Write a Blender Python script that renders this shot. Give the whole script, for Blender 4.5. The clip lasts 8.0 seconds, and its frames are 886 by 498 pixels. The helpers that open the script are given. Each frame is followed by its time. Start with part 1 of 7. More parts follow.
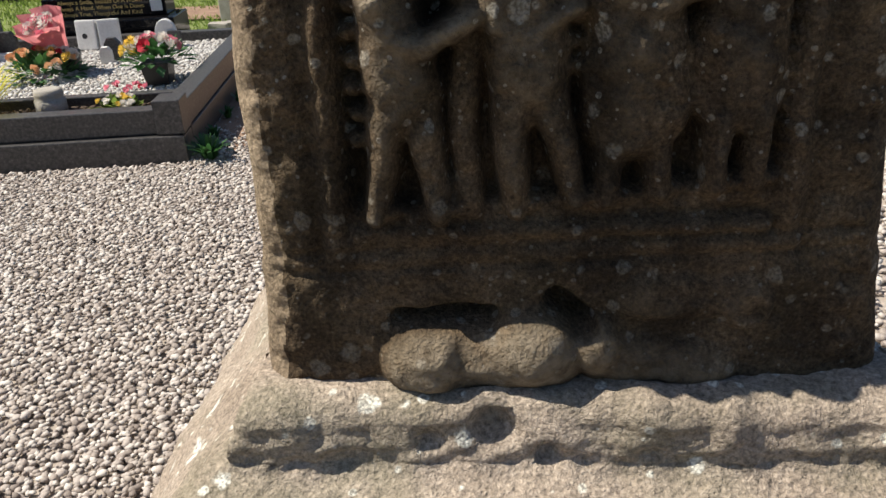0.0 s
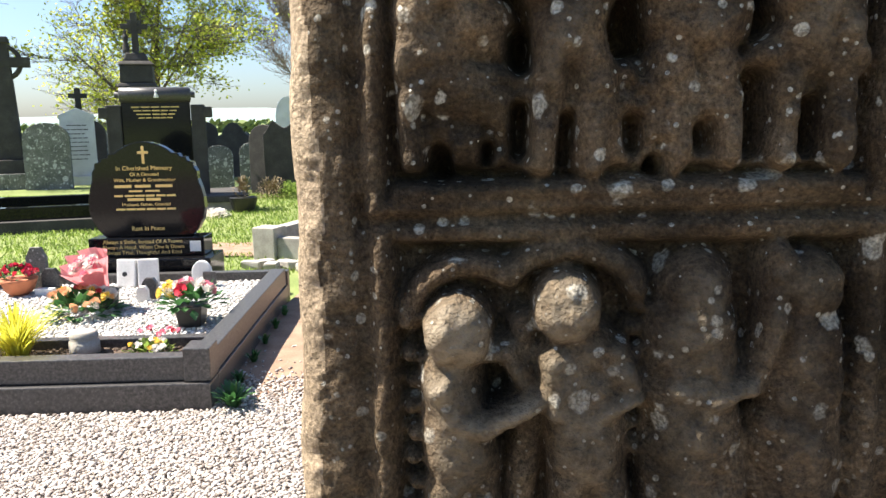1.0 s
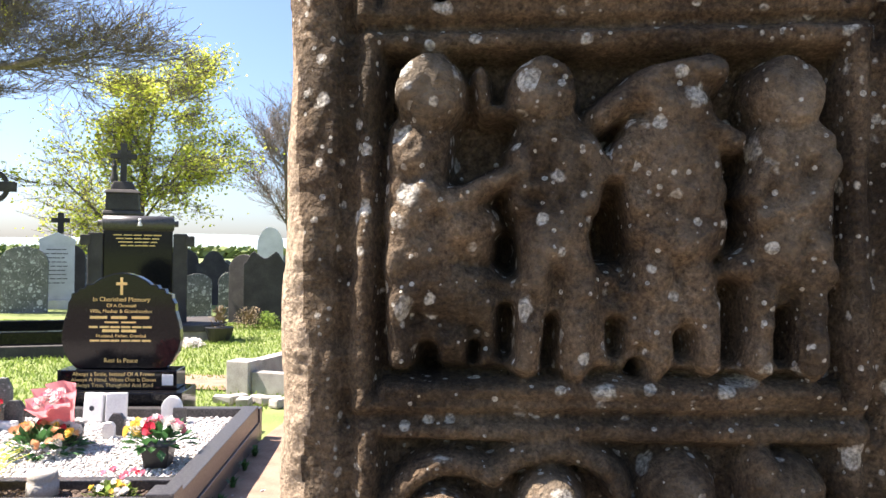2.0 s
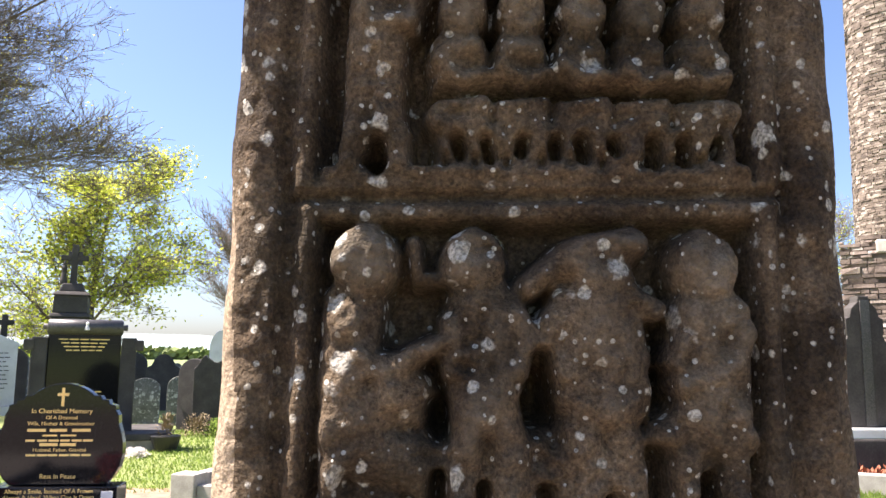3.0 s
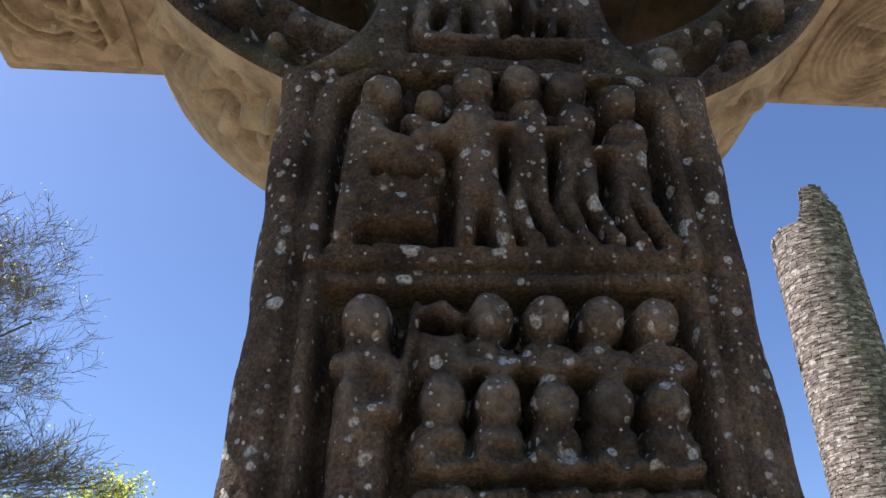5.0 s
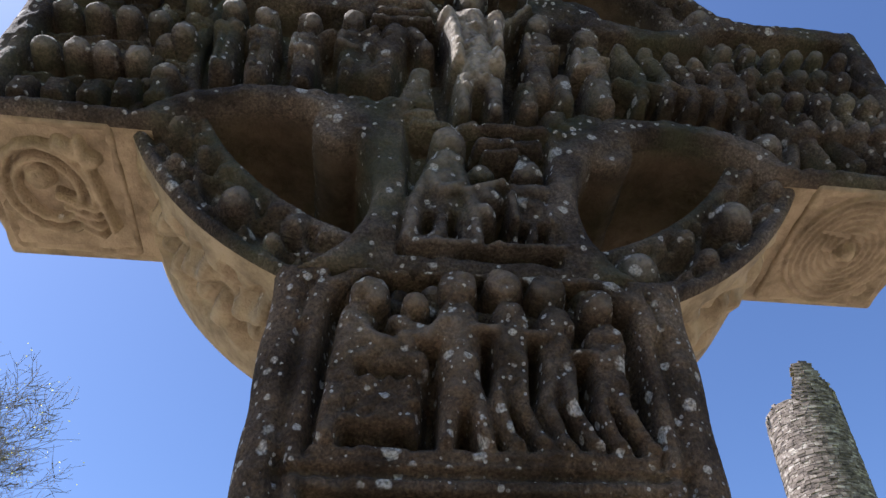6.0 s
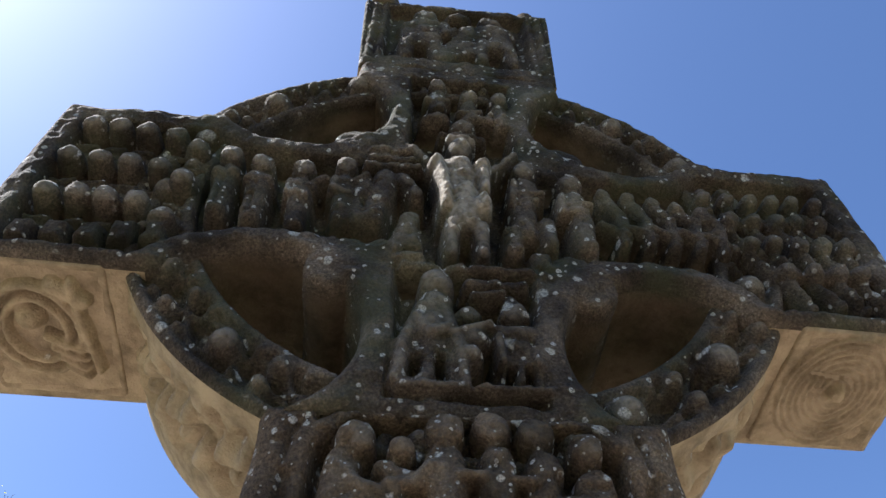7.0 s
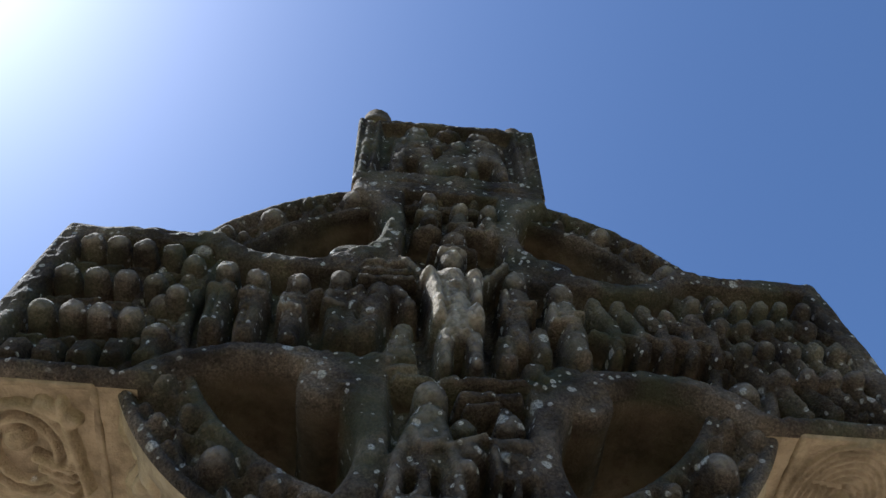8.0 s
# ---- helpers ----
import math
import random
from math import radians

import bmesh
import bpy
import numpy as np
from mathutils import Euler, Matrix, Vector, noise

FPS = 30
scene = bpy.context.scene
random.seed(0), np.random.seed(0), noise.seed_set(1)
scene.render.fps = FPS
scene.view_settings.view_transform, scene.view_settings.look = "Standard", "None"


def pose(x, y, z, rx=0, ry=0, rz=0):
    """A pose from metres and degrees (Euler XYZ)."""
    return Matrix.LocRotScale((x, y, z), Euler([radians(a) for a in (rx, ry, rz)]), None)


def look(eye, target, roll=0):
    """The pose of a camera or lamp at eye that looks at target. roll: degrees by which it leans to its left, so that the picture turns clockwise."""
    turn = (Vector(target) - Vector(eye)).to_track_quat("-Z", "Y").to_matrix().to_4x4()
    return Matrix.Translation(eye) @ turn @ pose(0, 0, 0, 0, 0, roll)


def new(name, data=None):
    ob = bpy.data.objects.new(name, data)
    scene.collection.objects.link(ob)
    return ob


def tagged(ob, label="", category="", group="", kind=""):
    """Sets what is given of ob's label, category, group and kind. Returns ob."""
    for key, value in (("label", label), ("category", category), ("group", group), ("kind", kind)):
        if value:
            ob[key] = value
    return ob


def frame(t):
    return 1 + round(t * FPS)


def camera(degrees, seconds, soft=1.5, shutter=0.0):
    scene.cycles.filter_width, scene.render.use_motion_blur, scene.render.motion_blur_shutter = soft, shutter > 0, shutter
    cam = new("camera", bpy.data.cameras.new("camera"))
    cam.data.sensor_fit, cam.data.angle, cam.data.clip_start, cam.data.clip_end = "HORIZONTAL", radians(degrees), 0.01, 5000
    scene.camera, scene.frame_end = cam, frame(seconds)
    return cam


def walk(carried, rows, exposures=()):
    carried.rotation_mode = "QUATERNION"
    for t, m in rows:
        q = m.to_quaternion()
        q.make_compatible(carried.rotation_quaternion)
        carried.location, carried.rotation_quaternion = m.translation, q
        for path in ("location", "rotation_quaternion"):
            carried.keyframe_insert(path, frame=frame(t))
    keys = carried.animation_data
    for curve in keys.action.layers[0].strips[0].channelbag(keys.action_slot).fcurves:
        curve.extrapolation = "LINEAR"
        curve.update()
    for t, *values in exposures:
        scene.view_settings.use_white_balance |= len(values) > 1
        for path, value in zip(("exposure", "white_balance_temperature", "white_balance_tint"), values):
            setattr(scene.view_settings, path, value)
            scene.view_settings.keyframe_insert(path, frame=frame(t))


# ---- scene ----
cam = camera(59.4, 8.0)
PATH = [
    (0, (-0.08, -0.881, 1.386), (-0.21, 0.915, 0.516), -2.8),
    (0.5, (-0.111, -0.864, 1.496), (-0.245, 1.05, 0.932), -2.2),
    (0.6, (-0.119, -0.862, 1.513), (-0.251, 1.064, 0.993), -1.6),
    (0.7, (-0.128, -0.859, 1.519), (-0.257, 1.084, 1.065), -1.2),
    (1, (-0.131, -0.867, 1.565), (-0.291, 1.1, 1.24), -1.0),
    (1.5, (-0.138, -0.881, 1.604), (-0.294, 1.109, 1.474), -0.1),
    (1.7, (-0.142, -0.874, 1.618), (-0.279, 1.12, 1.547), 0.3),
    (2.8, (-0.121, -0.91, 1.705), (-0.142, 1.078, 1.924), 0.7),
    (3, (-0.112, -0.907, 1.718), (-0.111, 1.075, 1.986), 0.6),
    (3.5, (-0.097, -0.9, 1.745), (-0.025, 1.058, 2.148), 0.3),
    (4, (-0.09, -0.913, 1.772), (0.006, 0.993, 2.37), -0.1),
    (4.2, (-0.093, -0.931, 1.781), (-0.005, 0.934, 2.496), -0.3),
    (5.3, (-0.132, -0.977, 1.793), (-0.082, 0.703, 2.876), 0.6),
    (5.5, (-0.119, -1.001, 1.807), (-0.082, 0.66, 2.921), 0.7),
    (6, (-0.118, -1.015, 1.808), (-0.046, 0.435, 3.183), 1.0),
    (6.5, (-0.114, -1.027, 1.807), (-0.065, 0.283, 3.317), 1.7),
    (7, (-0.11, -1.033, 1.805), (-0.038, 0.156, 3.411), 0.6),
    (7.5, (-0.109, -1.037, 1.798), (-0.038, 0.029, 3.489), -0.2),
    (8, (-0.11, -1.054, 1.795), (-0.036, -0.096, 3.548), -1.1),
]
walk(cam, [(t, look(eye, target, roll)) for t, eye, target, roll in PATH], [(0, 0.45, 6650, 9), (0.5, 1.22, 6650, 9), (1.0, 1.66, 6600, 10), (1.5, 1.86, 6550, 15), (3, 1.95, 6650, 20), (3.5, 1.84, 6550, 19), (4, 1.6, 6300, 19), (5.5, 1.25, 5750, 18), (6.0, 1.35, 5700, 18), (6.5, 1.5, 5750, 18), (7.2, 1.5, 5700, 12), (8, 1.15, 5550, 10)])

# ---- world and sun ----
SUN_EL, SUN_AZ = 55.0, 1.5     # azimuth: degrees that the sun stands behind the carved face, to its left
sun_dir = Vector((-math.cos(radians(SUN_EL)) * math.cos(radians(SUN_AZ)),
                  math.cos(radians(SUN_EL)) * math.sin(radians(SUN_AZ)), math.sin(radians(SUN_EL))))
world = bpy.data.worlds.new("world")
scene.world = world
world.use_nodes = True
wn = world.node_tree.nodes
sky = wn.new("ShaderNodeTexSky")
sky.sky_type, sky.sun_disc = "NISHITA", False
sky.sun_elevation = radians(SUN_EL)
sky.sun_rotation = math.atan2(sun_dir.x, sun_dir.y)
sky.air_density, sky.dust_density, sky.ozone_density = 1.0, 1.5, 6.0
wn["Background"].inputs[1].default_value = 0.07
world.node_tree.links.new(sky.outputs[0], wn["Background"].inputs[0])
sun = new("sun", bpy.data.lights.new("sun", "SUN"))
sun.data.energy, sun.data.angle, sun.data.color = 5.0, radians(0.53), (1.0, 0.94, 0.84)
sun.matrix_world = look(sun_dir * 60, (0, 0, 0))


# ---- materials ----
def mat(name, stops, scale=6.0, rough=0.85, bump=0.3, fine=90.0, metal=0.0, detail=6.0, coord="Object", bump_dist=0.004, vary=0.0, spec=0.5):
    """A noise-driven surface: colour stops over coarse and fine noise, with relief."""
    m = bpy.data.materials.new(name)
    m.use_nodes = True
    n, l = m.node_tree.nodes, m.node_tree.links
    b = n["Principled BSDF"]
    b.inputs["Roughness"].default_value, b.inputs["Metallic"].default_value = rough, metal
    b.inputs["Specular IOR Level"].default_value = spec
    tc = n.new("ShaderNodeTexCoord")
    n1, n2 = n.new("ShaderNodeTexNoise"), n.new("ShaderNodeTexNoise")
    n1.inputs["Scale"].default_value, n1.inputs["Detail"].default_value = scale, detail
    n2.inputs["Scale"].default_value, n2.inputs["Detail"].default_value = fine, 4.0
    mx = n.new("ShaderNodeMix")
    mx.data_type = "FLOAT"
    mx.inputs[0].default_value = 0.4
    ramp = n.new("ShaderNodeValToRGB")
    while len(ramp.color_ramp.elements) < len(stops):
        ramp.color_ramp.elements.new(0.5)
    for i, c in enumerate(stops):
        e = ramp.color_ramp.elements[i]
        e.position = 0.3 + 0.4 * i / max(1, len(stops) - 1)
        e.color = (*c, 1)
    for q in (n1, n2):
        l.new(tc.outputs[coord], q.inputs["Vector"])
    l.new(n1.outputs[0], mx.inputs[2])
    l.new(n2.outputs[0], mx.inputs[3])
    last = mx.outputs[0]
    if vary:
        oi, ge, ad, mu = n.new("ShaderNodeObjectInfo"), n.new("ShaderNodeNewGeometry"), n.new("ShaderNodeMath"), n.new("ShaderNodeMath")
        ad.operation, mu.operation = "ADD", "MULTIPLY_ADD"
        l.new(oi.outputs["Random"], ad.inputs[0])
        l.new(ge.outputs["Random Per Island"], ad.inputs[1])
        mu.inputs[1].default_value, = (vary,)
        fr = n.new("ShaderNodeMath")
        fr.operation = "FRACT"
        l.new(ad.outputs[0], fr.inputs[0])
        l.new(fr.outputs[0], mu.inputs[0])
        sb = n.new("ShaderNodeMath")
        sb.operation, sb.inputs[1].default_value = "SUBTRACT", vary * 0.5
        l.new(last, mu.inputs[2])
        l.new(mu.outputs[0], sb.inputs[0])
        last = sb.outputs[0]
    l.new(last, ramp.inputs[0])
    l.new(ramp.outputs[0], b.inputs["Base Color"])
    bp = n.new("ShaderNodeBump")
    bp.inputs["Strength"].default_value, bp.inputs["Distance"].default_value = bump, bump_dist
    l.new(mx.outputs[0], bp.inputs["Height"])
    l.new(bp.outputs[0], b.inputs["Normal"])
    return m


def add_lichen(m, spots, colours, moss=0.0, sheltered=None, climb=False, overhang=-0.25, relief=0.0, crest=None, inner=False, stain=0.0):
    """Round lichen patches of several sizes on a stone, none on sheltered undersides, and a green film on some."""
    n, l = m.node_tree.nodes, m.node_tree.links
    b = n["Principled BSDF"]
    base = b.inputs["Base Color"].links[0].from_socket
    tc, ge, sep = n.new("ShaderNodeTexCoord"), n.new("ShaderNodeNewGeometry"), n.new("ShaderNodeSeparateXYZ")
    l.new(ge.outputs["Normal"], sep.inputs[0])
    up = n.new("ShaderNodeMapRange")
    up.inputs[1].default_value, up.inputs[2].default_value = -0.75, -0.35
    l.new(sep.outputs["Z"], up.inputs[0])
    wob = n.new("ShaderNodeTexNoise")
    wob.inputs["Scale"].default_value, wob.inputs["Detail"].default_value = 60.0, 3.0
    l.new(tc.outputs["Object"], wob.inputs["Vector"])
    grain = n.new("ShaderNodeTexNoise")
    grain.inputs["Scale"].default_value, grain.inputs["Detail"].default_value = 220.0, 3.0
    l.new(tc.outputs["Object"], grain.inputs["Vector"])
    g2 = n.new("ShaderNodeTexNoise")
    g2.inputs["Scale"].default_value, g2.inputs["Detail"].default_value, g2.inputs["Roughness"].default_value = 130.0, 5.0, 0.8
    l.new(tc.outputs["Object"], g2.inputs["Vector"])
    gr2, gm = n.new("ShaderNodeMapRange"), n.new("ShaderNodeMix")
    gr2.inputs[1].default_value, gr2.inputs[2].default_value, gr2.inputs[3].default_value, gr2.inputs[4].default_value = 0.3, 0.7, 0.30, 1.70
    l.new(g2.outputs[0], gr2.inputs[0])
    gm.data_type, gm.blend_type = "RGBA", "MULTIPLY"
    gm.inputs[0].default_value = 1.0
    l.new(base, gm.inputs[6])
    l.new(gr2.outputs[0], gm.inputs[7])
    base = gm.outputs[2]
    if stain:           # broad dark weathering stains
        sn, sr, sm = n.new("ShaderNodeTexNoise"), n.new("ShaderNodeMapRange"), n.new("ShaderNodeMix")
        sn.inputs["Scale"].default_value, sn.inputs["Detail"].default_value, sn.inputs["Roughness"].default_value = 5.5, 8.0, 0.66
        l.new(tc.outputs["Object"], sn.inputs["Vector"])
        sr.inputs[1].default_value, sr.inputs[2].default_value, sr.inputs[3].default_value, sr.inputs[4].default_value = 0.38, 0.60, 1.0 - stain, 1.0 + stain * 0.6
        l.new(sn.outputs[0], sr.inputs[0])
        sm.data_type, sm.blend_type = "RGBA", "MULTIPLY"
        sm.inputs[0].default_value = 1.0
        l.new(base, sm.inputs[6])
        l.new(sr.outputs[0], sm.inputs[7])
        base = sm.outputs[2]
    if moss:
        mo = n.new("ShaderNodeTexNoise")
        mo.inputs["Scale"].default_value, mo.inputs["Detail"].default_value = 4.0, 7.0
        l.new(tc.outputs["Object"], mo.inputs["Vector"])
        mr = n.new("ShaderNodeMapRange")
        mr.inputs[1].default_value, mr.inputs[2].default_value, mr.inputs[4].default_value = 0.48, 0.62, moss
        l.new(mo.outputs[0], mr.inputs[0])
        mm = n.new("ShaderNodeMix")
        mm.data_type = "RGBA"
        l.new(mr.outputs[0], mm.inputs[0])
        l.new(base, mm.inputs[6])
        mm.inputs[7].default_value = (0.10, 0.115, 0.055, 1)
        base = mm.outputs[2]
    if crest:           # the proudest carvings turn paler: some wear, and sunlight painted onto the crests
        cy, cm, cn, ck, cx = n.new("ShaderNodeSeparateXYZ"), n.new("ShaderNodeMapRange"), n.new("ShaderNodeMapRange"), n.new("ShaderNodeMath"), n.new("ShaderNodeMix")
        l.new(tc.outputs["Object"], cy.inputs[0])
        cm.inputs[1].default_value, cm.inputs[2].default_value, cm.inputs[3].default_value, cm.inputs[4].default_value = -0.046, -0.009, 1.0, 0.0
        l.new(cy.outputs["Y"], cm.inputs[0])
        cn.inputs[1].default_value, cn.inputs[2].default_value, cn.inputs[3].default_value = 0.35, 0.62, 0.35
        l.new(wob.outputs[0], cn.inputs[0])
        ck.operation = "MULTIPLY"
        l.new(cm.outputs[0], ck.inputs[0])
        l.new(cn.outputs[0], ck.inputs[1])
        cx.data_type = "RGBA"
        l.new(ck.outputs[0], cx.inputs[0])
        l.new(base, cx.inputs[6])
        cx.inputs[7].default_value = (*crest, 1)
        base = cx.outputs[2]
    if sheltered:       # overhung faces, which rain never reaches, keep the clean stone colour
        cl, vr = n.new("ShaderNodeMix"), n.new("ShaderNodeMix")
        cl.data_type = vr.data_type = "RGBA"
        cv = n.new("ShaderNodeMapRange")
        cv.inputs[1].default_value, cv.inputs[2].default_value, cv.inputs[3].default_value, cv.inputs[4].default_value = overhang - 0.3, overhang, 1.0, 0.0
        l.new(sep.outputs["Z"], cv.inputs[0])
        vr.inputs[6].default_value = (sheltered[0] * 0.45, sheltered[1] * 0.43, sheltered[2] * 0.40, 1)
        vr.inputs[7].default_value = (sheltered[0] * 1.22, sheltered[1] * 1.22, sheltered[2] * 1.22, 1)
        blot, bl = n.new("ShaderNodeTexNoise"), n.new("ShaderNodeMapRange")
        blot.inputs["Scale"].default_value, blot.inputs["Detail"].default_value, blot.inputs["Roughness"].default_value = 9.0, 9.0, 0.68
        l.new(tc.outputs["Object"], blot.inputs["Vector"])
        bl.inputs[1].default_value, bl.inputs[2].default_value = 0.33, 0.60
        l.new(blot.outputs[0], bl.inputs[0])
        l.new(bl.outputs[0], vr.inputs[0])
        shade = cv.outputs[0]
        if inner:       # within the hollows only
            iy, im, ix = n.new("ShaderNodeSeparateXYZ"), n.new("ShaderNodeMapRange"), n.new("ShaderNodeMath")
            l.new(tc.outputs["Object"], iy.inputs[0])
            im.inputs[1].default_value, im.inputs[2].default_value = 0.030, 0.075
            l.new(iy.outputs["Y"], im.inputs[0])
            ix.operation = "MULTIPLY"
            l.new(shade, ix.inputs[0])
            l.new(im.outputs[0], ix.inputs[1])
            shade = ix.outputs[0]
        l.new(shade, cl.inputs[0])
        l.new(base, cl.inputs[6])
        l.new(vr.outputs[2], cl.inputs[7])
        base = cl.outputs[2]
    if climb:           # lichen is scarce on the damp foot of the stone
        ps, pr, pm = n.new("ShaderNodeSeparateXYZ"), n.new("ShaderNodeMapRange"), n.new("ShaderNodeMath")
        l.new(ge.outputs["Position"], ps.inputs[0])
        pr.inputs[1].default_value, pr.inputs[2].default_value, pr.inputs[3].default_value = 1.0, 1.55, 0.25
        l.new(ps.outputs["Z"], pr.inputs[0])
        pm.operation = "MULTIPLY"
        l.new(up.outputs[0], pm.inputs[0])
        l.new(pr.outputs[0], pm.inputs[1])
        up = pm
    for (scale, share, radius), col in zip(spots, colours):
        v = n.new("ShaderNodeTexVoronoi")
        v.inputs["Scale"].default_value = scale
        l.new(tc.outputs["Object"], v.inputs["Vector"])
        cs = n.new("ShaderNodeSeparateColor")
        l.new(v.outputs["Color"], cs.inputs[0])
        # the radius of a patch, from the cell's own chance; below the share it has none
        rr = n.new("ShaderNodeMapRange")
        rr.inputs[1].default_value, rr.inputs[2].default_value = 1.0 - share, 1.0
        rr.inputs[3].default_value, rr.inputs[4].default_value = radius * 0.35, radius
        l.new(cs.outputs[0], rr.inputs[0])
        on = n.new("ShaderNodeMath")
        on.operation, on.inputs[1].default_value = "GREATER_THAN", 1.0 - share
        l.new(cs.outputs[0], on.inputs[0])
        wb = n.new("ShaderNodeMath")
        wb.operation, wb.inputs[1].default_value, wb.inputs[2].default_value = "MULTIPLY_ADD", 0.42, -0.21
        l.new(wob.outputs[0], wb.inputs[0])
        dd = n.new("ShaderNodeMath")
        dd.operation = "ADD"
        l.new(v.outputs["Distance"], dd.inputs[0])
        l.new(wb.outputs[0], dd.inputs[1])
        df = n.new("ShaderNodeMath")
        df.operation = "SUBTRACT"
        l.new(rr.outputs[0], df.inputs[0])
        l.new(dd.outputs[0], df.inputs[1])
        st = n.new("ShaderNodeMapRange")
        st.inputs[1].default_value, st.inputs[2].default_value, st.inputs[4].default_value = 0.0, 0.08, 0.80
        l.new(df.outputs[0], st.inputs[0])
        mk = n.new("ShaderNodeMath")
        mk.operation = "MULTIPLY"
        both = n.new("ShaderNodeMath")
        both.operation = "MULTIPLY"
        l.new(st.outputs[0], both.inputs[0])
        l.new(on.outputs[0], both.inputs[1])
        l.new(both.outputs[0], mk.inputs[0])
        l.new(up.outputs[0], mk.inputs[1])
        gr = n.new("ShaderNodeMix")
        gr.data_type = "RGBA"
        gr.inputs[6].default_value = (col[0] * 0.45, col[1] * 0.45, col[2] * 0.45, 1)
        gr.inputs[7].default_value = (min(1, col[0] * 1.4), min(1, col[1] * 1.4), min(1, col[2] * 1.4), 1)
        gk = n.new("ShaderNodeMapRange")
        gk.inputs[1].default_value, gk.inputs[2].default_value = 0.36, 0.62
        l.new(grain.outputs[0], gk.inputs[0])
        l.new(gk.outputs[0], gr.inputs[0])
        cm = n.new("ShaderNodeMix")
        cm.data_type = "RGBA"
        l.new(mk.outputs[0], cm.inputs[0])
        l.new(base, cm.inputs[6])
        l.new(gr.outputs[2], cm.inputs[7])
        base = cm.outputs[2]
    l.new(base, b.inputs["Base Color"])
    if relief:          # worn pitting, between grain and carving in size
        pt, pb = n.new("ShaderNodeTexNoise"), n.new("ShaderNodeBump")
        pt.inputs["Scale"].default_value, pt.inputs["Detail"].default_value, pt.inputs["Roughness"].default_value = 48.0, 6.0, 0.65
        l.new(tc.outputs["Object"], pt.inputs["Vector"])
        pb.inputs["Strength"].default_value, pb.inputs["Distance"].default_value = relief, 0.012
        l.new(pt.outputs[0], pb.inputs["Height"])
        l.new(b.inputs["Normal"].links[0].from_socket, pb.inputs["Normal"])
        l.new(pb.outputs[0], b.inputs["Normal"])
    return m


def plain(name, c, rough=0.6, **k):
    d = tuple(v * 0.82 for v in c)
    e = tuple(min(1, v * 1.15) for v in c)
    return mat(name, [d, e], rough=rough, **k)


PALE = (0.45, 0.425, 0.36)
sandstone = add_lichen(mat("weathered_sandstone", [(0.027, 0.018, 0.011), (0.068, 0.046, 0.0275), (0.113, 0.080, 0.049), (0.172, 0.130, 0.087)], 7.0, 0.9, 1.0, 200.0, bump_dist=0.012, spec=0.2),
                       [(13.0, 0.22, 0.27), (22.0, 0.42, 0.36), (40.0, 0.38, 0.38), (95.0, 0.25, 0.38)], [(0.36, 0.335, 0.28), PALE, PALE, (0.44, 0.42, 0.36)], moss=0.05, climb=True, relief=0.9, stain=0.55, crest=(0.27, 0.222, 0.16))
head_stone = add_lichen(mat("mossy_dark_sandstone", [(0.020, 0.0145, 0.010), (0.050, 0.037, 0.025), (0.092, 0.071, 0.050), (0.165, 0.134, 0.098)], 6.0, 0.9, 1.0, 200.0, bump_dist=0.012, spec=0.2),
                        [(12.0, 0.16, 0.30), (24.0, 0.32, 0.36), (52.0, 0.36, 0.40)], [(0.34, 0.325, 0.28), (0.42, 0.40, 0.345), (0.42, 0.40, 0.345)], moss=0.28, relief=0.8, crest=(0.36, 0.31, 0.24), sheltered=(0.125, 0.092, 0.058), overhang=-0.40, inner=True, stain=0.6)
dark_sandstone = add_lichen(mat("dark_sandstone", [(0.04, 0.029, 0.02), (0.08, 0.06, 0.04), (0.13, 0.10, 0.07)], 9.0, 0.9, 1.0, 200.0, bump_dist=0.006, spec=0.2), [(20.0, 0.4, 0.38)], [PALE], moss=0.1, relief=0.6)


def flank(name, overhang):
    """Sides of the cross: painted paler as if sunlit, clean sandstone colour under overhangs."""
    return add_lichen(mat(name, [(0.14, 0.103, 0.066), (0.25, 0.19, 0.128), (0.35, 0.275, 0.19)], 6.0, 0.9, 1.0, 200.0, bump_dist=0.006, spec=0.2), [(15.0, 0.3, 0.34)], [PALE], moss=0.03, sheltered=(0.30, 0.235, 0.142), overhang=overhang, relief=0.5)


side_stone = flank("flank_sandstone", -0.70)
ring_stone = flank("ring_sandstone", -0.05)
base_stone = add_lichen(mat("base_sandstone", [(0.24, 0.19, 0.145), (0.36, 0.295, 0.235), (0.47, 0.395, 0.32)], 5.0, 0.9, 1.0, 190.0, bump_dist=0.008, spec=0.2),
                        [(9.0, 0.22, 0.24), (16.0, 0.35, 0.30), (34.0, 0.35, 0.34)], [(0.74, 0.72, 0.65), (0.72, 0.70, 0.62), (0.66, 0.64, 0.56)], moss=0.35, relief=0.9)
pebble_stone = mat("gravel_pebbles", [(0.21, 0.172, 0.147), (0.37, 0.316, 0.275), (0.465, 0.41, 0.367), (0.62, 0.575, 0.52)], 30.0, 0.8, 0.3, 300.0, vary=0.42)
ground_mat = mat("gravelly_earth", [(0.24, 0.20, 0.165), (0.36, 0.31, 0.265), (0.44, 0.39, 0.345)], 14.0, 0.95, 0.8, 160.0)
earth = mat("bare_earth", [(0.16, 0.09, 0.06), (0.26, 0.165, 0.11), (0.34, 0.235, 0.165)], 5.0, 0.95, 0.8, 90.0, bump_dist=0.01)
# for the added ground before the cross; dark, so it bounces little light
trodden = mat("low_bounce_ground", [(0.075, 0.055, 0.042), (0.14, 0.108, 0.085), (0.2, 0.16, 0.125)], 5.0, 0.95, 0.8, 120.0, bump_dist=0.01)
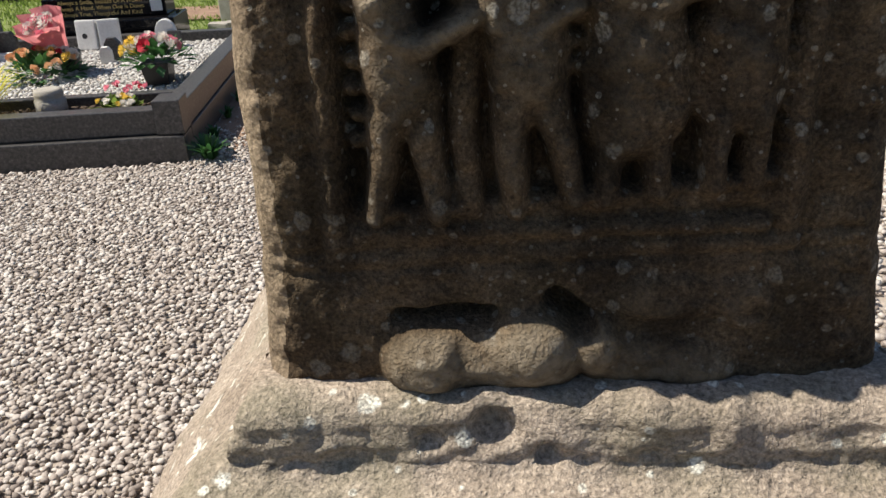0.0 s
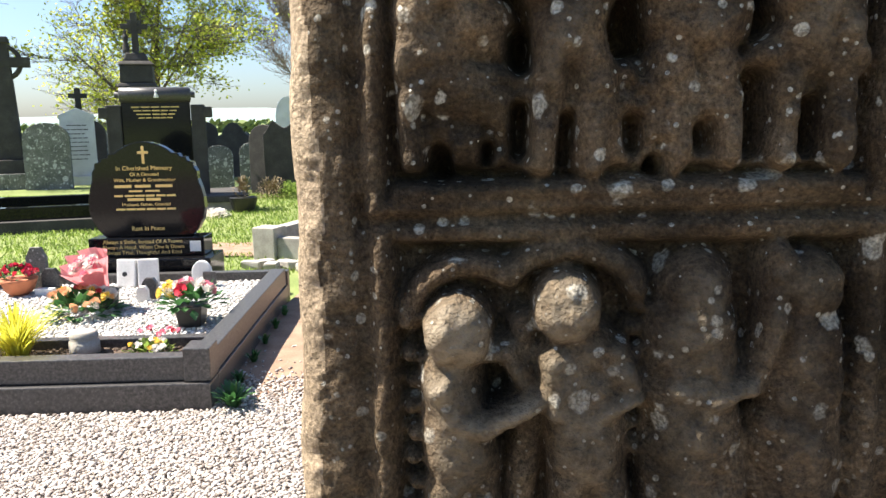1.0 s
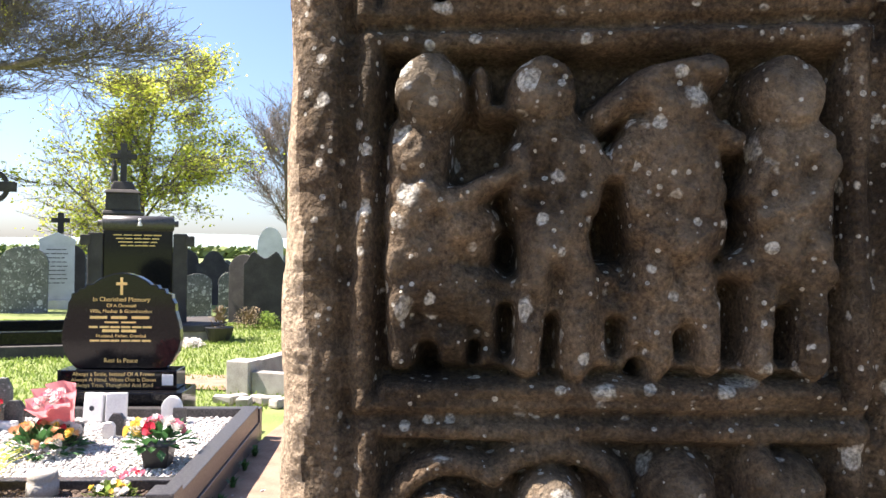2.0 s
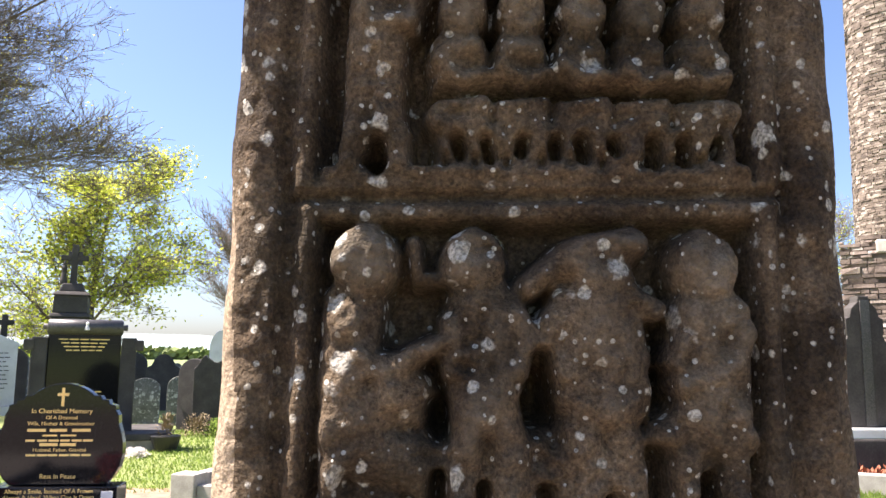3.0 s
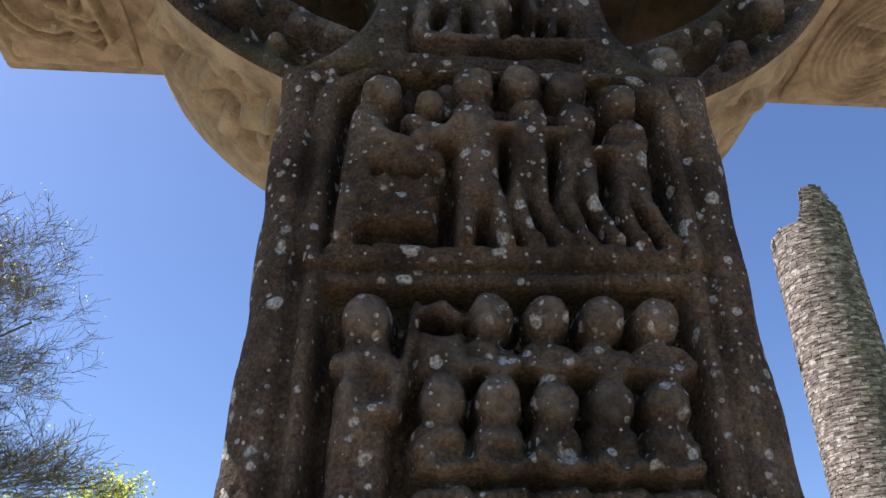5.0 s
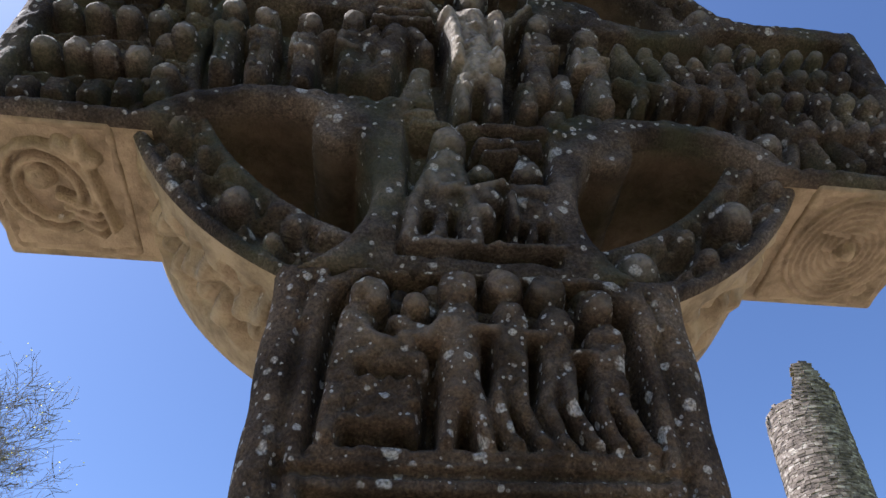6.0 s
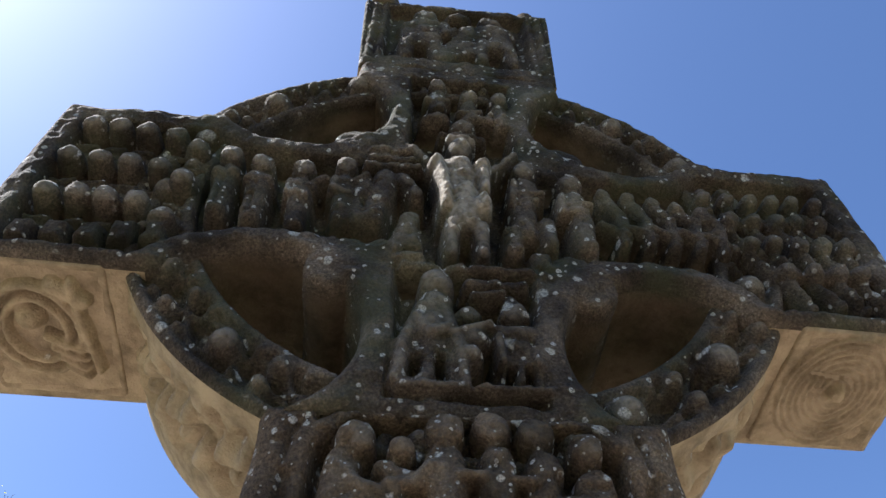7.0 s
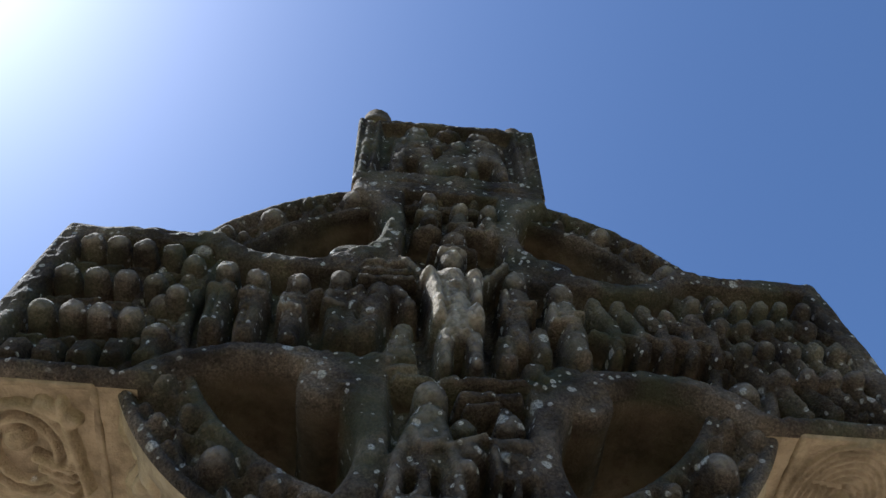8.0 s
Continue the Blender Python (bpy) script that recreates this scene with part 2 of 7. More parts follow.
soil = mat("dark_soil", [(0.05, 0.032, 0.022), (0.11, 0.075, 0.05)], 20.0, 0.95, 1.0, 120.0, bump_dist=0.012)
grass_mat = mat("grass", [(0.09, 0.15, 0.03), (0.17, 0.25, 0.05), (0.28, 0.34, 0.09)], 3.0, 0.8, 0.4, 60.0, vary=0.25)
lawn_mat = mat("lawn_sward", [(0.09, 0.13, 0.03), (0.17, 0.21, 0.055), (0.25, 0.27, 0.10)], 1.2, 0.9, 0.7, 60.0, bump_dist=0.02)
field_mat = mat("far_fields", [(0.10, 0.15, 0.04), (0.17, 0.22, 0.07), (0.22, 0.24, 0.11)], 0.02, 0.9, 0.1, 0.4)
granite = mat("speckled_dark_granite", [(0.012, 0.012, 0.013), (0.035, 0.033, 0.033), (0.075, 0.07, 0.068), (0.15, 0.14, 0.135)], 60.0, 0.38, 0.1, 260.0)
black_granite = mat("polished_black_granite", [(0.004, 0.004, 0.005), (0.010, 0.010, 0.011)], 40.0, 0.08, 0.02, 300.0, spec=0.3)
gold = mat("gold_leaf", [(0.70, 0.46, 0.14), (0.85, 0.62, 0.25)], 60.0, 0.45, 0.1, 200.0, metal=0.2)
grey_limestone = add_lichen(mat("grey_limestone", [(0.075, 0.078, 0.066), (0.15, 0.15, 0.13), (0.24, 0.235, 0.21)], 4.0, 0.9, 0.6, 60.0), [(5.0, 0.45, 0.42), (11.0, 0.5, 0.45), (26.0, 0.45, 0.45)], [(0.60, 0.60, 0.55), (0.58, 0.58, 0.52), (0.6, 0.6, 0.55)])
dark_slate = mat("dark_weathered_slab", [(0.022, 0.019, 0.017), (0.045, 0.040, 0.036), (0.08, 0.072, 0.064)], 3.0, 0.85, 0.4, 50.0)
pale_marble = mat("pale_marble", [(0.52, 0.51, 0.49), (0.66, 0.65, 0.63), (0.76, 0.75, 0.73)], 4.0, 0.6, 0.1, 60.0)
concrete = mat("weathered_concrete", [(0.22, 0.20, 0.17), (0.36, 0.33, 0.29), (0.46, 0.43, 0.38)], 6.0, 0.9, 0.5, 90.0)
bark = mat("tree_bark", [(0.10, 0.08, 0.07), (0.22, 0.18, 0.155)], 8.0, 0.9, 0.5, 60.0)
leaf_mat = mat("spring_leaves", [(0.34, 0.42, 0.055), (0.52, 0.58, 0.10), (0.66, 0.64, 0.15)], 1.0, 0.8, 0.1, 30.0, vary=0.5, spec=0.1)
bud_mat = mat("young_buds", [(0.36, 0.37, 0.06), (0.56, 0.53, 0.13)], 1.0, 0.9, 0.1, 30.0, vary=0.4, spec=0.1)
dry_mat = mat("dry_stalks", [(0.14, 0.10, 0.05), (0.26, 0.20, 0.12)], 8.0, 0.8, 0.1, 40.0)
rubble = mat("rubble_masonry", [(0.045, 0.034, 0.027), (0.095, 0.072, 0.057), (0.150, 0.115, 0.093), (0.195, 0.155, 0.128), (0.38, 0.33, 0.285)], 2.5, 0.9, 0.8, 30.0, vary=0.30)
mortar = mat("old_mortar", [(0.10, 0.08, 0.06), (0.20, 0.165, 0.13)], 6.0, 0.95, 0.6, 60.0)
def translucent(m, share):
    """Thin leaves and petals let sunlight through."""
    n, l = m.node_tree.nodes, m.node_tree.links
    b, out = n["Principled BSDF"], n["Material Output"]
    tr, mx, cs = n.new("ShaderNodeBsdfTranslucent"), n.new("ShaderNodeMixShader"), b.inputs["Base Color"].links[0].from_socket
    l.new(cs, tr.inputs[0])
    mx.inputs[0].default_value = share
    l.new(b.outputs[0], mx.inputs[1])
    l.new(tr.outputs[0], mx.inputs[2])
    l.new(mx.outputs[0], out.inputs[0])
    return m


for thin in (leaf_mat, bud_mat, grass_mat):
    translucent(thin, 0.72)


# ---- builders ----
def mesh_object(name, verts, faces, material, parent=None, label="", smooth=False):
    me = bpy.data.meshes.new(name)
    me.from_pydata(verts, [], faces)
    me.materials.append(material)
    if smooth:
        me.shade_smooth()
    ob = new(name, me)
    ob.parent = parent
    if label:
        tagged(ob, label)
    return ob


def part(name, bm, material, parent=None, label="", smooth=False):
    me = bpy.data.meshes.new(name)
    bmesh.ops.recalc_face_normals(bm, faces=bm.faces[:])
    bm.to_mesh(me)
    bm.free()
    me.materials.append(material)
    if smooth:
        me.shade_smooth()
    ob = new(name, me)
    ob.parent = parent
    if label:
        tagged(ob, label)
    return ob


def thing(name, m, label, category, group="", kind=""):
    ob = new(name)
    ob.matrix_world = m
    return tagged(ob, label, category, group, kind)


def block(bm, x0, x1, y0, y1, z0, z1, bevel=0.01, taper=0.0, seg=2):
    """A bevelled box added to bm; taper narrows its top."""
    r = bmesh.ops.create_cube(bm, size=1.0)
    vs = r["verts"]
    for v in vs:
        k = 1 - taper if v.co.z > 0 else 1
        v.co = Vector(((x0 + x1) / 2 + v.co.x * (x1 - x0) * k, (y0 + y1) / 2 + v.co.y * (y1 - y0) * k, z0 + (v.co.z + 0.5) * (z1 - z0)))
    if bevel:
        es = list({e for v in vs for e in v.link_edges})
        bmesh.ops.bevel(bm, geom=es, offset=bevel, segments=seg, affect="EDGES", profile=0.6)
    return bm


def outline(bm, pts, y0, y1, bevel=0.012):
    """An upright slab with the outline pts (x, z), from y0 to y1."""
    front = [bm.verts.new((x, y0, z)) for x, z in pts]
    f = bm.faces.new(front)
    g = bmesh.ops.extrude_face_region(bm, geom=[f])
    vs = [e for e in g["geom"] if isinstance(e, bmesh.types.BMVert)]
    for v in vs:
        v.co.y = y1
    bmesh.ops.recalc_face_normals(bm, faces=bm.faces[:])
    if bevel:
        fe = [e for e in bm.edges if e.calc_face_angle(0) > 0.9 and abs(e.verts[0].co.y - e.verts[1].co.y) < 1e-5]
        bmesh.ops.bevel(bm, geom=fe, offset=bevel, segments=2, affect="EDGES", profile=0.6)
    return bm


def lathe(bm, profile, seg=24):
    """A turned form from (radius, z) pairs."""
    rings = []
    for r, z in profile:
        rings.append([bm.verts.new((r * math.cos(2 * math.pi * i / seg), r * math.sin(2 * math.pi * i / seg), z)) for i in range(seg)])
    for a, b in zip(rings, rings[1:]):
        for i in range(seg):
            bm.faces.new((a[i], a[(i + 1) % seg], b[(i + 1) % seg], b[i]))
    bm.faces.new(rings[0][::-1])
    bm.faces.new(rings[-1])
    return bm


def roughen(bm, amount, scale=3.0, cuts=0):
    if cuts:
        bmesh.ops.subdivide_edges(bm, edges=bm.edges[:], cuts=cuts, use_grid_fill=True)
    bm.normal_update()
    for v in bm.verts:
        v.co += v.normal * amount * noise.noise(v.co * scale)
    return bm


def lattice(shape, cells, seed):
    """Smooth value noise on a grid of that shape, with cells (rows, columns)."""
    rng = np.random.RandomState(seed)
    g = rng.rand(cells[0] + 2, cells[1] + 2)
    a, b = np.linspace(0, cells[0], shape[0]), np.linspace(0, cells[1], shape[1])
    i, j = np.minimum(a.astype(int), cells[0]), np.minimum(b.astype(int), cells[1])
    u, v = (a - i)[:, None], (b - j)[None, :]
    u, v = u * u * (3 - 2 * u), v * v * (3 - 2 * v)
    return (g[i][:, j] * (1 - u) * (1 - v) + g[i + 1][:, j] * u * (1 - v) + g[i][:, j + 1] * (1 - u) * v + g[i + 1][:, j + 1] * u * v) * 2 - 1


class Relief:
    """Carving on a face: heights in metres over a grid in x and z, built up from rounded forms."""

    def __init__(self, x0, x1, z0, z1, step, seed=1):
        self.nx, self.nz = int(round((x1 - x0) / step)) + 1, int(round((z1 - z0) / step)) + 1
        self.xs, self.zs = np.linspace(x0, x1, self.nx), np.linspace(z0, z1, self.nz)
        self.X, self.Z = np.meshgrid(self.xs, self.zs)
        self.step, self.seed = step, seed
        self.H = np.zeros_like(self.X)

    def window(self, xa, xb, za, zb):
        i0, i1 = np.searchsorted(self.zs, (za, zb))
        j0, j1 = np.searchsorted(self.xs, (xa, xb))
        return np.s_[i0:i1, j0:j1]

    def flat(self, xa, xb, za, zb, h, soft=0.006):
        """Set a rounded rectangle to the height h (a recess or a raised field)."""
        w = self.window(xa - soft, xb + soft, za - soft, zb + soft)
        x, z = self.X[w], self.Z[w]
        d = np.minimum(np.minimum(x - xa, xb - x), np.minimum(z - za, zb - z))
        k = np.clip(d / soft * 0.5 + 0.5, 0, 1)
        k = k * k * (3 - 2 * k)
        self.H[w] = self.H[w] * (1 - k) + h * k

    def merge(self, w, val):
        a, b = self.H[w], val
        k = 0.003
        h = np.clip(0.5 + 0.5 * (a - b) / k, 0, 1)
        self.H[w] = np.where(val > -1, b * (1 - h) + a * h + k * h * (1 - h), a)

    def dome(self, x, z, rx, rz, h, base=-0.052, power=0.42):
        w = self.window(x - rx, x + rx, z - rz, z + rz)
        d = ((self.X[w] - x) / rx) ** 2 + ((self.Z[w] - z) / rz) ** 2
        self.merge(w, np.where(d < 1, base + (h - base) * np.maximum(1 - d, 0) ** power, -9))

    def limb(self, x1, z1, x2, z2, r, h, base=-0.052, r2=None, power=0.32):
        r2 = r if r2 is None else r2
        m = max(r, r2)
        w = self.window(min(x1, x2) - m, max(x1, x2) + m, min(z1, z2) - m, max(z1, z2) + m)
        dx, dz = x2 - x1, z2 - z1
        t = np.clip(((self.X[w] - x1) * dx + (self.Z[w] - z1) * dz) / (dx * dx + dz * dz + 1e-9), 0, 1)
        d = ((self.X[w] - x1 - t * dx) ** 2 + (self.Z[w] - z1 - t * dz) ** 2) / (r + (r2 - r) * t) ** 2
        self.merge(w, np.where(d < 1, base + (h - base) * np.maximum(1 - d, 0) ** power, -9))

    def groove(self, x1, z1, x2, z2, r, depth):
        w = self.window(min(x1, x2) - r, max(x1, x2) + r, min(z1, z2) - r, max(z1, z2) + r)
        dx, dz = x2 - x1, z2 - z1
        t = np.clip(((self.X[w] - x1) * dx + (self.Z[w] - z1) * dz) / (dx * dx + dz * dz + 1e-9), 0, 1)
        d = ((self.X[w] - x1 - t * dx) ** 2 + (self.Z[w] - z1 - t * dz) ** 2) / r ** 2
        self.H[w] -= depth * np.maximum(1 - d, 0)

    def figure(self, x, z0, ht, w, h, head=None, lean=0.0, legs=True, arms=0.0, robe=False, arm_z=0.62):
        """A worn carved form: head, shoulders, body and two legs or a robe. arms: where the forearm reaches, aside."""
        r = head or ht * 0.115
        hx = x + lean
        self.limb(x + lean * 0.7, z0 + ht * 0.68, x, z0 + ht * 0.42, w * 0.60, h * 0.80, r2=w * 0.50, power=0.42)
        self.dome(x + lean * 0.8, z0 + ht * 0.70, w * 0.68, ht * 0.12, h * 0.9)
        if robe:
            self.limb(x, z0 + ht * 0.45, x, z0 + ht * 0.07, w * 0.5, h * 0.75, r2=w * 0.68, power=0.35)
        elif legs:
            for s in (-1, 1):
                self.limb(x + s * w * 0.27, z0 + ht * 0.42, x + s * w * 0.36, z0 + ht * 0.20, w * 0.27, h * 0.75, r2=w * 0.19, power=0.4)
                self.limb(x + s * w * 0.36, z0 + ht * 0.20, x + s * w * 0.36 + 0.006, z0 + 0.012, w * 0.19, h * 0.6, r2=w * 0.17, power=0.4)
                self.limb(x + s * w * 0.34, z0 + 0.01, x + s * w * 0.34 + 0.018, z0 + 0.008, 0.012, h * 0.5)
        if arms:
            self.limb(x + lean * 0.7 + math.copysign(w * 0.5, arms), z0 + ht * 0.70, x + math.copysign(w * 0.45, arms) + arms * 0.2, z0 + ht * 0.53, w * 0.2, h, power=0.45)
            self.limb(x + math.copysign(w * 0.45, arms) + arms * 0.2, z0 + ht * 0.53, x + arms, z0 + ht * arm_z, w * 0.18, h * 1.05, power=0.45)
        self.dome(hx, z0 + ht - r * 1.08, r, r * 1.12, h * 1.25, base=h * 1.25 - 1.8 * r, power=0.5)

    def knobs(self, xa, xb, za, zb, n, rmin, rmax, amp, seed, level=-0.02):
        """Worn lumps, folds and chips on whatever stands out above level."""
        rng = random.Random(seed)
        for _ in range(n):
            x, z, r = rng.uniform(xa, xb), rng.uniform(za, zb), rng.uniform(rmin, rmax)
            k = rng.uniform(0.5, 1.6)
            w = self.window(x - r, x + r, z - r * k, z + r * k)
            d = ((self.X[w] - x) / r) ** 2 + ((self.Z[w] - z) / (r * k)) ** 2
            self.H[w] += amp * rng.choice((-1.0, -0.6, 0.7, 1.0)) * np.maximum(1 - d, 0) ** 1.5 * (self.H[w] > level)

    def folds(self, xa, xb, za, zb, n, long, wide, depth, seed, level=-0.02):
        """Short worn cuts across the raised forms, mostly upright."""
        rng = random.Random(seed)
        for _ in range(n):
            x, z, a, q = rng.uniform(xa, xb), rng.uniform(za, zb), rng.gauss(1.57, 0.7), rng.uniform(0.4, 1.0) * long
            dx, dz = math.cos(a) * q, math.sin(a) * q
            w = self.window(x - abs(dx) - wide, x + abs(dx) + wide, z - abs(dz) - wide, z + abs(dz) + wide)
            t = np.clip(((self.X[w] - x) * dx + (self.Z[w] - z) * dz) / (dx * dx + dz * dz), -1, 1)
            d = ((self.X[w] - x - t * dx) ** 2 + (self.Z[w] - z - t * dz) ** 2) / wide ** 2
            self.H[w] -= depth * rng.uniform(0.4, 1.0) * np.maximum(1 - d, 0) * (1 - np.abs(t)) ** 0.5 * (self.H[w] > level)

    def weather(self, amount=0.002):
        s = self.H.shape
        wide, high = self.xs[-1] - self.xs[0], self.zs[-1] - self.zs[0]
        for size, k, seed in ((0.10, 1.3, 3), (0.035, 1.4, 4), (0.016, 1.3, 5)):
            self.H += amount * k * lattice(s, (max(1, int(high / size)), max(1, int(wide / size))), self.seed * 10 + seed)
        for _ in range(2):      # soften, as rain has
            a = self.H
            a[1:-1, 1:-1] = 0.5 * a[1:-1, 1:-1] + 0.125 * (a[:-2, 1:-1] + a[2:, 1:-1] + a[1:-1, :-2] + a[1:-1, 2:])

    def build(self, name, sdf, depth, material, parent, label="", round_r=0.02, layers=8, side=None, seed=7, front=None, flank=None, flank_where=None, corner=0.0):
        """The carved slab inside sdf < 0: carved front towards -y, sides and a plain back. side: relief of the sides, from (x, z, y)."""
        X, Z, st = self.X, self.Z, self.step
        S = sdf(X, Z)
        gz, gx = np.gradient(S, st)
        g2 = np.maximum(gx * gx + gz * gz, 0.1)
        C = 0.25 * (S[:-1, :-1] + S[1:, :-1] + S[:-1, 1:] + S[1:, 1:]) < 0
        used = np.zeros(S.shape, bool)
        cnt = np.zeros(S.shape, int)
        for a, b in ((slice(None, -1), slice(None, -1)), (slice(1, None), slice(None, -1)), (slice(None, -1), slice(1, None)), (slice(1, None), slice(1, None))):
            used[a, b] |= C
            cnt[a, b] += C
        rim = used & (cnt < 4)
        mv = np.where(rim, np.clip(S, -st, st), 0)
        PX, PZ = X - mv * gx / g2, Z - mv * gz / g2
        d = np.clip(-np.where(rim, 0, S), 0, round_r)
        Y = round_r - np.sqrt(np.maximum(round_r ** 2 - (round_r - d) ** 2, 0)) - self.H * np.clip(d / round_r * 1.5, 0, 1)
        if front is not None:
            Y += front(X, Z)
        idx = np.full(S.shape, -1)
        idx[used] = np.arange(used.sum())
        verts = [np.column_stack((PX[used], Y[used], PZ[used]))]
        base = used.sum()
        i, j = np.nonzero(C)
        quads = [np.column_stack((idx[i, j], idx[i, j + 1], idx[i + 1, j + 1], idx[i + 1, j]))]
        # the sides, layer by layer
        ri, rj = np.nonzero(rim)
        rid = np.full(S.shape, -1)
        rid[ri, rj] = np.arange(len(ri))
        nrm = np.column_stack((gx[ri, rj], gz[ri, rj]))
        nrm /= np.maximum(np.linalg.norm(nrm, axis=1), 1e-6)[:, None]
        px, pz, py = PX[ri, rj], PZ[ri, rj], Y[ri, rj]
        ring_index = [idx[ri, rj]]
        deep, deep_in = (depth(px), depth(X)) if callable(depth) else (depth, np.full(X.shape, depth))
        rng = np.random.RandomState(seed)
        for k in range(1, layers + 1):
            f = k / layers
            y = py * (1 - f) + deep * f
            o = side(px, pz, y) * (1 - (2 * f - 1) ** 6) if side is not None else 0.0
            verts.append(np.column_stack((px + nrm[:, 0] * o, y, pz + nrm[:, 1] * o)))
            ring_index.append(base + np.arange(len(ri)))
            base += len(ri)
        edges = []
        P = np.pad(C, 1)
        for di, dj, a, b in ((0, -1, (1, 0), (0, 0)), (0, 1, (0, 1), (1, 1)), (-1, 0, (0, 0), (0, 1)), (1, 0, (1, 1), (1, 0))):
            ii, jj = np.nonzero(P[1:-1, 1:-1] & ~P[1 + di:P.shape[0] - 1 + di, 1 + dj:P.shape[1] - 1 + dj])
            edges.append(np.column_stack((rid[ii + a[0], jj + a[1]], rid[ii + b[0], jj + b[1]])))
        edges = np.vstack(edges)
        for k in range(layers):
            a, b = ring_index[k], ring_index[k + 1]
            quads.append(np.column_stack((a[edges[:, 1]], a[edges[:, 0]], b[edges[:, 0]], b[edges[:, 1]])))
        # the back
        bi = np.full(S.shape, -1)
        bi[ri, rj] = ring_index[-1]
        inner = used & ~rim
        bi[inner] = base + np.arange(inner.sum())
        verts.append(np.column_stack((X[inner], deep_in[inner], Z[inner])))
        quads.append(np.column_stack((bi[i, j], bi[i + 1, j], bi[i + 1, j + 1], bi[i, j + 1])))
        V, Q = np.vstack(verts), np.vstack(quads)
        me = bpy.data.meshes.new(name)
        me.vertices.add(len(V))
        me.vertices.foreach_set("co", V.astype(np.float32).ravel())
        me.loops.add(Q.size)
        me.loops.foreach_set("vertex_index", Q.astype(np.int32).ravel())
        me.polygons.add(len(Q))
        me.polygons.foreach_set("loop_start", np.arange(0, Q.size, 4, dtype=np.int32))
        me.update(calc_edges=True)
        me.materials.append(material)
        me.materials.append(flank or material)
        where = np.zeros(len(Q), np.int32)
        where[len(i):len(Q) - len(i)] = 1 if flank_where is None else np.tile(flank_where(px[edges[:, 0]], pz[edges[:, 0]]), layers)
        if corner:      # left corner takes the paler side stone, a painted strip of sun, fading upwards
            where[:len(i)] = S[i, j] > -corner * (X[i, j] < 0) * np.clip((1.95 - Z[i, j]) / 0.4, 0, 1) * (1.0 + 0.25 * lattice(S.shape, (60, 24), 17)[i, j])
        me.polygons.foreach_set("material_index", where)
        me.shade_smooth()
        ob = new(name, me)
        ob.parent = parent
        if label:
            tagged(ob, label)
        return ob


def box_sdf(x, z, cx, cz, hx, hz, r=0.0):
    qx, qz = np.abs(x - cx) - hx + r, np.abs(z - cz) - hz + r
    return np.minimum(np.maximum(qx, qz), 0) + np.hypot(np.maximum(qx, 0), np.maximum(qz, 0)) - r


def lumps(scale, amount, seed=0.0):
    """Uneven weathered sides, as a function of the place."""
    def f(x, z, y):
        a = np.sin(x * scale * 1.3 + 1.7 * np.sin(z * scale * 0.9 + seed) + y * scale) * np.sin(z * scale * 1.1 + 1.3 * np.sin(y * scale * 1.2 + x * scale))
        b = np.sin(z * scale * 3.1 + seed + 2.0 * np.sin(y * scale * 2.3)) * np.sin(y * scale * 2.9 + x * scale * 2.0)
        return amount * (0.65 * a + 0.45 * b) - amount * 0.3
    return f


# ---- ground ----
def sheet(name, x0, x1, y0, y1, nx, ny, z, material, label, category, rise=None):
    xs, ys = np.linspace(x0, x1, nx), np.linspace(y0, y1, ny)
    v = [(x, y, z + (rise(x, y) if rise else 0)) for y in ys for x in xs]
    f = [(j * nx + i, j * nx + i + 1, (j + 1) * nx + i + 1, (j + 1) * nx + i) for j in range(ny - 1) for i in range(nx - 1)]
    ob = mesh_object(name, v, f, material, smooth=True)
    return tagged(ob, label, category, kind="structure")


def uneven(x, y):
    return 0.015 * noise.noise(Vector((x * 0.8, y * 0.8, 0))) + 0.012 * noise.noise(Vector((x * 2.1, y * 2.1, 5)))


sheet("ground", -2500, 2500, -2500, 2500, 60, 60, -0.35, field_mat, "pale green fields that run to the horizon", "field")
sheet("ground_graveyard", -40, 40, -25, 60, 90, 96, -0.03, lawn_mat, "mown green churchyard grass among the graves", "lawn", uneven)
# unseen dark ground, added to cut the light bounced onto the carved face
sheet("ground_front_unseen", -12, 12, -12.0, -0.98, 60, 40, -0.010, trodden, "unseen dark ground before the high cross, added to dim bounced light", "bare earth", lambda x, y: 0.4 * uneven(x, y))
sheet("path", -9, 9, -1.0, 3.9, 70, 40, -0.012, ground_mat, "gravelled path round the high cross", "path", lambda x, y: 0.4 * uneven(x, y))
sheet("path_earth", -2.05, 6.0, 3.3, 8.3, 40, 30, -0.004, earth, "bare trodden earth beside a granite grave kerb", "bare earth", lambda x, y: uneven(x, y) - 0.03 * max(0, y - 6.6))

# ---- the high cross ----
cross = thing("high_cross", pose(0, 0, 0), "tall carved sandstone high cross, ringed, weathered and spotted with lichen", "high cross")


def half_width(z):
    return np.interp(z, (0.70, 0.92, 0.95, 1.3, 1.9, 2.45, 2.72), (0.406, 0.398, 0.390, 0.385, 0.377, 0.365, 0.367))


def chain(relief, pts, q, hh, ground, q2=None, power=0.30):
    """A bent limb through pts, thinning from q to q2."""
    q2, n = q2 or q, len(pts) - 1
    for k, (a, b) in enumerate(zip(pts, pts[1:])):
        relief.limb(*a, *b, q + (q2 - q) * k / n, hh, base=ground, r2=q + (q2 - q) * (k + 1) / n, power=power)


def skull(relief, x, z, q, hh, tall=1.1):
    relief.dome(x, z, q, q * tall, hh, base=hh - 1.05 * q, power=0.5)


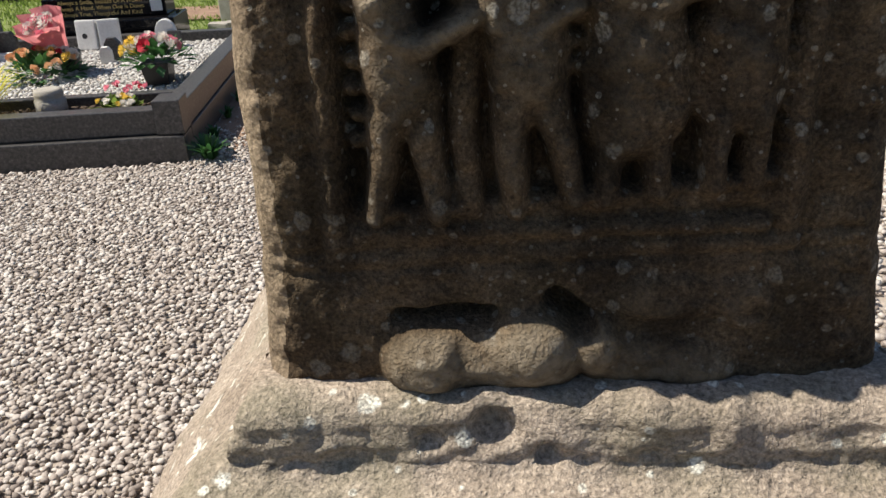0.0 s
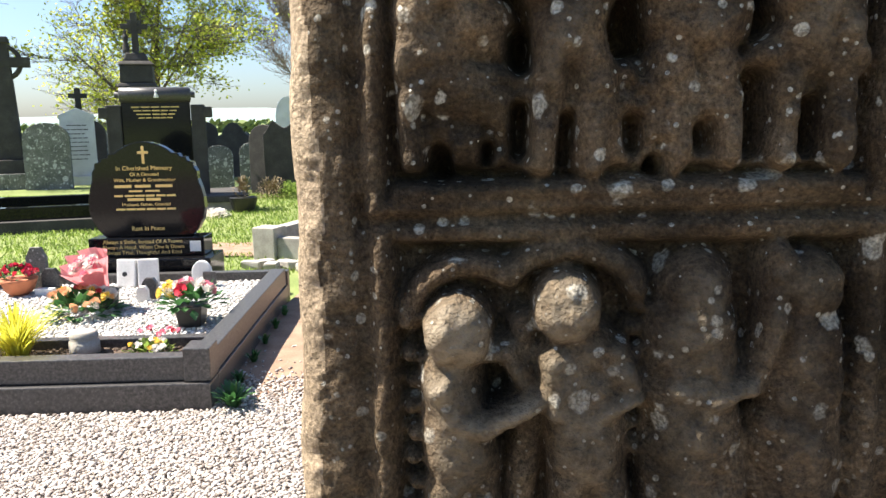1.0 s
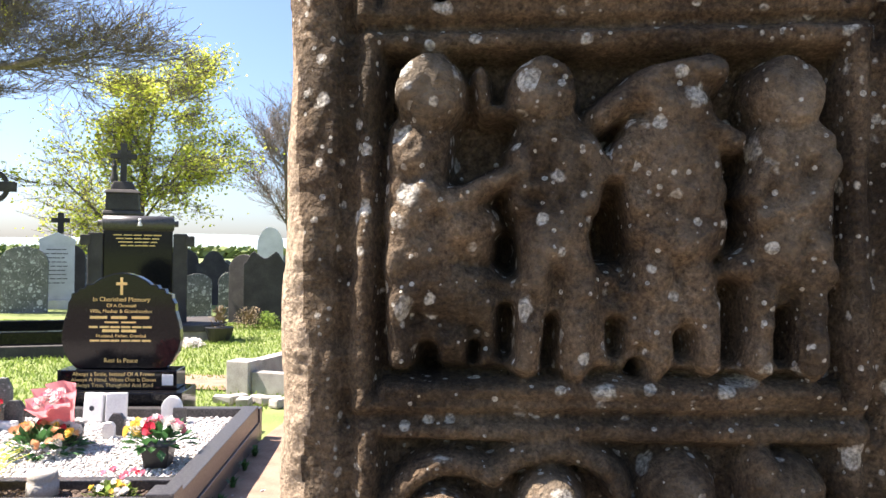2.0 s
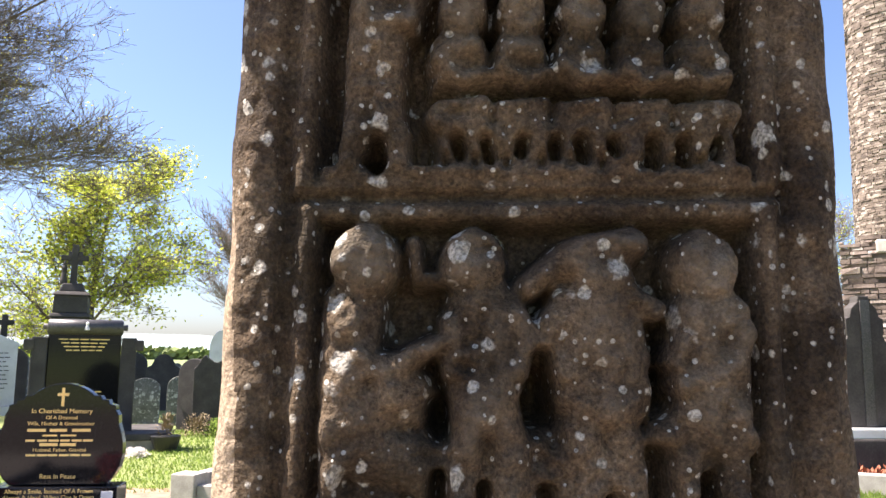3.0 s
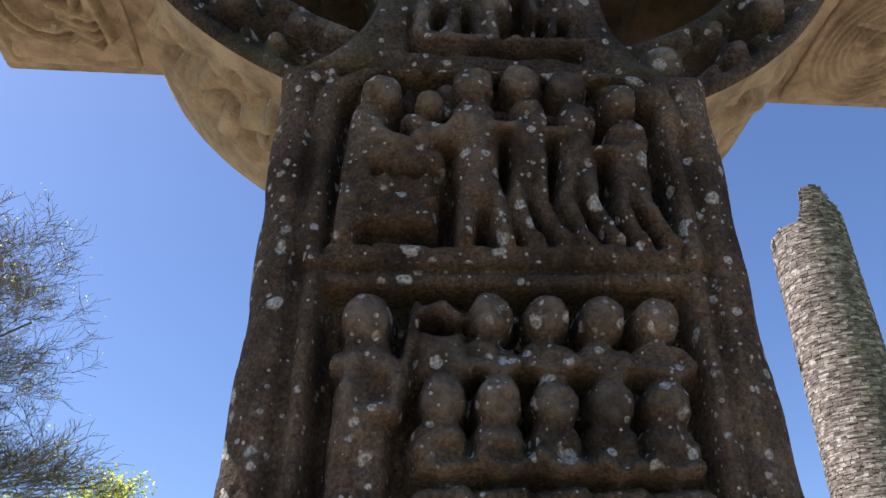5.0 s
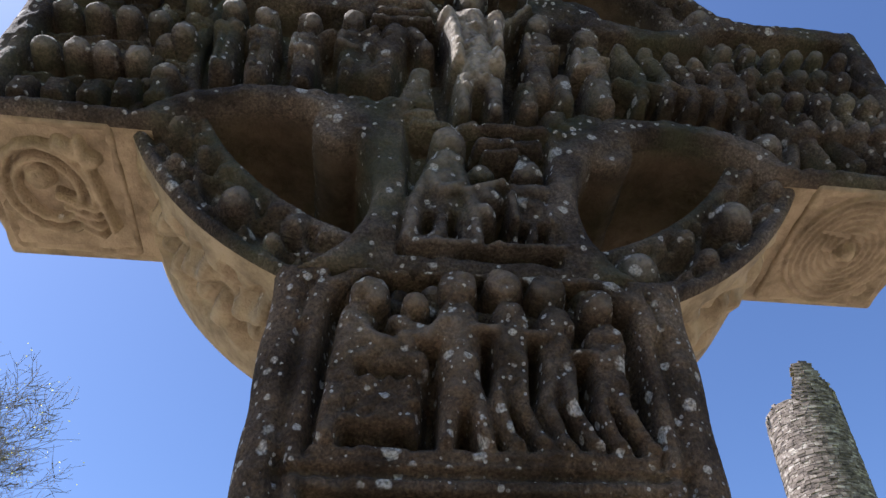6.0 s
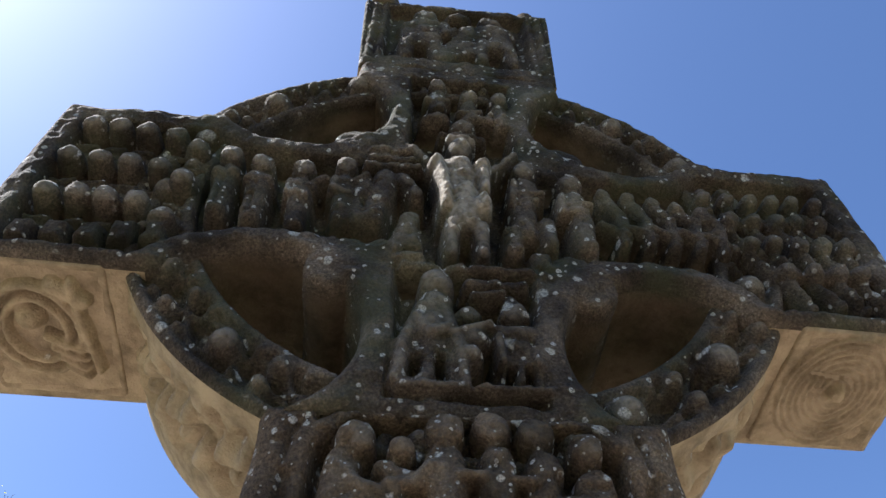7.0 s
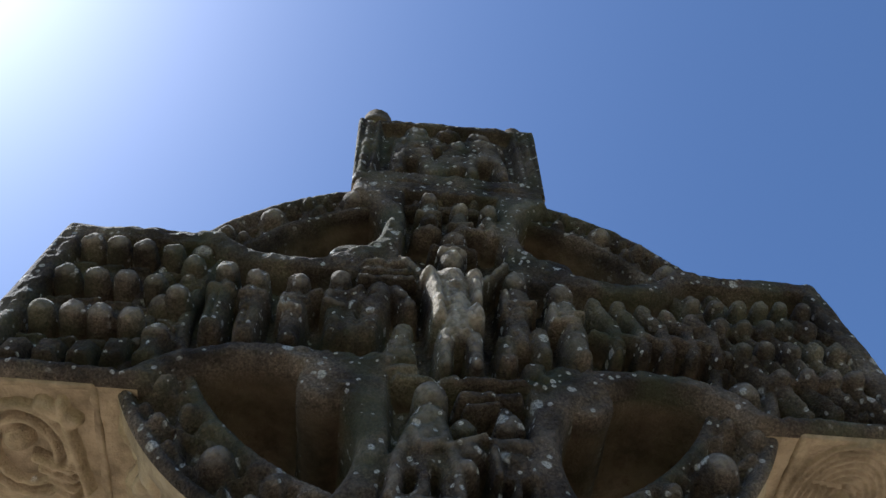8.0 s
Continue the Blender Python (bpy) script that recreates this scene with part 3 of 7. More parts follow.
s = Relief(-0.42, 0.456, 0.70, 2.76, 0.004, seed=2)
for za, zb in ((0.985, 1.425), (1.492, 1.872), (1.940, 2.302), (2.372, 2.712)):
    s.flat(-0.288, 0.288, za - 0.012, zb + 0.012, -0.022, 0.010)
    for sx in (-1, 1):      # the roll moulding at each side, between two grooves
        s.limb(sx * 0.279, za - 0.03, sx * 0.272, zb + 0.03, 0.013, 0.006, base=-0.02)
        s.groove(sx * 0.303, za - 0.05, sx * 0.296, zb + 0.05, 0.010, 0.013)
    s.flat(-0.256, 0.256, za, zb, -0.056, 0.009)
    s.limb(-0.25, za - 0.008, 0.25, za - 0.008 + 0.006, 0.014, 0.004, base=-0.03)
    s.limb(-0.25, zb + 0.010, 0.25, zb + 0.016, 0.011, -0.002, base=-0.03)
for z in (0.935, 0.962):
    s.groove(-0.37, z - 0.012, 0.37, z + 0.016, 0.007, 0.007)
for z in (1.458, 1.906, 2.337):
    s.groove(-0.29, z - 0.006, 0.29, z + 0.006, 0.010, 0.016)
B, T = -0.050, 0.022       # ground and crest of the carving

# lowest zone: a crouching beast with a broken, hollowed stretch below it
s.limb(-0.185, 0.792, -0.01, 0.800, 0.058, 0.042, base=-0.02, power=0.6)
s.dome(-0.160, 0.800, 0.066, 0.060, 0.056, base=-0.02, power=0.55)
s.dome(-0.030, 0.812, 0.072, 0.064, 0.058, base=-0.02, power=0.55)
s.limb(0.06, 0.800, 0.20, 0.780, 0.046, 0.022, base=-0.01, power=0.6)
s.dome(0.052, 0.818, 0.032, 0.046, 0.040, base=-0.01, power=0.35)
chain(s, [(-0.215, 0.862), (-0.150, 0.872)], 0.006, 0.004, -0.01)
s.groove(-0.205, 0.858, -0.085, 0.860, 0.014, 0.055)
s.groove(0.000, 0.884, 0.036, 0.852, 0.018, 0.06)
s.limb(0.10, 0.885, 0.24, 0.885, 0.028, 0.012, base=0, power=0.4)
for k in range(10):
    a = k * 0.63
    s.limb(0.243 + 0.024 * math.cos(a), 0.872 + 0.024 * math.sin(a), 0.243 + 0.024 * math.cos(a + 0.63), 0.872 + 0.024 * math.sin(a + 0.63), 0.008, 0.016, base=0.0)
s.groove(-0.2, 0.735, 0.1, 0.742, 0.02, 0.03)

# first panel: four standing forms, a tree arching over two of them
chain(s, [(-0.112, 1.33), (-0.104, 1.24), (-0.114, 1.12), (-0.108, 1.01)], 0.020, 0.000, B)                                        # the tree's trunk
chain(s, [(-0.195, 1.275), (-0.186, 1.17)], 0.040, T * 1.25, B, 0.046)
s.dome(-0.182, 1.155, 0.047, 0.060, T, base=B)
chain(s, [(-0.205, 1.13), (-0.212, 1.07), (-0.226, 1.005)], 0.027, T * 0.8, B, 0.018)
chain(s, [(-0.165, 1.13), (-0.156, 1.07), (-0.146, 1.005)], 0.026, T * 0.8, B, 0.018)
chain(s, [(-0.206, 1.266), (-0.190, 1.222), (-0.155, 1.214), (-0.104, 1.244)], 0.024, T * 1.7, B, 0.017)
s.dome(-0.205, 1.262, 0.026, 0.030, T * 2.2, base=B)
s.dome(-0.098, 1.248, 0.020, 0.020, T * 1.7, base=B)
chain(s, [(-0.165, 1.30), (-0.128, 1.30), (-0.108, 1.265)], 0.017, T * 0.8, B)
skull(s, -0.186, 1.328, 0.041, T * 2.3)
chain(s, [(-0.045, 1.29), (-0.036, 1.18)], 0.052, T * 1.15, B, 0.050)
chain(s, [(-0.078, 1.295), (-0.072, 1.235), (-0.040, 1.222), (0.015, 1.252)], 0.020, T * 1.4, B, 0.015)
chain(s, [(-0.005, 1.302), (0.012, 1.262)], 0.018, T * 1.1, B)
s.dome(-0.035, 1.165, 0.050, 0.060, T, base=B)
chain(s, [(-0.055, 1.14), (-0.058, 1.08), (-0.050, 1.012)], 0.028, T * 0.85, B, 0.018)
chain(s, [(-0.012, 1.14), (0.004, 1.09), (0.020, 1.022)], 0.026, T * 0.85, B, 0.017)
skull(s, -0.062, 1.356, 0.041, T * 2.1)
chain(s, [(0.078, 1.325), (0.088, 1.18)], 0.056, T, B, 0.060)                     # the hooded pair
chain(s, [(0.085, 1.18), (0.088, 1.125)], 0.064, T * 0.85, B, 0.066, 0.3)
chain(s, [(0.062, 1.11), (0.056, 1.022)], 0.022, T * 0.7, B, 0.018)
chain(s, [(0.115, 1.11), (0.121, 1.028)], 0.022, T * 0.7, B, 0.018)
chain(s, [(0.060, 1.262), (0.098, 1.246), (0.140, 1.264)], 0.018, T * 1.35, B)
s.dome(0.083, 1.372, 0.045, 0.052, T * 1.25, base=B, power=0.5)
chain(s, [(0.172, 1.41), (0.168, 1.33), (0.150, 1.262)], 0.021, T * 0.75, B, 0.016)
chain(s, [(0.205, 1.32), (0.202, 1.18)], 0.048, T * 0.8, B, 0.054)
chain(s, [(0.200, 1.19), (0.204, 1.150)], 0.056, T * 0.7, B, 0.058, 0.3)
chain(s, [(0.184, 1.14), (0.186, 1.036)], 0.021, T * 0.6, B, 0.017)
chain(s, [(0.228, 1.14), (0.231, 1.042)], 0.021, T * 0.6, B, 0.017)
s.dome(0.168, 1.222, 0.021, 0.024, T * 0.9, base=B)
skull(s, 0.206, 1.376, 0.041, T * 1.0)
for x, z in ((-0.226, 1.008), (-0.146, 1.010), (-0.050, 1.016), (0.020, 1.026), (0.056, 1.026), (0.121, 1.032), (0.186, 1.040), (0.231, 1.046)):
    s.limb(x - 0.004, z, x + 0.020, z - 0.002, 0.014, 0.004, base=B)                # feet
chain(s, [(-0.26, 0.990), (0.26, 1.020)], 0.022, -0.012, B, power=0.25)
for cx, cz, rx, rz, a0, a1 in ((-0.172, 1.335, 0.072, 0.066, 3.1, 0.9), (-0.058, 1.370, 0.076, 0.048, 2.6, 0.1)):
    for k in range(7):                                                            # two arching boughs
        a, b = a0 + (a1 - a0) * k / 7, a0 + (a1 - a0) * (k + 1) / 7
        s.limb(cx + rx * math.cos(a), cz + rz * math.sin(a), cx + rx * math.cos(b), cz + rz * math.sin(b), 0.017, 0.006, base=B)
for k in range(7):
    s.dome(-0.243 + 0.004 * (k % 2), 1.10 + k * 0.032, 0.014, 0.014, -0.004, base=B)
    s.dome(-0.222 + 0.004 * (k % 2), 1.09 + k * 0.026, 0.009, 0.011, -0.014, base=B)
    s.dome(0.021 - 0.007 * (k % 2), 1.18 + k * 0.029, 0.013, 0.013, -0.008, base=B)
for k in range(20):                                                               # cable mouldings at both sides
    s.limb(0.262, 1.00 + k * 0.021, 0.276, 1.012 + k * 0.021, 0.0065, -0.006, base=-0.03)
    s.limb(-0.278, 1.00 + k * 0.021, -0.264, 1.012 + k * 0.021, 0.0065, -0.008, base=-0.03)

# second panel: four larger forms, one with a broad hat, over close-set legs and beasts
s.flat(-0.248, 0.246, 1.508, 1.63, -0.006, 0.014)
chain(s, [(-0.216, 1.775), (-0.222, 1.68), (-0.214, 1.60)], 0.040, T * 0.9, B, 0.034)
chain(s, [(-0.235, 1.76), (-0.240, 1.62), (-0.236, 1.52)], 0.018, T * 0.7, B, 0.016)
chain(s, [(-0.222, 1.755), (-0.200, 1.700), (-0.160, 1.706), (-0.122, 1.728)], 0.022, T * 1.3, B, 0.015)
s.dome(-0.222, 1.757, 0.028, 0.036, T * 1.7, base=B)
s.dome(-0.168, 1.665, 0.054, 0.048, T * 0.85, base=B)
chain(s, [(-0.200, 1.610), (-0.150, 1.590)], 0.048, T * 0.7, B, 0.040, 0.35)
skull(s, -0.203, 1.824, 0.043, T * 1.8)
chain(s, [(-0.147, 1.850), (-0.141, 1.805), (-0.108, 1.806)], 0.011, 0.0, B)
chain(s, [(-0.062, 1.768), (-0.060, 1.66)], 0.050, T * 1.05, B, 0.046)
chain(s, [(-0.100, 1.755), (-0.098, 1.70), (-0.060, 1.69)], 0.018, T * 1.1, B)
chain(s, [(-0.026, 1.765), (-0.012, 1.735), (-0.022, 1.700)], 0.018, T * 1.1, B)
chain(s, [(-0.075, 1.66), (-0.085, 1.60), (-0.092, 1.52)], 0.027, T * 0.85, B, 0.022)
chain(s, [(-0.040, 1.66), (-0.030, 1.60), (-0.036, 1.52)], 0.027, T * 0.85, B, 0.022)
skull(s, -0.076, 1.824, 0.041, T * 1.5)
chain(s, [(0.068, 1.765), (0.078, 1.685)], 0.060, T * 1.15, B, 0.066)
s.dome(0.080, 1.672, 0.066, 0.052, T * 1.05, base=B)
chain(s, [(0.020, 1.760), (0.008, 1.722), (0.030, 1.700)], 0.020, T, B)
chain(s, [(-0.012, 1.796), (0.008, 1.812), (0.034, 1.832)], 0.018, T * 0.8, B)
chain(s, [(0.045, 1.828), (0.112, 1.850)], 0.030, T * 1.1, B, 0.024, 0.3)
s.limb(0.052, 1.845, 0.116, 1.852, 0.018, T * 1.35, base=B, power=0.3)
s.dome(0.074, 1.808, 0.048, 0.042, T * 1.5, base=B)
s.limb(0.108, 1.792, 0.138, 1.772, 0.017, T * 1.0, base=B)
chain(s, [(0.050, 1.63), (0.060, 1.57), (0.054, 1.52)], 0.028, T * 0.75, B, 0.020)
chain(s, [(0.040, 1.60), (0.110, 1.585)], 0.026, T * 0.7, B)
chain(s, [(0.100, 1.62), (0.110, 1.56), (0.112, 1.52)], 0.027, T * 0.7, B, 0.017)
chain(s, [(0.205, 1.760), (0.200, 1.655)], 0.050, T * 1.1, B, 0.054)
chain(s, [(0.238, 1.745), (0.222, 1.708), (0.160, 1.684)], 0.021, T * 1.3, B, 0.017)
chain(s, [(0.170, 1.735), (0.160, 1.705)], 0.017, T * 1.0, B)
chain(s, [(0.172, 1.635), (0.168, 1.52)], 0.022, T * 0.7, B, 0.018)
chain(s, [(0.225, 1.64), (0.226, 1.52)], 0.024, T * 0.7, B, 0.019)
chain(s, [(0.150, 1.626), (0.235, 1.622)], 0.024, T * 0.8, B)
skull(s, 0.196, 1.823, 0.042, T * 1.6)
for xa, za, xb, zb, q in ((-0.117, 1.655, -0.112, 1.625, 0.015), (0.004, 1.715, 0.008, 1.645, 0.013), (-0.012, 1.665, -0.006, 1.64, 0.009), (0.144, 1.695, 0.149, 1.665, 0.014), (-0.206, 1.508, -0.206, 1.525, 0.017), (-0.152, 1.522, -0.151, 1.534, 0.009),
                          (-0.114, 1.575, -0.114, 1.53, 0.013), (-0.062, 1.565, -0.066, 1.52, 0.010), (0.010, 1.56, 0.012, 1.535, 0.013), (0.036, 1.51, 0.036, 1.515, 0.012), (0.084, 1.55, 0.086, 1.535, 0.011), (0.140, 1.605, 0.139, 1.53, 0.015), (0.198, 1.575, 0.198, 1.53, 0.013)):
    s.groove(xa, za, xb, zb, q, 0.060)

# third panel: one tall form at the side of three ranks
chain(s, [(-0.192, 2.200), (-0.196, 2.10), (-0.200, 1.99)], 0.040, T * 0.8, B, 0.040, 0.28)
s.limb(-0.218, 2.185, -0.166, 2.180, 0.026, T, base=B)
s.limb(-0.222, 1.985, -0.226, 1.948, 0.017, T * 0.7, base=B)
s.limb(-0.168, 1.985, -0.166, 1.948, 0.018, T * 0.7, base=B)
chain(s, [(-0.216, 2.17), (-0.206, 2.118), (-0.158, 2.122), (-0.146, 2.160)], 0.017, T * 1.25, B)
s.groove(-0.194, 1.942, -0.194, 1.968, 0.013, 0.05)
s.groove(-0.197, 2.08, -0.200, 2.00, 0.006, 0.012)
skull(s, -0.193, 2.250, 0.037, T * 1.6, 1.15)
chain(s, [(-0.124, 2.285), (-0.134, 2.22), (-0.144, 2.16)], 0.010, 0.006, B)
s.flat(-0.128, -0.056, 2.165, 2.238, T * 0.7, 0.014)
chain(s, [(-0.118, 2.262), (-0.092, 2.270), (-0.072, 2.256)], 0.014, T * 0.7, B)
s.limb(-0.070, 2.200, -0.066, 2.178, 0.020, T, base=B)
s.flat(-0.020, 0.246, 2.172, 2.208, T * 0.45, 0.014)
s.flat(-0.128, 0.244, 2.040, 2.088, T * 0.40, 0.014)
for k in range(5):
    if k < 4:
        x = -0.024 + k * 0.077
        chain(s, [(x - 0.016, 2.205), (x + 0.018, 2.196)], 0.026, T * 0.75, B, power=0.28)
        chain(s, [(x - 0.026, 2.186), (x + 0.012, 2.174), (x + 0.034, 2.190)], 0.013, T * 1.15, B)
        skull(s, x, 2.259, 0.0335, T * 1.5, 1.08)
    x = -0.091 + k * 0.0735
    chain(s, [(x - 0.014, 2.086), (x + 0.014, 2.082)], 0.029, T * 0.75, B, power=0.28)
    chain(s, [(x - 0.030, 2.070), (x + 0.000, 2.046), (x + 0.030, 2.056)], 0.012, T * 1.15, B)
    chain(s, [(x - 0.022, 2.006), (x + 0.026, 2.012)], 0.024, T * 0.7, B, power=0.28)
    skull(s, x, 2.136, 0.0330, T * 1.5, 1.12)
s.flat(-0.120, 0.245, 1.945, 2.02, T * 0.25, 0.012)
rng = random.Random(44)
for k in range(9):
    x = -0.09 + k * 0.039 + rng.uniform(-0.008, 0.008)
    q = rng.uniform(0.008, 0.013)
    s.groove(x, 1.955 + rng.uniform(-0.004, 0.008), x + rng.uniform(-0.006, 0.006), 1.974, q, 0.060)
    s.groove(x - 0.018, 1.945, x - 0.017, 1.955, 0.007, 0.020)
for k in range(4):
    s.groove(-0.054 + k * 0.0735, 2.072, -0.055 + k * 0.0735, 2.115, 0.009, 0.03)
    s.groove(-0.054 + k * 0.0735, 1.995, -0.052 + k * 0.0735, 2.03, 0.006, 0.016)
s.groove(-0.10, 2.238, -0.085, 2.236, 0.012, 0.05)

# fourth panel: six forms in a row, the smallest a child's size, one bending over a spotted beast
for sx in (-1, 1):
    chain(s, [(sx * 0.282, 2.60), (sx * 0.276, 2.655), (sx * 0.205, 2.722), (0.0, 2.732)], 0.022, 0.006, -0.03, power=0.35)
    chain(s, [(sx * 0.330, 2.66), (sx * 0.300, 2.71), (sx * 0.235, 2.76)], 0.024, 0.006, -0.03, power=0.35)
s.flat(-0.222, -0.098, 2.402, 2.500, 0.004, 0.018)
chain(s, [(-0.208, 2.610), (-0.222, 2.52), (-0.232, 2.385)], 0.034, T * 0.8, B, 0.022)
chain(s, [(-0.212, 2.60), (-0.180, 2.556), (-0.120, 2.548)], 0.022, T * 1.2, B, 0.017)
chain(s, [(-0.140, 2.598), (-0.098, 2.578)], 0.022, T, B)
chain(s, [(-0.205, 2.54), (-0.110, 2.525)], 0.036, T * 0.7, B, 0.028, 0.35)
skull(s, -0.189, 2.652, 0.037, T * 1.5, 1.0)
skull(s, -0.113, 2.634, 0.026, T * 1.5, 1.0)
for k in range(9):
    s.dome(-0.207 + (k % 4) * 0.030 + 0.012 * (k // 4 % 2), 2.486 - (k // 4) * 0.034, 0.012, 0.013, T * 0.75, base=B)
chain(s, [(-0.040, 2.615), (-0.036, 2.52), (-0.030, 2.47)], 0.040, T * 1.1, B, 0.036)
chain(s, [(-0.066, 2.600), (-0.085, 2.566), (-0.135, 2.560)], 0.019, T * 1.3, B, 0.015)
chain(s, [(-0.048, 2.47), (-0.052, 2.43), (-0.058, 2.385)], 0.022, T * 0.85, B, 0.015)
chain(s, [(-0.014, 2.47), (-0.006, 2.43), (0.006, 2.386)], 0.022, T * 0.85, B, 0.015)
skull(s, -0.041, 2.678, 0.037, T * 1.5)
for x, zt, q in ((0.042, 2.688, 0.035), (0.118, 2.684, 0.035), (0.200, 2.652, 0.032)):      # three who stride in step
    chain(s, [(x + 0.004, zt - 0.068), (x + 0.002, zt - 0.150)], 0.036, T, B, 0.031)
    chain(s, [(x - 0.006, zt - 0.155), (x - 0.022, 2.450), (x + 0.000, 2.390), (x + 0.012, 2.384)], 0.020, T * 0.8, B, 0.012)
    chain(s, [(x + 0.016, zt - 0.155), (x + 0.014, 2.455), (x + 0.042, 2.394), (x + 0.054, 2.386)], 0.020, T * 0.8, B, 0.012)
    chain(s, [(x + 0.024, zt - 0.08), (x + 0.010, zt - 0.105), (x - 0.052, zt - 0.100)], 0.017, T * 1.15, B, 0.013)
    skull(s, x - 0.004, zt, q, T * 1.45)
for xa, za, xb, zb, q in ((-0.082, 2.47, -0.083, 2.39, 0.012), (-0.212, 2.382, -0.212, 2.392, 0.010), (-0.131, 2.388, -0.131, 2.400, 0.010), (-0.029, 2.42, -0.029, 2.39, 0.009), (0.006, 2.545, 0.004, 2.49, 0.008), (0.084, 2.555, 0.080, 2.49, 0.008), (0.162, 2.53, 0.160, 2.46, 0.008)):
    s.groove(xa, za, xb, zb, q, 0.040)
for k, (za, zb) in enumerate(((0.99, 1.42), (1.50, 1.87), (1.95, 2.30), (2.38, 2.71))):
    s.knobs(-0.25, 0.25, za, zb, 260, 0.008, 0.020, 0.0070 if k else 0.0035, 20 + k)
    s.knobs(-0.25, 0.25, za, zb, 500, 0.004, 0.010, 0.0042, 60 + k)
    s.folds(-0.24, 0.24, za, zb, 90, 0.030, 0.007, 0.012 if k else 0.006, 70 + k)
s.knobs(-0.38, 0.38, 0.73, 2.72, 260, 0.008, 0.03, 0.003, 40)
s.H = np.where(s.H < 0, s.H * np.interp(s.Z, (1.40, 1.48), (0.86, 1.18)), s.H * np.interp(s.Z, (1.35, 1.5), (0.95, 0.70)))
s.weather(0.0026)
edge = lattice(s.H.shape, (70, 30), 91) * 0.006 + lattice(s.H.shape, (260, 100), 92) * 0.0035
s.H += edge * np.clip((np.abs(s.X) - 0.325) / 0.03, 0, 1)

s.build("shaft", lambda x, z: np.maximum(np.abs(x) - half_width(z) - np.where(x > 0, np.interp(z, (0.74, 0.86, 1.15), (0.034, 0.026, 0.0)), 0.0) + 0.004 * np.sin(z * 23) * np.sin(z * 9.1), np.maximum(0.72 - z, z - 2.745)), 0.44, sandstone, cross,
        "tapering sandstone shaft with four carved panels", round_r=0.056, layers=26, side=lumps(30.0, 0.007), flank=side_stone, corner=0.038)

# ---- head: arms and neck, with hollowed armpits ----
HEAD = pose(-0.002, 0.0, 3.385, 0, 0, 2.4)
head = new("head")
head.parent = cross
head.matrix_local = HEAD
tagged(head, "carved ringed head of the cross")


def arms_sdf(x, z):
    up = np.where(z > 0, np.interp(z, (0.2, 0.80), (0.345, 0.315)), 0.352)
    v = np.maximum(np.abs(x) - up, np.abs(z - 0.06) - 0.735)
    a = box_sdf(x, z, 0, 0.0, 1.058, 0.328, 0.02)
    d = np.minimum(v, a)
    for sx in (-1, 1):
        for sz in (-1, 1):
            pit = np.hypot(x - sx * 0.440, z - sz * 0.466) - 0.236
            d = np.maximum(d, -pit)
            d = np.minimum(d, np.hypot(x - sx * 0.276, z - sz * 0.268) - 0.068)
    return d


h = Relief(-1.06, 1.06, -0.70, 0.82, 0.004, seed=5)
for sx in (-1, 1):
    h.flat(min(sx * 0.985, sx * 0.36), max(sx * 0.985, sx * 0.36), -0.287, 0.245, -0.048, 0.012)
h.flat(-0.40, 0.40, -0.150, 0.165, -0.046, 0.03)
h.flat(-0.142, 0.148, -0.625, 0.70, -0.050, 0.014)
BH, TH = -0.048, 0.020
rng = random.Random(30)
for rank, (z, n) in enumerate(((0.205, 5), (0.050, 5), (-0.108, 5))):     # ranks of heads, each over its shoulders
    for k in range(n):
        x, zz = -0.946 + k * 0.070 + rng.uniform(-0.004, 0.004), z - (0.062 if k == 4 else 0.004 * k)
        chain(h, [(x + 0.002, zz - 0.056), (x + 0.008, zz - 0.110)], 0.027, -0.022, BH, 0.022, 0.3)
        h.limb(x - 0.026, zz - 0.066, x + 0.026, zz - 0.060, 0.012, -0.012, base=BH)
        skull(h, x, zz, 0.0335, TH * 1.3, 1.0)
for k in range(5):
    h.flat(-0.972 + k * 0.0675, -0.916 + k * 0.0675, -0.278 + 0.008 * k, -0.212 + 0.008 * k, 0.000, 0.010)
for rank, (z, n, x0) in enumerate(((0.165, 6, 0.948), (0.078, 6, 0.935), (-0.020, 5, 0.962), (-0.130, 4, 0.955))):
    for k in range(n):
        x, zz = x0 - k * 0.0625 + rng.uniform(-0.005, 0.005), z - 0.006 * k
        chain(h, [(x, zz - 0.030), (x + 0.014, zz - 0.068), (x + 0.030, zz - 0.110)], 0.021, -0.004, BH, 0.015, 0.35)
        skull(h, x, zz, 0.025, TH * 0.85, 1.08)
for k, (x, z) in enumerate(((-0.577, 0.112), (-0.497, 0.095), (-0.393, 0.086), (-0.292, 0.118))):
    chain(h, [(x, z - 0.060), (x + 0.006, z - 0.140), (x + 0.008, z - 0.215)], 0.036, TH * 0.5, BH, 0.030, 0.32)
    h.limb(x - 0.022, z - 0.070, x + 0.024, z - 0.066, 0.020, TH * 0.8, base=BH)
    if k > 1:
        chain(h, [(x - 0.022, z - 0.07), (x - 0.026, z - 0.11), (x + 0.020, z - 0.125)], 0.014, TH * 1.1, BH)
        chain(h, [(x + 0.028, z - 0.06), (x + 0.055, z - 0.03)], 0.014, TH * 0.9, BH)
    else:
        h.groove(x - 0.002, z - 0.09, x + 0.004, z - 0.21, 0.006, 0.012)
    skull(h, x, z, 0.032, TH * 1.4)
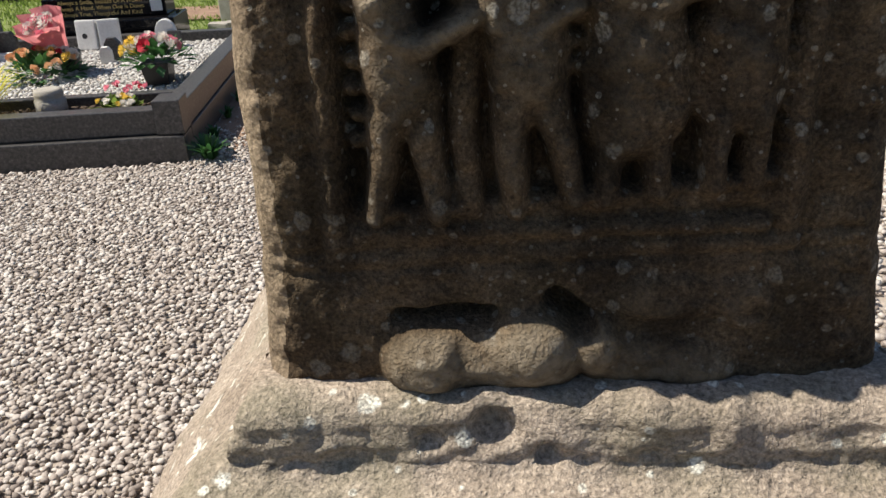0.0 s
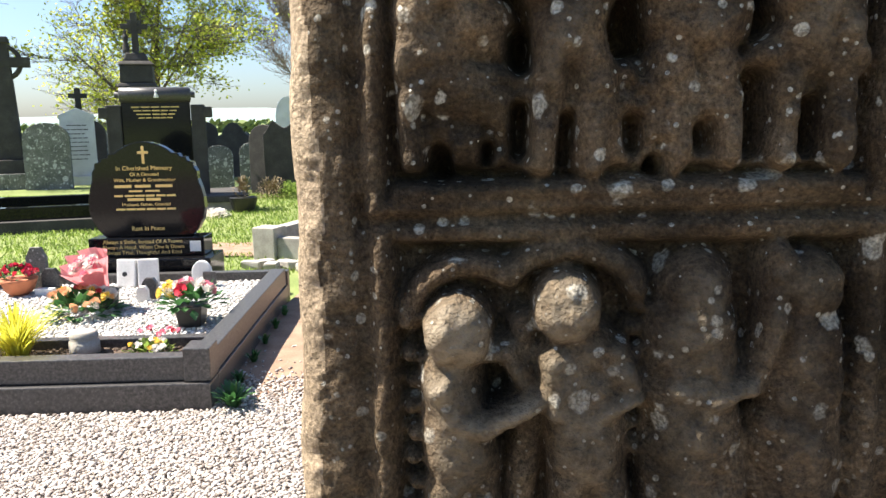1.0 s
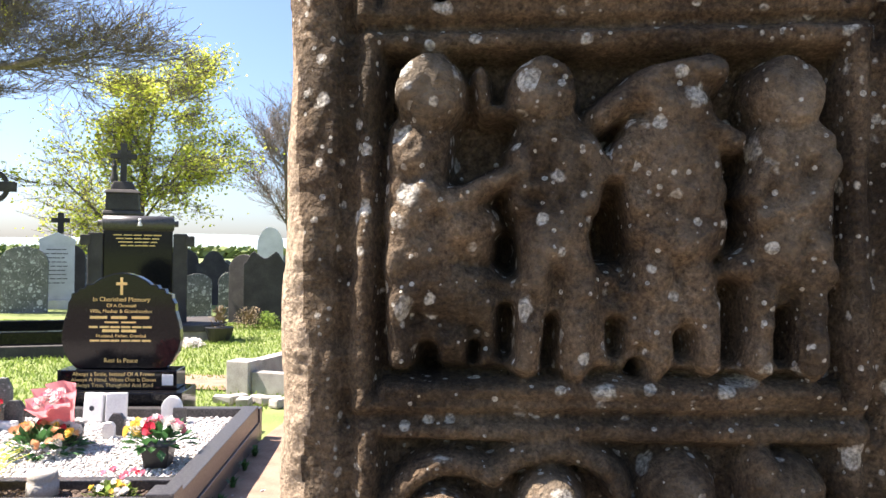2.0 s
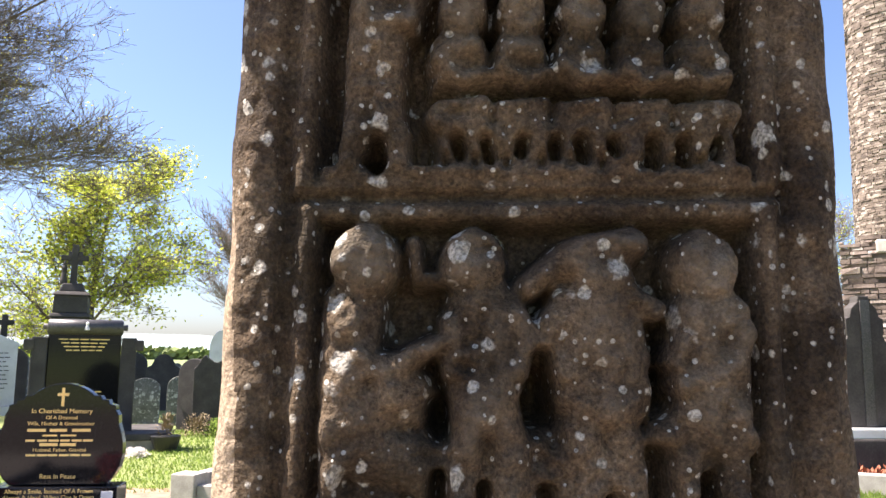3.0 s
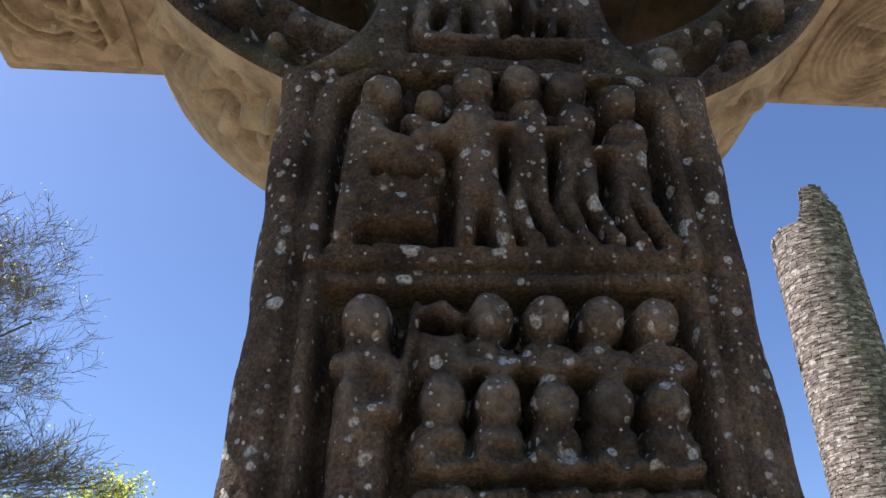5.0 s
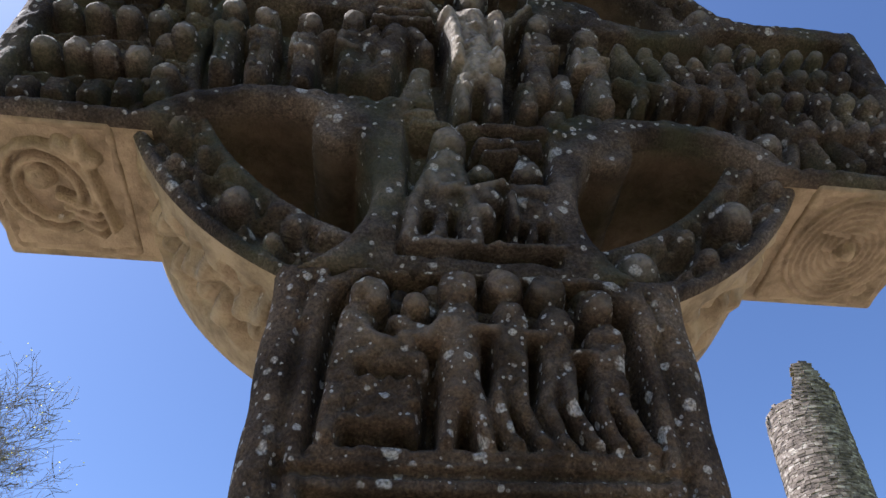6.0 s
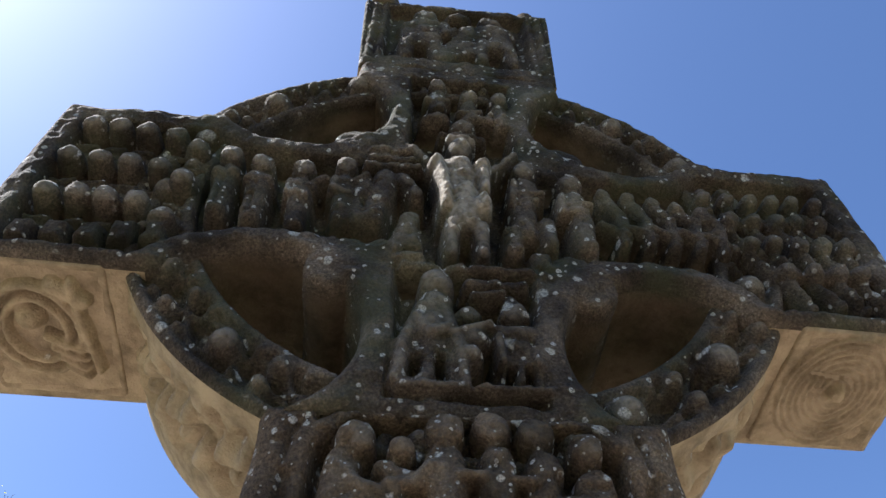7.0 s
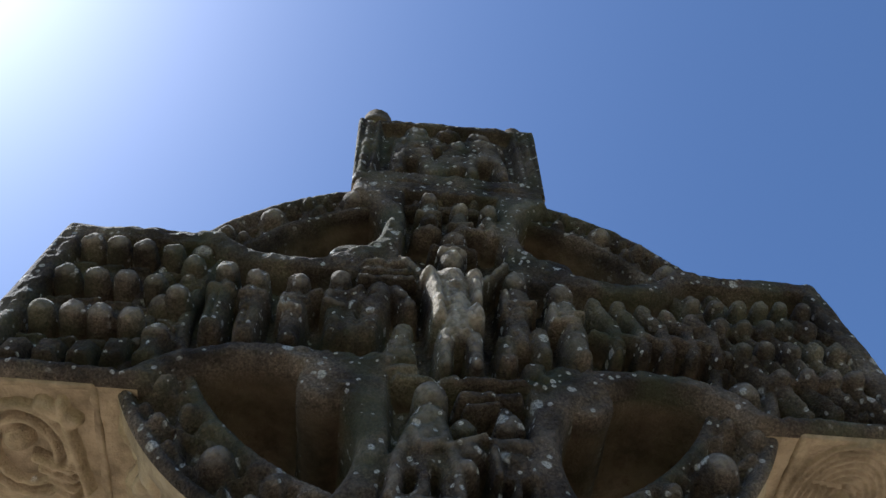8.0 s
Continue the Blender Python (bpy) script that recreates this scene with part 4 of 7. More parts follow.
# slabs, beasts and seated forms crowd round the tall central form
for x, z, w in ((-0.178, 0.226, 0.055), (-0.182, 0.180, 0.052), (-0.176, 0.140, 0.064)):
    h.limb(x - w, z - 0.004, x + w, z + 0.004, 0.018, TH * 0.9, base=BH, power=0.3)
chain(h, [(-0.190, 0.095), (-0.196, 0.02), (-0.215, -0.08)], 0.040, TH * 0.7, BH, 0.034)
chain(h, [(-0.150, 0.10), (-0.112, 0.02)], 0.024, TH * 0.8, BH)
chain(h, [(-0.235, 0.06), (-0.262, -0.02), (-0.246, -0.10)], 0.026, TH * 0.6, BH)
skull(h, -0.126, -0.095, 0.030, TH * 1.2)
chain(h, [(-0.130, -0.13), (-0.120, -0.175)], 0.036, TH * 0.9, BH)
chain(h, [(-0.150, -0.17), (-0.148, -0.225), (-0.098, -0.232)], 0.020, TH * 0.9, BH)
for x, z, lean in ((0.165, 0.172, -0.012), (0.284, 0.138, 0.010)):
    chain(h, [(x, z - 0.060), (x + lean, z - 0.16), (x + lean, z - 0.26)], 0.042, TH * 0.8, BH, 0.034, 0.36)
    chain(h, [(x - 0.034, z - 0.07), (x - 0.040, z - 0.14), (x + 0.020, z - 0.13)], 0.016, TH * 1.2, BH)
    h.limb(x - 0.040, z - 0.105, x + 0.040, z - 0.100, 0.012, TH, base=BH)
    h.dome(x, z + 0.026, 0.038, 0.018, TH * 1.1, base=BH)
    skull(h, x, z, 0.034, TH * 1.4)
for x, z in ((0.120, -0.160), (0.205, -0.128)):
    chain(h, [(x, z + 0.08), (x, z)], 0.026, TH * 0.8, BH)
for k in range(5):                  # worn, slanting forms between the centre and the ranks
    x = 0.372 + k * 0.062
    chain(h, [(x, 0.085 - 0.008 * k), (x + 0.030, 0.02), (x + 0.020, -0.085)], 0.026, TH * 0.4, BH, 0.018)
    skull(h, x - 0.006, 0.108 - 0.010 * k, 0.024, TH * 0.7)
    chain(h, [(x - 0.030, -0.02), (x + 0.034, -0.06)], 0.016, TH * 0.5, BH)
chain(h, [(-0.014, 0.150), (0.004, 0.03), (0.004, -0.09)], 0.062, 0.046, BH, 0.050, 0.5)         # the central form
chain(h, [(-0.060, 0.120), (-0.044, 0.02), (-0.040, -0.05)], 0.026, 0.060, BH, 0.022, 0.5)
chain(h, [(0.052, 0.125), (0.054, 0.04)], 0.026, 0.052, BH, 0.022, 0.5)
h.dome(0.046, -0.038, 0.030, 0.048, 0.068, base=BH)
for sx in (-1, 1):
    h.dome(sx * 0.058 - 0.008, 0.135, 0.032, 0.032, 0.062, base=BH)
    chain(h, [(sx * 0.074, 0.150), (sx * 0.112, 0.205), (sx * 0.145, 0.252)], 0.017, 0.026, BH, 0.013)
    chain(h, [(sx * 0.034 + 0.008, -0.11), (sx * 0.036 + 0.008, -0.205)], 0.026, 0.030, BH, 0.021)
h.dome(-0.004, 0.245, 0.042, 0.050, 0.046, base=BH)
h.limb(-0.034, 0.275, 0.026, 0.275, 0.018, 0.044, base=BH, power=0.3)
h.limb(-0.135, -0.250, 0.150, -0.246, 0.016, TH * 0.5, base=BH)
# below the centre: a tall kneeling form, a rounded one and a seated one
skull(h, -0.059, -0.318, 0.040, TH * 1.6, 1.2)
chain(h, [(-0.062, -0.375), (-0.072, -0.45)], 0.044, TH * 1.1, BH, 0.050)
chain(h, [(-0.070, -0.45), (-0.070, -0.575)], 0.056, TH * 0.5, BH, 0.062, 0.25)
chain(h, [(-0.088, -0.40), (-0.120, -0.50), (-0.130, -0.600)], 0.024, TH, BH, 0.018)
chain(h, [(-0.045, -0.40), (-0.010, -0.50), (-0.004, -0.590)], 0.024, TH, BH, 0.018)
chain(h, [(-0.098, -0.43), (-0.072, -0.475), (-0.030, -0.455)], 0.018, TH * 1.4, BH)
h.groove(-0.098, -0.575, -0.094, -0.54, 0.014, 0.045)
h.groove(-0.045, -0.580, -0.048, -0.53, 0.013, 0.045)
h.limb(-0.125, -0.612, 0.0, -0.602, 0.016, TH * 0.8, base=BH)
for x, z, q in ((0.008, -0.410, 0.034), (0.018, -0.470, 0.042), (0.006, -0.520, 0.036)):
    h.dome(x, z, q, q * 0.9, TH * 1.2, base=BH)
h.limb(-0.028, -0.470, 0.048, -0.440, 0.012, TH * 1.4, base=BH)
chain(h, [(0.095, -0.350), (0.078, -0.405)], 0.016, TH * 0.8, BH)
chain(h, [(0.100, -0.352), (0.124, -0.400)], 0.016, TH * 0.8, BH)
skull(h, 0.100, -0.395, 0.028, TH * 1.2)
h.limb(0.072, -0.450, 0.136, -0.446, 0.026, TH, base=BH, power=0.35)
h.dome(0.104, -0.490, 0.042, 0.036, TH * 1.1, base=BH)
h.flat(0.060, 0.152, -0.590, -0.490, 0.004, 0.016)
for x in (0.086, 0.122):
    h.groove(x, -0.580, x + 0.002, -0.545, 0.011, 0.050)
chain(h, [(0.070, -0.53), (0.064, -0.47)], 0.014, TH * 1.2, BH)
chain(h, [(0.140, -0.53), (0.146, -0.47)], 0.014, TH * 1.2, BH)
h.limb(0.020, -0.606, 0.165, -0.596, 0.013, TH * 0.6, base=BH)
h.limb(0.010, -0.300, 0.130, -0.292, 0.020, TH * 0.5, base=BH)
h.limb(0.020, -0.340, 0.078, -0.330, 0.016, TH * 0.6, base=BH)
# above: three small forms over a rounded boss
for x, z in ((-0.068, 0.648), (0.028, 0.586), (0.118, 0.580)):
    chain(h, [(x, z - 0.05), (x + 0.002, z - 0.135)], 0.034, TH * 0.7, BH, 0.032, 0.35)
    h.limb(x - 0.030, z - 0.105, x + 0.030, z - 0.098, 0.016, TH * 1.0, base=BH)
    skull(h, x, z, 0.032, TH * 1.3)
h.dome(0.008, 0.400, 0.046, 0.042, TH * 1.2, base=BH)
h.dome(-0.068, 0.440, 0.056, 0.026, TH * 0.9, base=BH)
h.limb(0.050, 0.452, 0.124, 0.455, 0.024, TH * 0.7, base=BH)
h.limb(-0.050, 0.345, 0.060, 0.345, 0.020, TH * 0.6, base=BH)
for sx in (-1, 1):                 # roll mouldings along the edges of the arms
    h.limb(sx * 1.005, -0.27, sx * 1.005, 0.28, 0.020, 0.006, base=-0.02)
    h.limb(sx * 0.72, -0.303, sx * 1.0, -0.303, 0.016, 0.004, base=-0.02)
    h.limb(sx * 0.72, 0.285, sx * 1.0, 0.285, 0.020, 0.006, base=-0.02)
h.knobs(-0.98, 0.98, -0.27, 0.24, 900, 0.006, 0.018, 0.0055, 33)
h.folds(-0.62, 0.98, -0.25, 0.22, 170, 0.035, 0.008, 0.012, 37)
h.folds(-0.15, 0.15, -0.60, 0.68, 110, 0.030, 0.009, 0.013, 38)
h.knobs(-0.16, 0.16, -0.64, 0.74, 420, 0.005, 0.018, 0.0055, 34)
for sx in (-1, 1):                 # broad rolls round the hollow armpits, with a groove inside
    for sz in (-1, 1):
        d = np.hypot(h.X - sx * 0.440, h.Z - sz * 0.466)
        k = np.clip(1 - np.abs((d - 0.272) / 0.036) ** 3, 0, 1)
        side_of = (h.X * sx > 0.10) & (h.Z * sz > 0.10)
        h.H = np.where((k > 0) & side_of, h.H * (1 - k ** 0.3) + (0.010 * k ** 0.5) * k ** 0.3, h.H)
h.H = np.where(h.H < 0, h.H * 1.75, h.H * 0.95)
h.weather(0.0028)
# the hollows keep the dark front stone; part of their shade is in it
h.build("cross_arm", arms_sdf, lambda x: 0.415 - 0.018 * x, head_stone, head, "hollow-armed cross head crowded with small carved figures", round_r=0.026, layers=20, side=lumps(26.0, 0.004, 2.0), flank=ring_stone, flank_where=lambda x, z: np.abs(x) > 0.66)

# ---- ring ----
r = Relief(-0.84, 0.84, -0.84, 0.84, 0.006, seed=9)
rad, ang = np.hypot(r.X, r.Z), np.arctan2(r.Z, r.X)
r.H = -0.056 * np.clip(1 - (np.abs(rad - 0.709) / 0.052) ** 4, 0, 1)
rng = random.Random(77)
for k in range(32):                  # one large boss, then a pair of lesser ones
    a = 2 * math.pi * (k + 0.35) / 32 + rng.uniform(-0.02, 0.02)
    if k % 2 == 0:
        q = rng.uniform(0.038, 0.047)
        r.dome(0.706 * math.cos(a), 0.706 * math.sin(a), q, q, 0.030, base=-0.03, power=0.5)
        for t in range(10):          # with a ring cut into its crown
            b, e = 2 * math.pi * t / 10, 2 * math.pi * (t + 1) / 10
            r.groove(0.706 * math.cos(a) + 0.4 * q * math.cos(b), 0.706 * math.sin(a) + 0.4 * q * math.sin(b), 0.706 * math.cos(a) + 0.4 * q * math.cos(e), 0.706 * math.sin(a) + 0.4 * q * math.sin(e), 0.006, 0.003)
    else:
        for rr in (0.678, 0.738):
            q = rng.uniform(0.024, 0.031)
            r.dome(rr * math.cos(a), rr * math.sin(a), q, q, 0.020, base=-0.05, power=0.42)
        for rr, da in ((0.668, 0.085), (0.745, 0.085), (0.668, -0.085), (0.745, -0.085)):
            q = rng.uniform(0.014, 0.021)
            r.dome(rr * math.cos(a + da), rr * math.sin(a + da), q, q, 0.008, base=-0.05, power=0.42)
for k in range(120):                 # twisted strands between the bosses
    a, b = 2 * math.pi * k / 120, 2 * math.pi * (k + 1) / 120
    for ph in (0, math.pi):
        ra, rb = 0.709 + 0.034 * math.sin(14 * a + ph), 0.709 + 0.034 * math.sin(14 * b + ph)
        r.limb(ra * math.cos(a), ra * math.sin(a), rb * math.cos(b), rb * math.sin(b), 0.010, -0.016, base=-0.05)
r.knobs(-0.8, 0.8, -0.8, 0.8, 500, 0.006, 0.018, 0.003, 35)
r.weather(0.002)


def ring_side(x, z, y):
    a = np.arctan2(z, x)
    t = np.clip(1 - (np.abs(y - 0.20) / 0.13) ** 6, 0, 1)
    outer = np.hypot(x, z) > 0.70
    w = np.abs(np.sin(a * 15 + 1.6 * np.sin(y * 30))) ** 0.5 * np.abs(np.cos(y * 19 + 1.2 * np.sin(a * 30))) ** 0.7
    return np.where(outer, t * (0.048 * w - 0.036), 0.0)


# the ring's inner side stays dark too, with the hollows' shade in its colour
ring = r.build("ring", lambda x, z: np.abs(np.hypot(x, z) - 0.709) - 0.078, 0.42, head_stone, head, "stone ring joining the arms, with bosses and twisted strands", round_r=0.016, layers=24, side=ring_side, flank=ring_stone, flank_where=lambda x, z: np.hypot(x, z) > 0.70)
ring.location = (0, 0.03, 0.03)

# ---- house-shaped cap ----
c = Relief(-0.37, 0.37, 0.76, 1.40, 0.005, seed=11)
c.flat(-0.255, 0.255, 0.865, 1.335, -0.045, 0.012)
for sx in (-1, 1):
    c.groove(sx * 0.285, 0.84, sx * 0.285, 1.36, 0.012, 0.010)
    c.groove(sx * 0.32, 0.84, sx * 0.325, 1.36, 0.010, 0.012)
    for k in range(9):
        c.dome(sx * 0.303, 0.87 + k * 0.056, 0.014, 0.022, 0.008, base=-0.004)
    c.figure(sx * 0.13, 0.875, 0.42, 0.15, 0.034, head=0.055, arms=-sx * 0.11, lean=-sx * 0.01)
c.dome(0.0, 1.275, 0.06, 0.035, 0.02)
c.limb(-0.05, 0.90, 0.05, 1.13, 0.05, 0.02)
c.dome(0.02, 0.98, 0.08, 0.08, 0.028)
c.knobs(-0.3, 0.3, 0.86, 1.34, 160, 0.008, 0.026, 0.008, 36)
c.folds(-0.25, 0.25, 0.88, 1.32, 60, 0.05, 0.010, 0.016, 39)
c.H = np.where(c.H > 0, c.H * 0.55, c.H * 1.2)
c.weather(0.003)
cap = c.build("cap", lambda x, z: np.maximum(np.abs(x) - np.interp(z, (0.78, 1.36), (0.325, 0.352)), np.maximum(0.775 - z, z - 1.385 + 0.006 * np.sin(x * 31))), 0.42, head_stone, head,
              "house-shaped cap stone with worn carving", round_r=0.018, layers=10, side=lumps(28.0, 0.005, 1.0), flank=side_stone)
for sx, k in ((-1, 1.15), (1, 0.8)):
    bm = bmesh.new()
    lathe(bm, [(0.052 * k, 0), (0.055 * k, 0.03), (0.045 * k, 0.06 * k), (0.052 * k, 0.085 * k), (0.03 * k, 0.115 * k), (0.004, 0.125 * k)], 14)
    roughen(bm, 0.006, 20)
    ob = part("finial", bm, dark_sandstone, cap, "stump of a worn corner finial", True)
    ob.location = (sx * 0.275 - 0.005, 0.05, 1.365)

# ---- carved undersides of the arms ----
u = Relief(-0.15, 0.15, -0.20, 0.20, 0.004, seed=13)
u.flat(-0.125, 0.125, -0.170, 0.170, -0.010, 0.03)
for k in range(16):
    a, b = 2 * math.pi * k / 16, 2 * math.pi * (k + 1) / 16
    for q in (0.105, 0.075):
        u.limb(-0.02 + q * 0.9 * math.cos(a), 0.01 + q * 1.2 * math.sin(a), -0.02 + q * 0.9 * math.cos(b), 0.01 + q * 1.2 * math.sin(b), 0.012, 0.008, base=-0.012)
u.dome(-0.03, 0.045, 0.035, 0.04, 0.014, base=-0.012)
for k in range(4):
    u.limb(0.0 + k * 0.012, 0.0 - k * 0.028, 0.075, -0.035 - k * 0.028, 0.011, 0.012, base=-0.012)
u.limb(0.07, 0.15, 0.10, -0.10, 0.012, 0.010, base=-0.012)
u.limb(0.03, 0.14, 0.09, 0.10, 0.02, 0.010, base=-0.012)
u.H *= 1.9
u.weather(0.0012)
ob = u.build("hand_carving", lambda x, z: box_sdf(x, z, 0, 0, 0.145, 0.195, 0.012), 0.02, ring_stone, head, "sheltered underside carved with a ring and open hand", round_r=0.008, layers=2)
ob.matrix_local = pose(-0.885, 0.215, -0.334, 90, 0, 0)
u = Relief(-0.15, 0.15, -0.20, 0.20, 0.004, seed=14)
u.flat(-0.125, 0.125, -0.165, 0.165, -0.005, 0.02)
dd = np.hypot(u.X, u.Z * 0.72)
u.H += np.where(dd < 0.125, 0.006 + 0.0045 * np.sin(dd * 420), 0)
u.dome(0.0, 0.0, 0.022, 0.03, 0.018, base=-0.006)
u.groove(-0.07, 0.05, -0.01, 0.045, 0.012, 0.012)
u.groove(-0.05, 0.0, 0.0, -0.02, 0.010, 0.010)
u.H *= 1.5
u.weather(0.001)
ob = u.build("spiral_carving", lambda x, z: box_sdf(x, z, 0, 0, 0.145, 0.185, 0.012), 0.02, ring_stone, head, "sheltered underside carved with fine concentric rings", round_r=0.008, layers=2)
ob.matrix_local = pose(0.885, 0.200, -0.334, 90, 0, 0)

# ---- stepped base ----
def plinth():
    """A worn block: a low step under the shaft, then sloping shoulders and upright sides."""
    bm = bmesh.new()
    levels = ((0.768, 0.413, -0.030, 0.56), (0.760, 0.420, -0.060, 0.57), (0.742, 0.426, -0.074, 0.575), (0.705, 0.434, -0.080, 0.58), (0.682, 0.440, -0.080, 0.59), (0.668, 0.462, -0.102, 0.60), (0.652, 0.49, -0.145, 0.63), (0.56, 0.575, -0.33, 0.72), (0.47, 0.655, -0.52, 0.80), (0.42, 0.69, -0.60, 0.84), (0.36, 0.70, -0.62, 0.85), (0.15, 0.715, -0.64, 0.87), (-0.06, 0.72, -0.65, 0.88))
    n = 280
    rings = []
    for z, hx, y0, y1 in levels:
        row = []
        for k in range(n):
            q = 4 * k / n
            e = int(q)
            f = q - e
            rx = hx + (0.034 if z > 0.65 else 0.0)
            p = [(-hx + (hx + rx) * f, y0), (rx, y0 + (y1 - y0) * f), (rx - (hx + rx) * f, y1), (-hx, y1 - (y1 - y0) * f)][e]
            row.append(bm.verts.new((p[0], p[1], z)))
        rings.append(row)
    for a, b in zip(rings, rings[1:]):
        for k in range(n):
            bm.faces.new((b[k], b[(k + 1) % n], a[(k + 1) % n], a[k]))
    bm.faces.new(rings[0])
    bmesh.ops.subdivide_edges(bm, edges=[e for e in bm.edges if abs(e.verts[0].co.z - e.verts[1].co.z) > 0.02], cuts=6)
    bm.normal_update()
    for v in bm.verts:
        p = v.co
        o = 0.010 * noise.noise(p * 6) + 0.007 * noise.noise(p * 17) + 0.005 * noise.noise(p * 40) + 0.003 * noise.noise(p * 95)
        if 0.66 < p.z < 0.78 and p.y < 0.2:
            o += 0.008 * noise.noise(Vector((p.x * 13, 3, p.z * 4))) + 0.005 * noise.noise(Vector((p.x * 30, 5, p.z * 60)))
        v.co += v.normal * o
        for hx, hy, hz, hr in ((-0.085, -0.085, 0.735, 0.036), (-0.015, -0.09, 0.695, 0.024), (-0.265, -0.085, 0.725, 0.015), (-0.17, -0.085, 0.715, 0.022), (-0.30, -0.10, 0.675, 0.012)):
            d = (v.co - Vector((hx, hy, hz))).length
            if d < hr:
                v.co.y += 1.3 * hr * (1 - (d / hr) ** 2)
    for hx, hy, hz, hr in ((-0.50, 0.10, 0.63, 0.012), (-0.475, 0.06, 0.655, 0.010), (-0.52, -0.02, 0.60, 0.022), (-0.55, -0.14, 0.565, 0.026)):
        for v in bm.verts:
            d = math.hypot(v.co.x - hx, v.co.y - hy)
            if d < hr and v.co.z > 0.4:
                v.co.z -= 0.9 * hr * (1 - (d / hr) ** 2)
    return bm


part("base", plinth(), base_stone, cross, "broad stepped base stone, pitted, pale and sunlit", True)


# ---- scattered small pieces ----
def pebbles(name, spots, size, material, label, category, seed, parent=None):
    """Loose rounded stones at spots (x, y, z), as one heap of real pieces."""
    rng = np.random.RandomState(seed)
    g = (1 + 5 ** 0.5) / 2
    ico = np.array([(-1, g, 0), (1, g, 0), (-1, -g, 0), (1, -g, 0), (0, -1, g), (0, 1, g), (0, -1, -g), (0, 1, -g), (g, 0, -1), (g, 0, 1), (-g, 0, -1), (-g, 0, 1)]) / math.hypot(1, g)
    tri = np.array([0, 11, 5, 0, 5, 1, 0, 1, 7, 0, 7, 10, 0, 10, 11, 1, 5, 9, 5, 11, 4, 11, 10, 2, 10, 7, 6, 7, 1, 8, 3, 9, 4, 3, 4, 2, 3, 2, 6, 3, 6, 8, 3, 8, 9, 4, 9, 5, 2, 4, 11, 6, 2, 10, 8, 6, 7, 9, 8, 1]).reshape(-1, 3)
    n = len(spots)
    sc = size * rng.uniform(0.55, 1.25, (n, 1, 1)) * np.stack((rng.uniform(0.8, 1.35, n), rng.uniform(0.6, 1.0, n), rng.uniform(0.4, 0.7, n)), 1)[:, None, :]
    p = ico[None] * (1 + rng.uniform(-0.18, 0.18, (n, 12, 1))) * sc
    a, t = rng.uniform(0, 2 * math.pi, n), rng.uniform(-0.5, 0.5, n)
    ca, sa, ct, stt = np.cos(a)[:, None], np.sin(a)[:, None], np.cos(t)[:, None], np.sin(t)[:, None]
    x, y, z = p[..., 0], p[..., 1], p[..., 2]
    x, z = x * ct - z * stt, x * stt + z * ct
    x, y = x * ca - y * sa, x * sa + y * ca
    v = np.stack((x, y, z), -1) + np.asarray(spots)[:, None, :]
    f = (tri[None] + 12 * np.arange(n)[:, None, None]).reshape(-1, 3)
    me = bpy.data.meshes.new(name)
    me.vertices.add(n * 12)
    me.vertices.foreach_set("co", v.astype(np.float32).ravel())
    me.loops.add(f.size)
    me.loops.foreach_set("vertex_index", f.astype(np.int32).ravel())
    me.polygons.add(len(f))
    me.polygons.foreach_set("loop_start", np.arange(0, f.size, 3, dtype=np.int32))
    me.update(calc_edges=True)
    me.materials.append(material)
    me.shade_smooth()
    ob = new(name, me)
    if parent:
        ob.parent = parent
        return tagged(ob, label, kind="stuff")
    return tagged(ob, label, category, kind="stuff")


def jitter_grid(x0, x1, y0, y1, gap, z, seed, keep=None, fade=0.0):
    rng = np.random.RandomState(seed)
    xs, ys = np.meshgrid(np.arange(x0, x1, gap), np.arange(y0, y1, gap))
    x, y = xs.ravel() + rng.uniform(-gap, gap, xs.size) * 0.6, ys.ravel() + rng.uniform(-gap, gap, xs.size) * 0.6
    k = np.ones(x.size, bool) if keep is None else keep(x, y, rng)
    if fade:            # the spread thins out towards its edges
        k &= rng.rand(x.size) < np.minimum(np.minimum(x - x0, x1 - x), np.minimum(y - y0, y1 - y)) / fade
    return np.column_stack((x, y, z + rng.uniform(-0.004, 0.006, x.size)))[k]


def off_base(x, y, rng):
    out = (np.abs(x) > 0.70) | (y > 0.86) | (y < -0.62)
    thin = rng.rand(x.size) < np.clip(1.25 - np.maximum(0, y - 3.1) * 1.6 - np.maximum(0, x + 1.1) * np.clip(y - 2.6, 0, 1) * 0.8, 0.05, 1)
    bed = (y > 3.13 + (x + 1.775) * 0.113) & (x < -1.775 - (y - 3.2) * 0.114)
    return out & thin & ~bed


pebbles("gravel", jitter_grid(-4.2, 0.1, -0.2, 4.4, 0.0172, 0.002, 3, off_base, 0.45), 0.0132, pebble_stone, "loose pale grey and pinkish gravel round the cross", "gravel", 4)
pebbles("gravel_far", jitter_grid(0.1, 3.4, -0.1, 3.4, 0.030, 0.002, 5, off_base, 0.5), 0.018, pebble_stone, "loose pale gravel on the sunny path", "gravel", 6)


